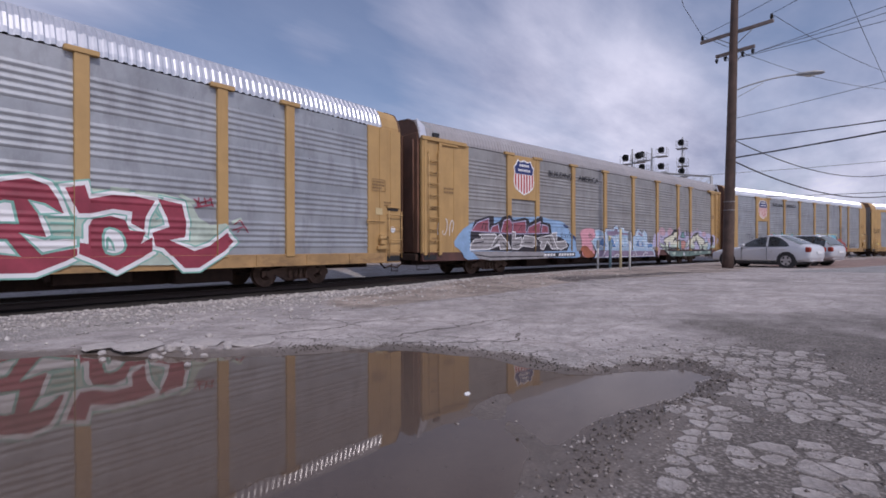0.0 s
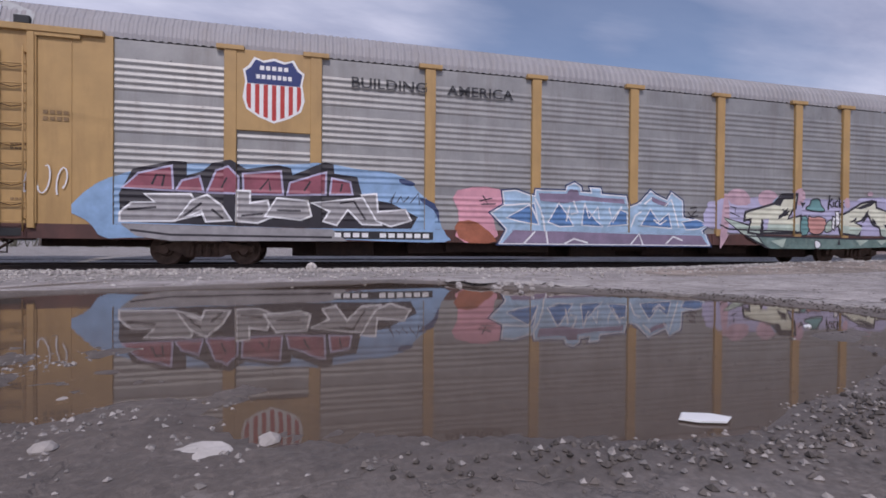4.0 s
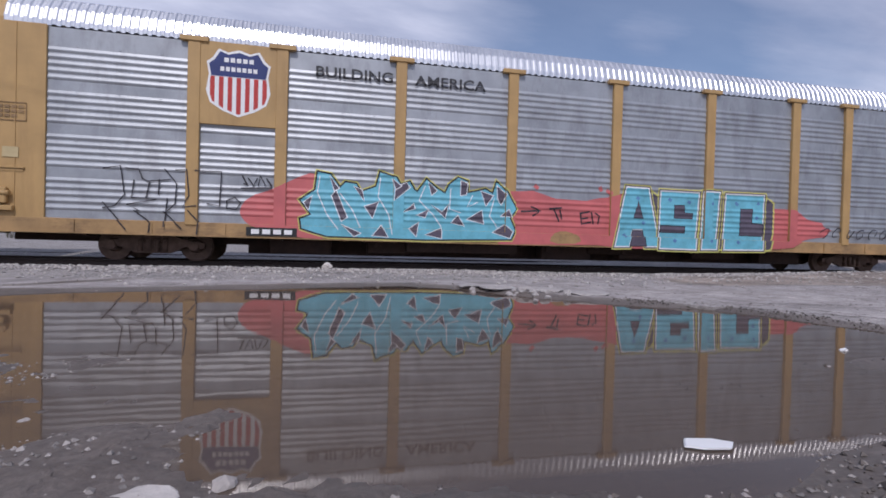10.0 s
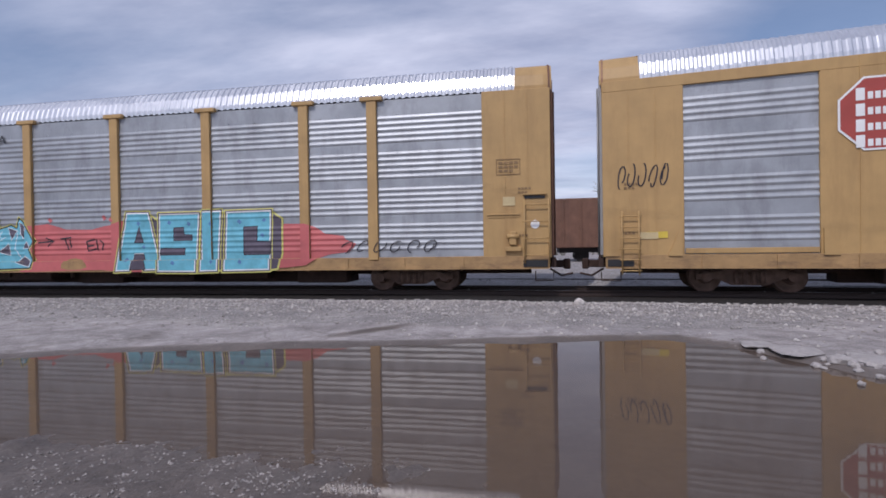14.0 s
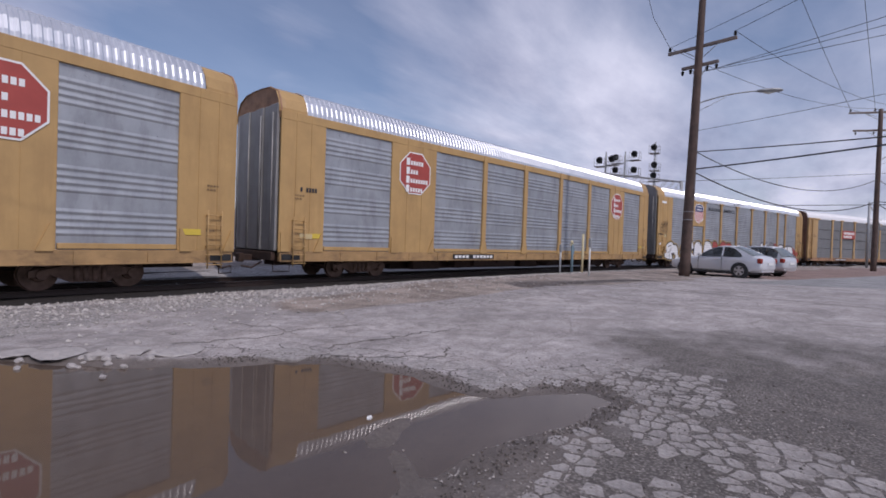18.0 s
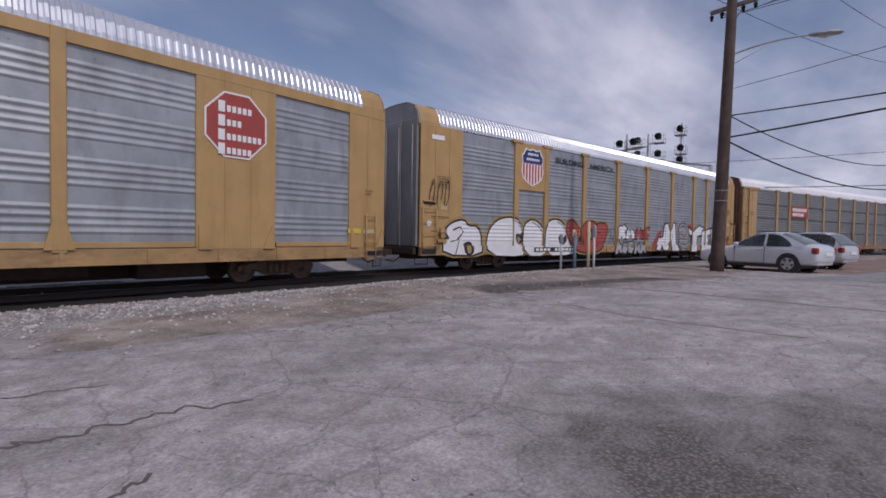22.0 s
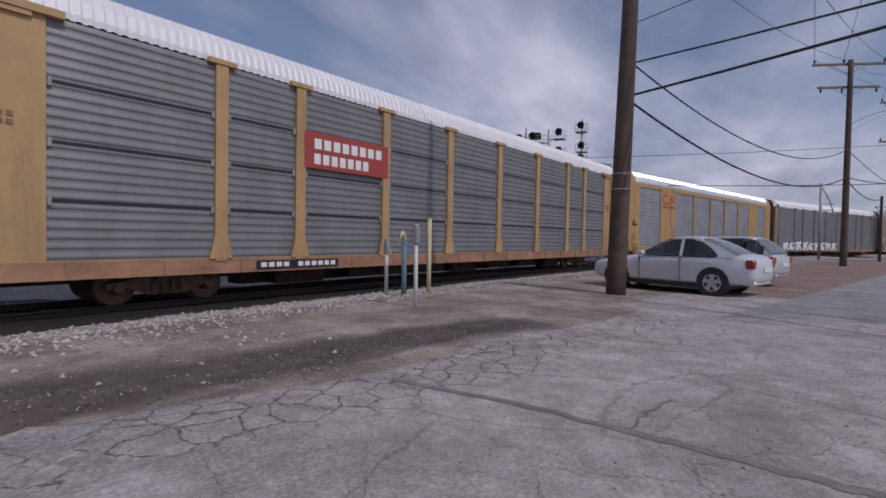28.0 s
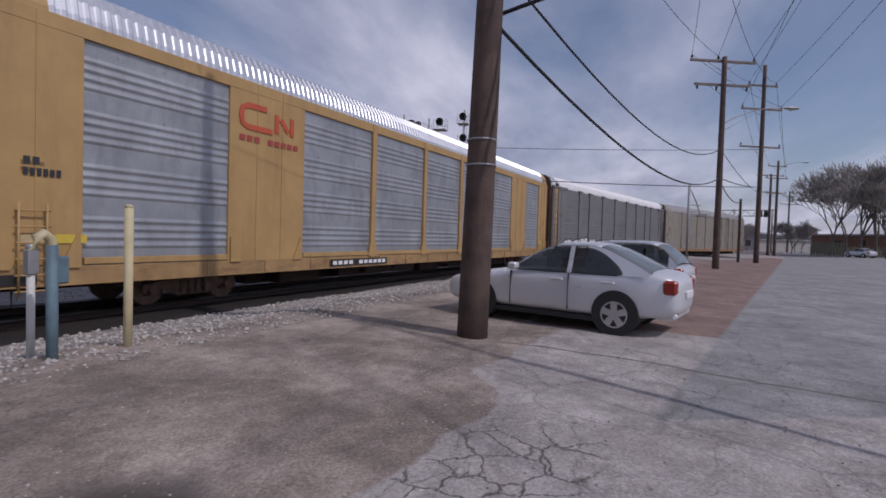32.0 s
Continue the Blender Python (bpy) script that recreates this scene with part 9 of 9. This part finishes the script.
        for u in (1.27, -1.24):
            wh = new("wheel")
            wh.parent = ob
            wh.location = (u, sd * 0.76, 0.31)
            bm = bmesh.new()
            tube(bm, (0, -0.10, 0), (0, 0.10, 0), 0.31, n=28)
            bmesh.ops.bevel(bm, geom=[e for e in bm.edges if len(e.link_faces) == 2 and any(len(f.verts) > 4 for f in e.link_faces)], offset=0.03, segments=2, affect="EDGES")
            part("tyre", bm, TYRE, wh)
            bm = bmesh.new()
            tube(bm, (0, sd * 0.085, 0), (0, sd * 0.105, 0), 0.205, n=24)
            part("rim_well", bm, TRIM, wh)
            bm = bmesh.new()
            for k in range(5):
                q = k * 2 * math.pi / 5 + 0.3
                c, s = math.cos(q), math.sin(q)
                loft(bm, [[(c * r - s * w, sd * yy, s * r + c * w) for r, w in ((0.03, 0.045), (0.2, 0.055), (0.2, -0.055), (0.03, -0.045))] for yy in (0.106, 0.116)])
            for k in range(24):
                q0, q1 = k * math.pi / 12, (k + 1) * math.pi / 12
                loft(bm, [[(r * math.cos(q), sd * yy, r * math.sin(q)) for r, yy in ((0.19, 0.104), (0.212, 0.104), (0.212, 0.118), (0.19, 0.118))] for q in (q0, q1)], caps=False)
            tube(bm, (0, sd * 0.10, 0), (0, sd * 0.12, 0), 0.06, n=10)
            bmesh.ops.recalc_face_normals(bm, faces=bm.faces[:])
            part("alloy_rim", bm, ALLOY, wh)
            # dark wheel arch
            bm = bmesh.new()
            tube(bm, (u, sd * 0.60, 0.33), (u, sd * 0.868, 0.33), 0.365, n=24)
            part("wheel_arch", bm, TRIM, ob)
    bm = bmesh.new()
    box(bm, -2.10, -1.8, -0.60, 0.60, 0.27, 0.40, bevel=0.04)
    part("rear_valance", bm, paint, ob)
    bm = bmesh.new()
    box(bm, -2.195, -2.16, -0.26, 0.26, 0.60, 0.71, bevel=0.005)
    part("rear_plate", bm, WHITE, ob)
    bm = bmesh.new()
    box(bm, -1.5, 1.6, -0.7, 0.7, 0.14, 0.3)
    part("floor_pan", bm, TRIM, ob)
    bm = bmesh.new()
    for u, w in ((-0.05, 0.5), (-0.95, 1.2)):
        for v in (-0.38, 0.38):
            box(bm, u - 0.1, u + 0.08, v - 0.24, v + 0.24, 0.5, 1.2, bevel=0.05)
            box(bm, u - 0.05, u + 0.03, v - 0.12, v + 0.12, 1.2, 1.34, bevel=0.03)
    part("seats", bm, TRIM, ob)
    return ob


HD = 68.0
ca, sa = math.cos(radians(HD)), math.sin(radians(HD))
# rear wheel on the near side at (24.73, -13.97)
cx, cy = 24.73 + 1.17 * ca + 0.75 * sa, -13.97 + 1.17 * sa - 0.75 * ca
road_car(cx, cy, HD, SILVERCAR, "silver four-door saloon car parked on worn brick")
road_car(cx + 3.7, cy - 0.9, HD - 2, WHITECAR, "pale silver hatchback parked beside the saloon", True)
road_car(101.9, -55.4, 20, WHITECAR, "white saloon car parked far off by the trees")


# ---- distance ----
def bare_tree(x, y, h, seed, label, spread=0.55, least=0.014):
    """A leafless tree: trunk, limbs and a haze of twigs."""
    rg = random.Random(seed)
    ob = thing("tree", label, "tree", "bare trees beyond the lot", m=pose(x, y, ground_z(x, y) - 0.1))
    limb, twig = bmesh.new(), bmesh.new()

    def grow(p, d, ln, r, depth):
        q = p + d * ln
        mid = p + d * ln * 0.5 + Vector((rg.uniform(-1, 1), rg.uniform(-1, 1), rg.uniform(-0.5, 0.5))) * ln * 0.06
        bmx = limb if r > 0.05 else twig
        n = 7 if r > 0.12 else 4 if r > 0.05 else 3
        tube(bmx, p, mid, r, r * 0.85, n=n, caps=False)
        tube(bmx, mid, q, r * 0.85, r * 0.66, n=n, caps=False)
        if depth == 0:
            return
        for i in range(rg.choice((2, 3, 3) if least < 0.03 else (3, 3, 4)) if depth > 1 else 5):
            side = Vector((rg.uniform(-1, 1), rg.uniform(-1, 1), rg.uniform(-0.35, 0.75)))
            nd = (d + side * spread * (1.25 if depth < 4 else 0.85)).normalized()
            grow(q if i else mid.lerp(q, 0.6), nd, ln * rg.uniform(0.70, 0.95), max(r * rg.uniform(0.5, 0.68), least), depth - 1)

    grow(Vector((0, 0, 0)), Vector((rg.uniform(-0.1, 0.1), rg.uniform(-0.1, 0.1), 1)).normalized(), h * 0.16, h * (0.028 if least < 0.02 else 0.012), 6)
    part("trunk", limb, BARK, ob)
    part("crown", twig, TWIG, ob)


bare_tree(110.0, -55.2, 19.5, 4, "large leafless tree with a dense grey crown", 0.5, 0.045)
bare_tree(103.0, -55.9, 19.0, 9, "large leafless tree with a spreading grey crown", 0.55, 0.045)
bare_tree(106.0, -59.5, 20.0, 27, "large leafless tree with a dense grey crown", 0.55, 0.045)
bare_tree(114.6, -51.6, 9.5, 14, "small leaning leafless tree by the road", 0.65, 0.03)
bare_tree(100.0, -57.6, 18.0, 33, "large leafless tree with a dense grey crown", 0.6, 0.045)
bare_tree(114.0, -59.5, 19.0, 35, "large leafless tree with a spreading grey crown", 0.6, 0.045)
for i, (x, y, h) in enumerate(((128, -58.5, 9), (124, -46, 7.5), (130, -42, 8), (138, -50, 9), (146, -38, 8.5), (150, -56, 9), (140, -62, 8))):
    bare_tree(x, y, h, 60 + i, "hazy leafless tree beyond the far crossing", 0.65, 0.03)
for i, (x, y, h) in enumerate(((-27, 43, 15), (-14, 46, 14), (-42, 40, 15), (-50, 44, 16), (0, 47, 13), (12, 46, 13), (-20, 44, 12), (-8, 46, 6), (6, 45, 7), (18, 48, 6.5), (34, 52, 7), (-34, 42, 7), (50, 50, 7))):
    bare_tree(x, y, h, 40 + i, "thin leafless scrub tree beyond the tracks", 0.65, 0.022)


def far_block(name, x, y, turn, w, d, h, wall, label, win=(), flat=True, roofm=None):
    ob = thing(name, label, "building", m=pose(x, y, 0.1, 0, 0, turn))
    bm = bmesh.new()
    box(bm, -w / 2, w / 2, -d / 2, d / 2, -0.4, h)
    part("wall", bm, wall, ob)
    bm = bmesh.new()
    box(bm, -w / 2 - 0.3, w / 2 + 0.3, -d / 2 - 0.3, d / 2 + 0.3, h, h + 0.35, bevel=0.05)
    part("roof", bm, roofm or GALV_DULL, ob)
    for u, v, ww, hh in win:
        for s in (-1, 1):
            bm = bmesh.new()
            box(bm, u - ww / 2, u + ww / 2, min(s * d / 2, s * (d / 2 + 0.06)), max(s * d / 2, s * (d / 2 + 0.06)), v, v + hh)
            wn_ = part("window", bm, DARKGLASS, ob)
    return ob


far_block("brick_building", 126, -73, 22, 26, 10, 3.8, BROWN_END, "low dark brick building behind the bare trees", [(-9, 0.8, 1.6, 2.0), (-4, 0.8, 1.6, 2.0), (2, 0.6, 1.2, 2.4), (7, 0.8, 1.6, 2.0)])
far_block("warehouse", 165, -62, 15, 24, 14, 2.6, CREAMWALL, "pale low warehouse beyond the crossing", [(-9, 1.2, 2, 1.4), (0, 0.4, 3, 3), (9, 1.2, 2, 1.4)])
far_block("warehouse", 190, -46, 10, 24, 14, 4.5, BROWN_END, "dull brown block beyond the end of the train", [(-6, 1.5, 2, 1.6), (4, 1.5, 2, 1.6)])
far_block("brick_warehouse", 70, 54, -18, 40, 12, 5, CREAMWALL, "pale low building beyond the tracks", [(-15 + 6 * i, 1.6, 2.4, 1.6) for i in range(6)])

# scrub and fence beyond the second track
bm = bmesh.new()
rg = random.Random(5)
for i in range(420):
    x = rg.uniform(-50, 80)
    y = 33 + rg.uniform(-2, 4) - max(x - 20, 0) * 0.05
    h = rg.uniform(0.8, 2.4)
    for k in range(5):
        tube(bm, (x, y, -0.1), (x + rg.uniform(-0.7, 0.7), y + rg.uniform(-0.6, 0.6), h * rg.uniform(0.6, 1)), 0.03, 0.01, n=3, caps=False)
tagged(part("dry_scrub", bm, HEDGE), "dry leafless scrub along the far side of the tracks", "scrub", kind="stuff")
# lattice sign bridge over the far road
ob = thing("sign_bridge", "grey lattice bridge with black boards over the far road", "sign bridge")
for k in (0, 1):
    bm = bmesh.new()
    tube(bm, (122.3 - 1.9 * k, -44.6 - 5.8 * k, 0), (122.3 - 1.9 * k, -44.6 - 5.8 * k, 8.3), 0.16, n=8)
    part("post", bm, STEEL, ob)
bm = bmesh.new()
for z in (7.0, 8.1):
    path_tube(bm, [(122.9, -42.6, z), (120.2, -51.0, z)], 0.09, 5)
for k in range(9):
    a, b = Vector((122.9, -42.6, 7.0 if k % 2 else 8.1)), Vector((120.2, -51.0, 7.0 if k % 2 else 8.1))
    p, q = a.lerp(b, k / 9), a.lerp(b, (k + 1) / 9)
    q.z = 15.1 - p.z
    tube(bm, p, q, 0.05, n=4)
part("truss", bm, STEEL, ob)
for y in (-48.3, -49.6):
    bm = bmesh.new()
    box(bm, 120.6, 120.8, y - 0.5, y + 0.5, 6.8, 8.0, bevel=0.03)
    part("board", bm, BLACK, ob, "black signal board")
# brown board fence before the far building
for k in range(12):
    if k == 0:
        fence = thing("board_fence", "weathered brown board fence by the bare trees", "fence")
        bm = bmesh.new()
        box(bm, -0.02, 0.02, -0.14, 0.14, 0, 2.3)
        board_me = flat_mesh(bm)
    ob = link("board", board_me, HEDGE, fence)
    ob.matrix_basis = pose(107.2 - 0.24 * k, -51.4 - 0.28 * k, 0.1, 0, 0, -40)
# hedge row and low wall at the far end of the lot
bm = bmesh.new()
for i in range(500):
    t = rg.random()
    x, y = 108 + 40 * t + rg.uniform(-2, 2), -60 - 10 * t + rg.uniform(-1.5, 1.5)
    for k in range(4):
        tube(bm, (x, y, 0), (x + rg.uniform(-0.9, 0.9), y + rg.uniform(-0.9, 0.9), rg.uniform(0.7, 2.0)), 0.04, 0.012, n=3, caps=False)
tagged(part("brush_row", bm, HEDGE), "rough brown brush at the far edge of the lot", "brush", kind="stuff")
# distant woods all round, uneven along the top
bm = bmesh.new()
n, secs = 240, []
for i in range(n + 1):
    a = i / n * 2 * math.pi
    r = 420
    h = 7 + 3 * hash2(i * 0.31, 2) + 2.5 * hash2(i * 1.3, 5)
    secs.append([(r * math.cos(a), r * math.sin(a), -1), (r * math.cos(a), r * math.sin(a), h), ((r + 25) * math.cos(a), (r + 25) * math.sin(a), h + 1.5), ((r + 30) * math.cos(a), (r + 30) * math.sin(a), -1)])
loft(bm, secs, caps=False)
tagged(part("backdrop_woods", bm, mat("hazy_far_woods", (0.20, 0.20, 0.21), 0.95, vary=0.25, scale=0.05)), "hazy line of distant woods and roofs", "woods", kind="structure")

# boxcar standing on the siding
BOX_X = 19.6
bm = bmesh.new()
box(bm, -7.5, 7.5, -1.5, 1.5, 0.9, 3.9, bevel=0.04)
bx = thing("boxcar", "red-brown boxcar rolling on the siding beyond the train", "railway car", m=pose(BOX_X, 18.0, 0))
part("body", bm, BROWN_END, bx)
for i in range(14):
    bm = bmesh.new()
    box(bm, -7.1 + i * 1.05, -7.0 + i * 1.05, -1.56, -1.5, 1.0, 3.8)
    part("side_rib", bm, BROWN_END, bx)
bm = bmesh.new()
for x in (-5, 5):
    for q in (-0.9, 0.9):
        tube(bm, (x + q, -0.9, 0.42), (x + q, 0.9, 0.42), 0.42, n=16)
box(bm, -7.3, 7.3, -1.2, 1.2, 0.6, 0.9)
part("underframe", bm, DARK, bx)

# joint and edge strips across the pavement
def strip(pts, w, m, label, name="pavement_line"):
    bm = bmesh.new()
    L, R = [], []
    for i, (x, y) in enumerate(pts):
        a, b = pts[max(i - 1, 0)], pts[min(i + 1, len(pts) - 1)]
        d = Vector((b[0] - a[0], b[1] - a[1])).normalized()
        ww = w * (0.75 + 0.5 * abs(hash2(x * 2, y * 2)))
        L.append(bm.verts.new((x - d.y * ww / 2, y + d.x * ww / 2, ground_z(x - d.y * ww / 2, y + d.x * ww / 2) + 0.004)))
        R.append(bm.verts.new((x + d.y * ww / 2, y - d.x * ww / 2, ground_z(x + d.y * ww / 2, y - d.x * ww / 2) + 0.004)))
    for i in range(len(pts) - 1):
        bm.faces.new((R[i], R[i + 1], L[i + 1], L[i]))
    return tagged(part(name, bm, m), label, "pavement joint", kind="structure")


def line(p, q, n=60, wob=0.08):
    return [(p[0] + (q[0] - p[0]) * i / n + wob * hash2(i * 0.35, p[0]), p[1] + (q[1] - p[1]) * i / n + wob * hash2(i * 0.35, p[1] + 9)) for i in range(n + 1)]


CRACK = mat("dark_crack_dirt", (0.13, 0.112, 0.10), 0.95, vary=0.3, scale=5, bump=0.3)
TAR = mat("dark_dirt_filled_joint", (0.20, 0.178, 0.166), 0.9, vary=0.3, scale=5, bump=0.3)


def bent(pts, n=14, wob=0.05):
    out = []
    for a, b in zip(pts, pts[1:]):
        out += line(a, b, n, wob)[:-1]
    return out + [pts[-1]]


strip(bent([(15.45, -11.17), (15.35, -12.23), (15.19, -13.1), (15.03, -13.83), (14.92, -14.33), (14.8, -15.2), (14.6, -16.4), (14.5, -18.0)]), 0.1, TAR, "dirt-filled joint across the old pavement")
strip(bent([(15.19, -13.1), (15.62, -13.2), (16.06, -13.34)], 10), 0.03, TAR, "dirt-filled joint branching over the old pavement")
strip(bent([(12.4, -10.9), (12.16, -11.41), (11.86, -12.09), (11.74, -13.24), (11.6, -14.4)], 14), 0.035, TAR, "thin dark crack across the old pavement")
# narrow dark strip laid from the near pole's foot over the lot
strip(bent([(23.6, -12.4), (23.5, -12.74), (23.06, -14.2), (22.6, -15.2), (22.3, -16.1), (21.8, -17.6)], 12, 0.02), 0.04, TAR, "narrow dark line across the pavement")


for pts, w in (([(4.6, -10.35), (5.21, -10.45), (5.51, -10.57), (6.11, -10.62), (6.6, -10.9)], 0.05), ([(4.2, -10.66), (4.7, -11.3), (5.2, -11.75), (5.59, -11.5)], 0.05), ([(4.75, -8.1), (5.0, -8.8), (4.9, -9.5)], 0.035), ([(3.5, -8.9), (4.4, -9.3), (5.3, -9.25), (6.1, -9.6)], 0.035)):
    strip(bent(pts, 12, 0.13), w * 0.6, CRACK, "dark crack across the pale pavement")


# ---- broken plates of asphalt at the rim of the puddle ----
def plates(name, cx, cy, rx, ry, step, seed, limit, keep, fit=(0.74, 0.94)):
    """Irregular plates: the cells round jittered seeds, shrunk to leave a joint."""
    rg = random.Random(seed)
    nx, ny = int(2 * rx / step), int(2 * ry / step)
    pts = {}
    for i in range(-1, nx + 2):
        for j in range(-1, ny + 2):
            pts[i, j] = (cx - rx + (i + 0.5 + rg.uniform(-0.36, 0.36)) * step, cy - ry + (j + 0.5 + rg.uniform(-0.36, 0.36)) * step)
    made = 0
    for (i, j), (x, y) in pts.items():
        if not (0 <= i < nx and 0 <= j < ny) or made >= limit or not keep(x, y):
            continue
        cell = [(x - step, y - step), (x + step, y - step), (x + step, y + step), (x - step, y + step)]
        for di in (-2, -1, 0, 1, 2):
            for dj in (-2, -1, 0, 1, 2):
                q = pts.get((i + di, j + dj))
                if q is None or (di == 0 and dj == 0):
                    continue
                mx, my, dx, dy = (x + q[0]) / 2, (y + q[1]) / 2, q[0] - x, q[1] - y
                outp = []
                for a, b in zip(cell, cell[1:] + cell[:1]):
                    fa, fb = (a[0] - mx) * dx + (a[1] - my) * dy, (b[0] - mx) * dx + (b[1] - my) * dy
                    if fa <= 0:
                        outp.append(a)
                    if fa * fb < 0:
                        t = fa / (fa - fb)
                        outp.append((a[0] + (b[0] - a[0]) * t, a[1] + (b[1] - a[1]) * t))
                cell = outp
                if not cell:
                    break
            if not cell:
                break
        if len(cell) < 3:
            continue
        # ragged outline
        rough = []
        for a, b in zip(cell, cell[1:] + cell[:1]):
            ln = math.hypot(b[0] - a[0], b[1] - a[1])
            rough.append(a)
            if ln > step * 0.25:
                for f in (0.33, 0.67):
                    f += rg.uniform(-0.12, 0.12)
                    u, v = a[0] + (b[0] - a[0]) * f, a[1] + (b[1] - a[1]) * f
                    pull = rg.uniform(-0.02, 0.10)
                    rough.append((u + (x - u) * pull, v + (y - v) * pull))
        cell = [((a[0] * 3 + b[0]) / 4, (a[1] * 3 + b[1]) / 4) for a, b in zip(rough, rough[1:] + rough[:1])]
        k = rg.uniform(*fit)
        z = max(ground_z(x, y), -0.02) + rg.uniform(-0.006, 0.002)
        tx, ty = rg.uniform(-0.02, 0.02), rg.uniform(-0.02, 0.02)
        bm = bmesh.new()
        secs = []
        for zz, kk in ((-0.05, k), (0.001, k), (0.005, k * 0.95)):
            secs.append([((u - x) * kk, (v - y) * kk, zz + tx * (u - x) + ty * (v - y)) for u, v in cell])
        loft(bm, secs)
        ob = part(name, bm, SLAB, ground)
        ob.location = (x, y, z)
        made += 1


plates("asphalt_plate", 2.9, -14.65, 1.8, 0.85, 0.165, 3, 190, lambda x, y: puddle_depth(x, y) < -0.5 - 0.25 * hash2(x * 2, y * 2) and (x < 3.3 or y < -14.85) and hash2(x * 0.9 + 2, y * 0.9) + 0.5 * hash2(x * 3.1, y * 3.3) > -0.16, (0.78, 0.95))
plates("asphalt_plate", 2.2, -14.0, 1.3, 0.45, 0.13, 5, 60, lambda x, y: -0.55 < puddle_depth(x, y) < -0.28 and hash2(x * 3, y * 3) > 0.05 and y > -14.2, (0.72, 0.9))
plates("asphalt_plate", 4.75, -14.05, 1.6, 0.8, 0.135, 11, 290, lambda x, y: puddle_depth(x, y) < -0.04 and x > 3.4 and y > -14.8 and hash2(x * 1.1, y * 1.1) + 0.5 * hash2(x * 3.1, y * 3.3) > -0.2, (0.76, 0.95))
plates("asphalt_plate", 5.0, -12.9, 0.75, 0.55, 0.2, 13, 60, lambda x, y: -0.6 < puddle_depth(x, y) < -0.02, (0.9, 0.965))
plates("asphalt_plate", 4.7, -11.3, 0.8, 1.3, 0.5, 7, 30, lambda x, y: -0.6 < puddle_depth(x, y) < 0.06 and x > 3.6, (0.93, 0.98))
plates("asphalt_plate", 11.0, -10.2, 2.6, 1.5, 0.34, 9, 90, lambda x, y: -0.95 < y - along(EDGE, x) < -0.1)


def motions():
    walk(bx, [(t, pose(19.6 - 0.76 * t, 18.0, 0)) for t in (0, 16, 32)])
    walk(litter, [(t, pose(x, y, 0.002, 0, 0, w)) for t, x, y, w in ((0, 0.88, -13.48, -30), (3, 0.89, -13.48, -30), (10, 1.02, -13.31, -20), (32, 1.2, -13.2, -10))])
    for c in CARS:
        walk(c.ob, [(t, car_pose(c, s)) for t, s in RUN])
    steps = [i / 15 for i in range(481)]
    for c in CARS[:9]:
        for w, x in c.wheels:
            walk(w, [(t, pose(x, 0, 0.36, 0, -math.degrees(run_at(t) / 0.36), 0)) for t in steps])


motions()
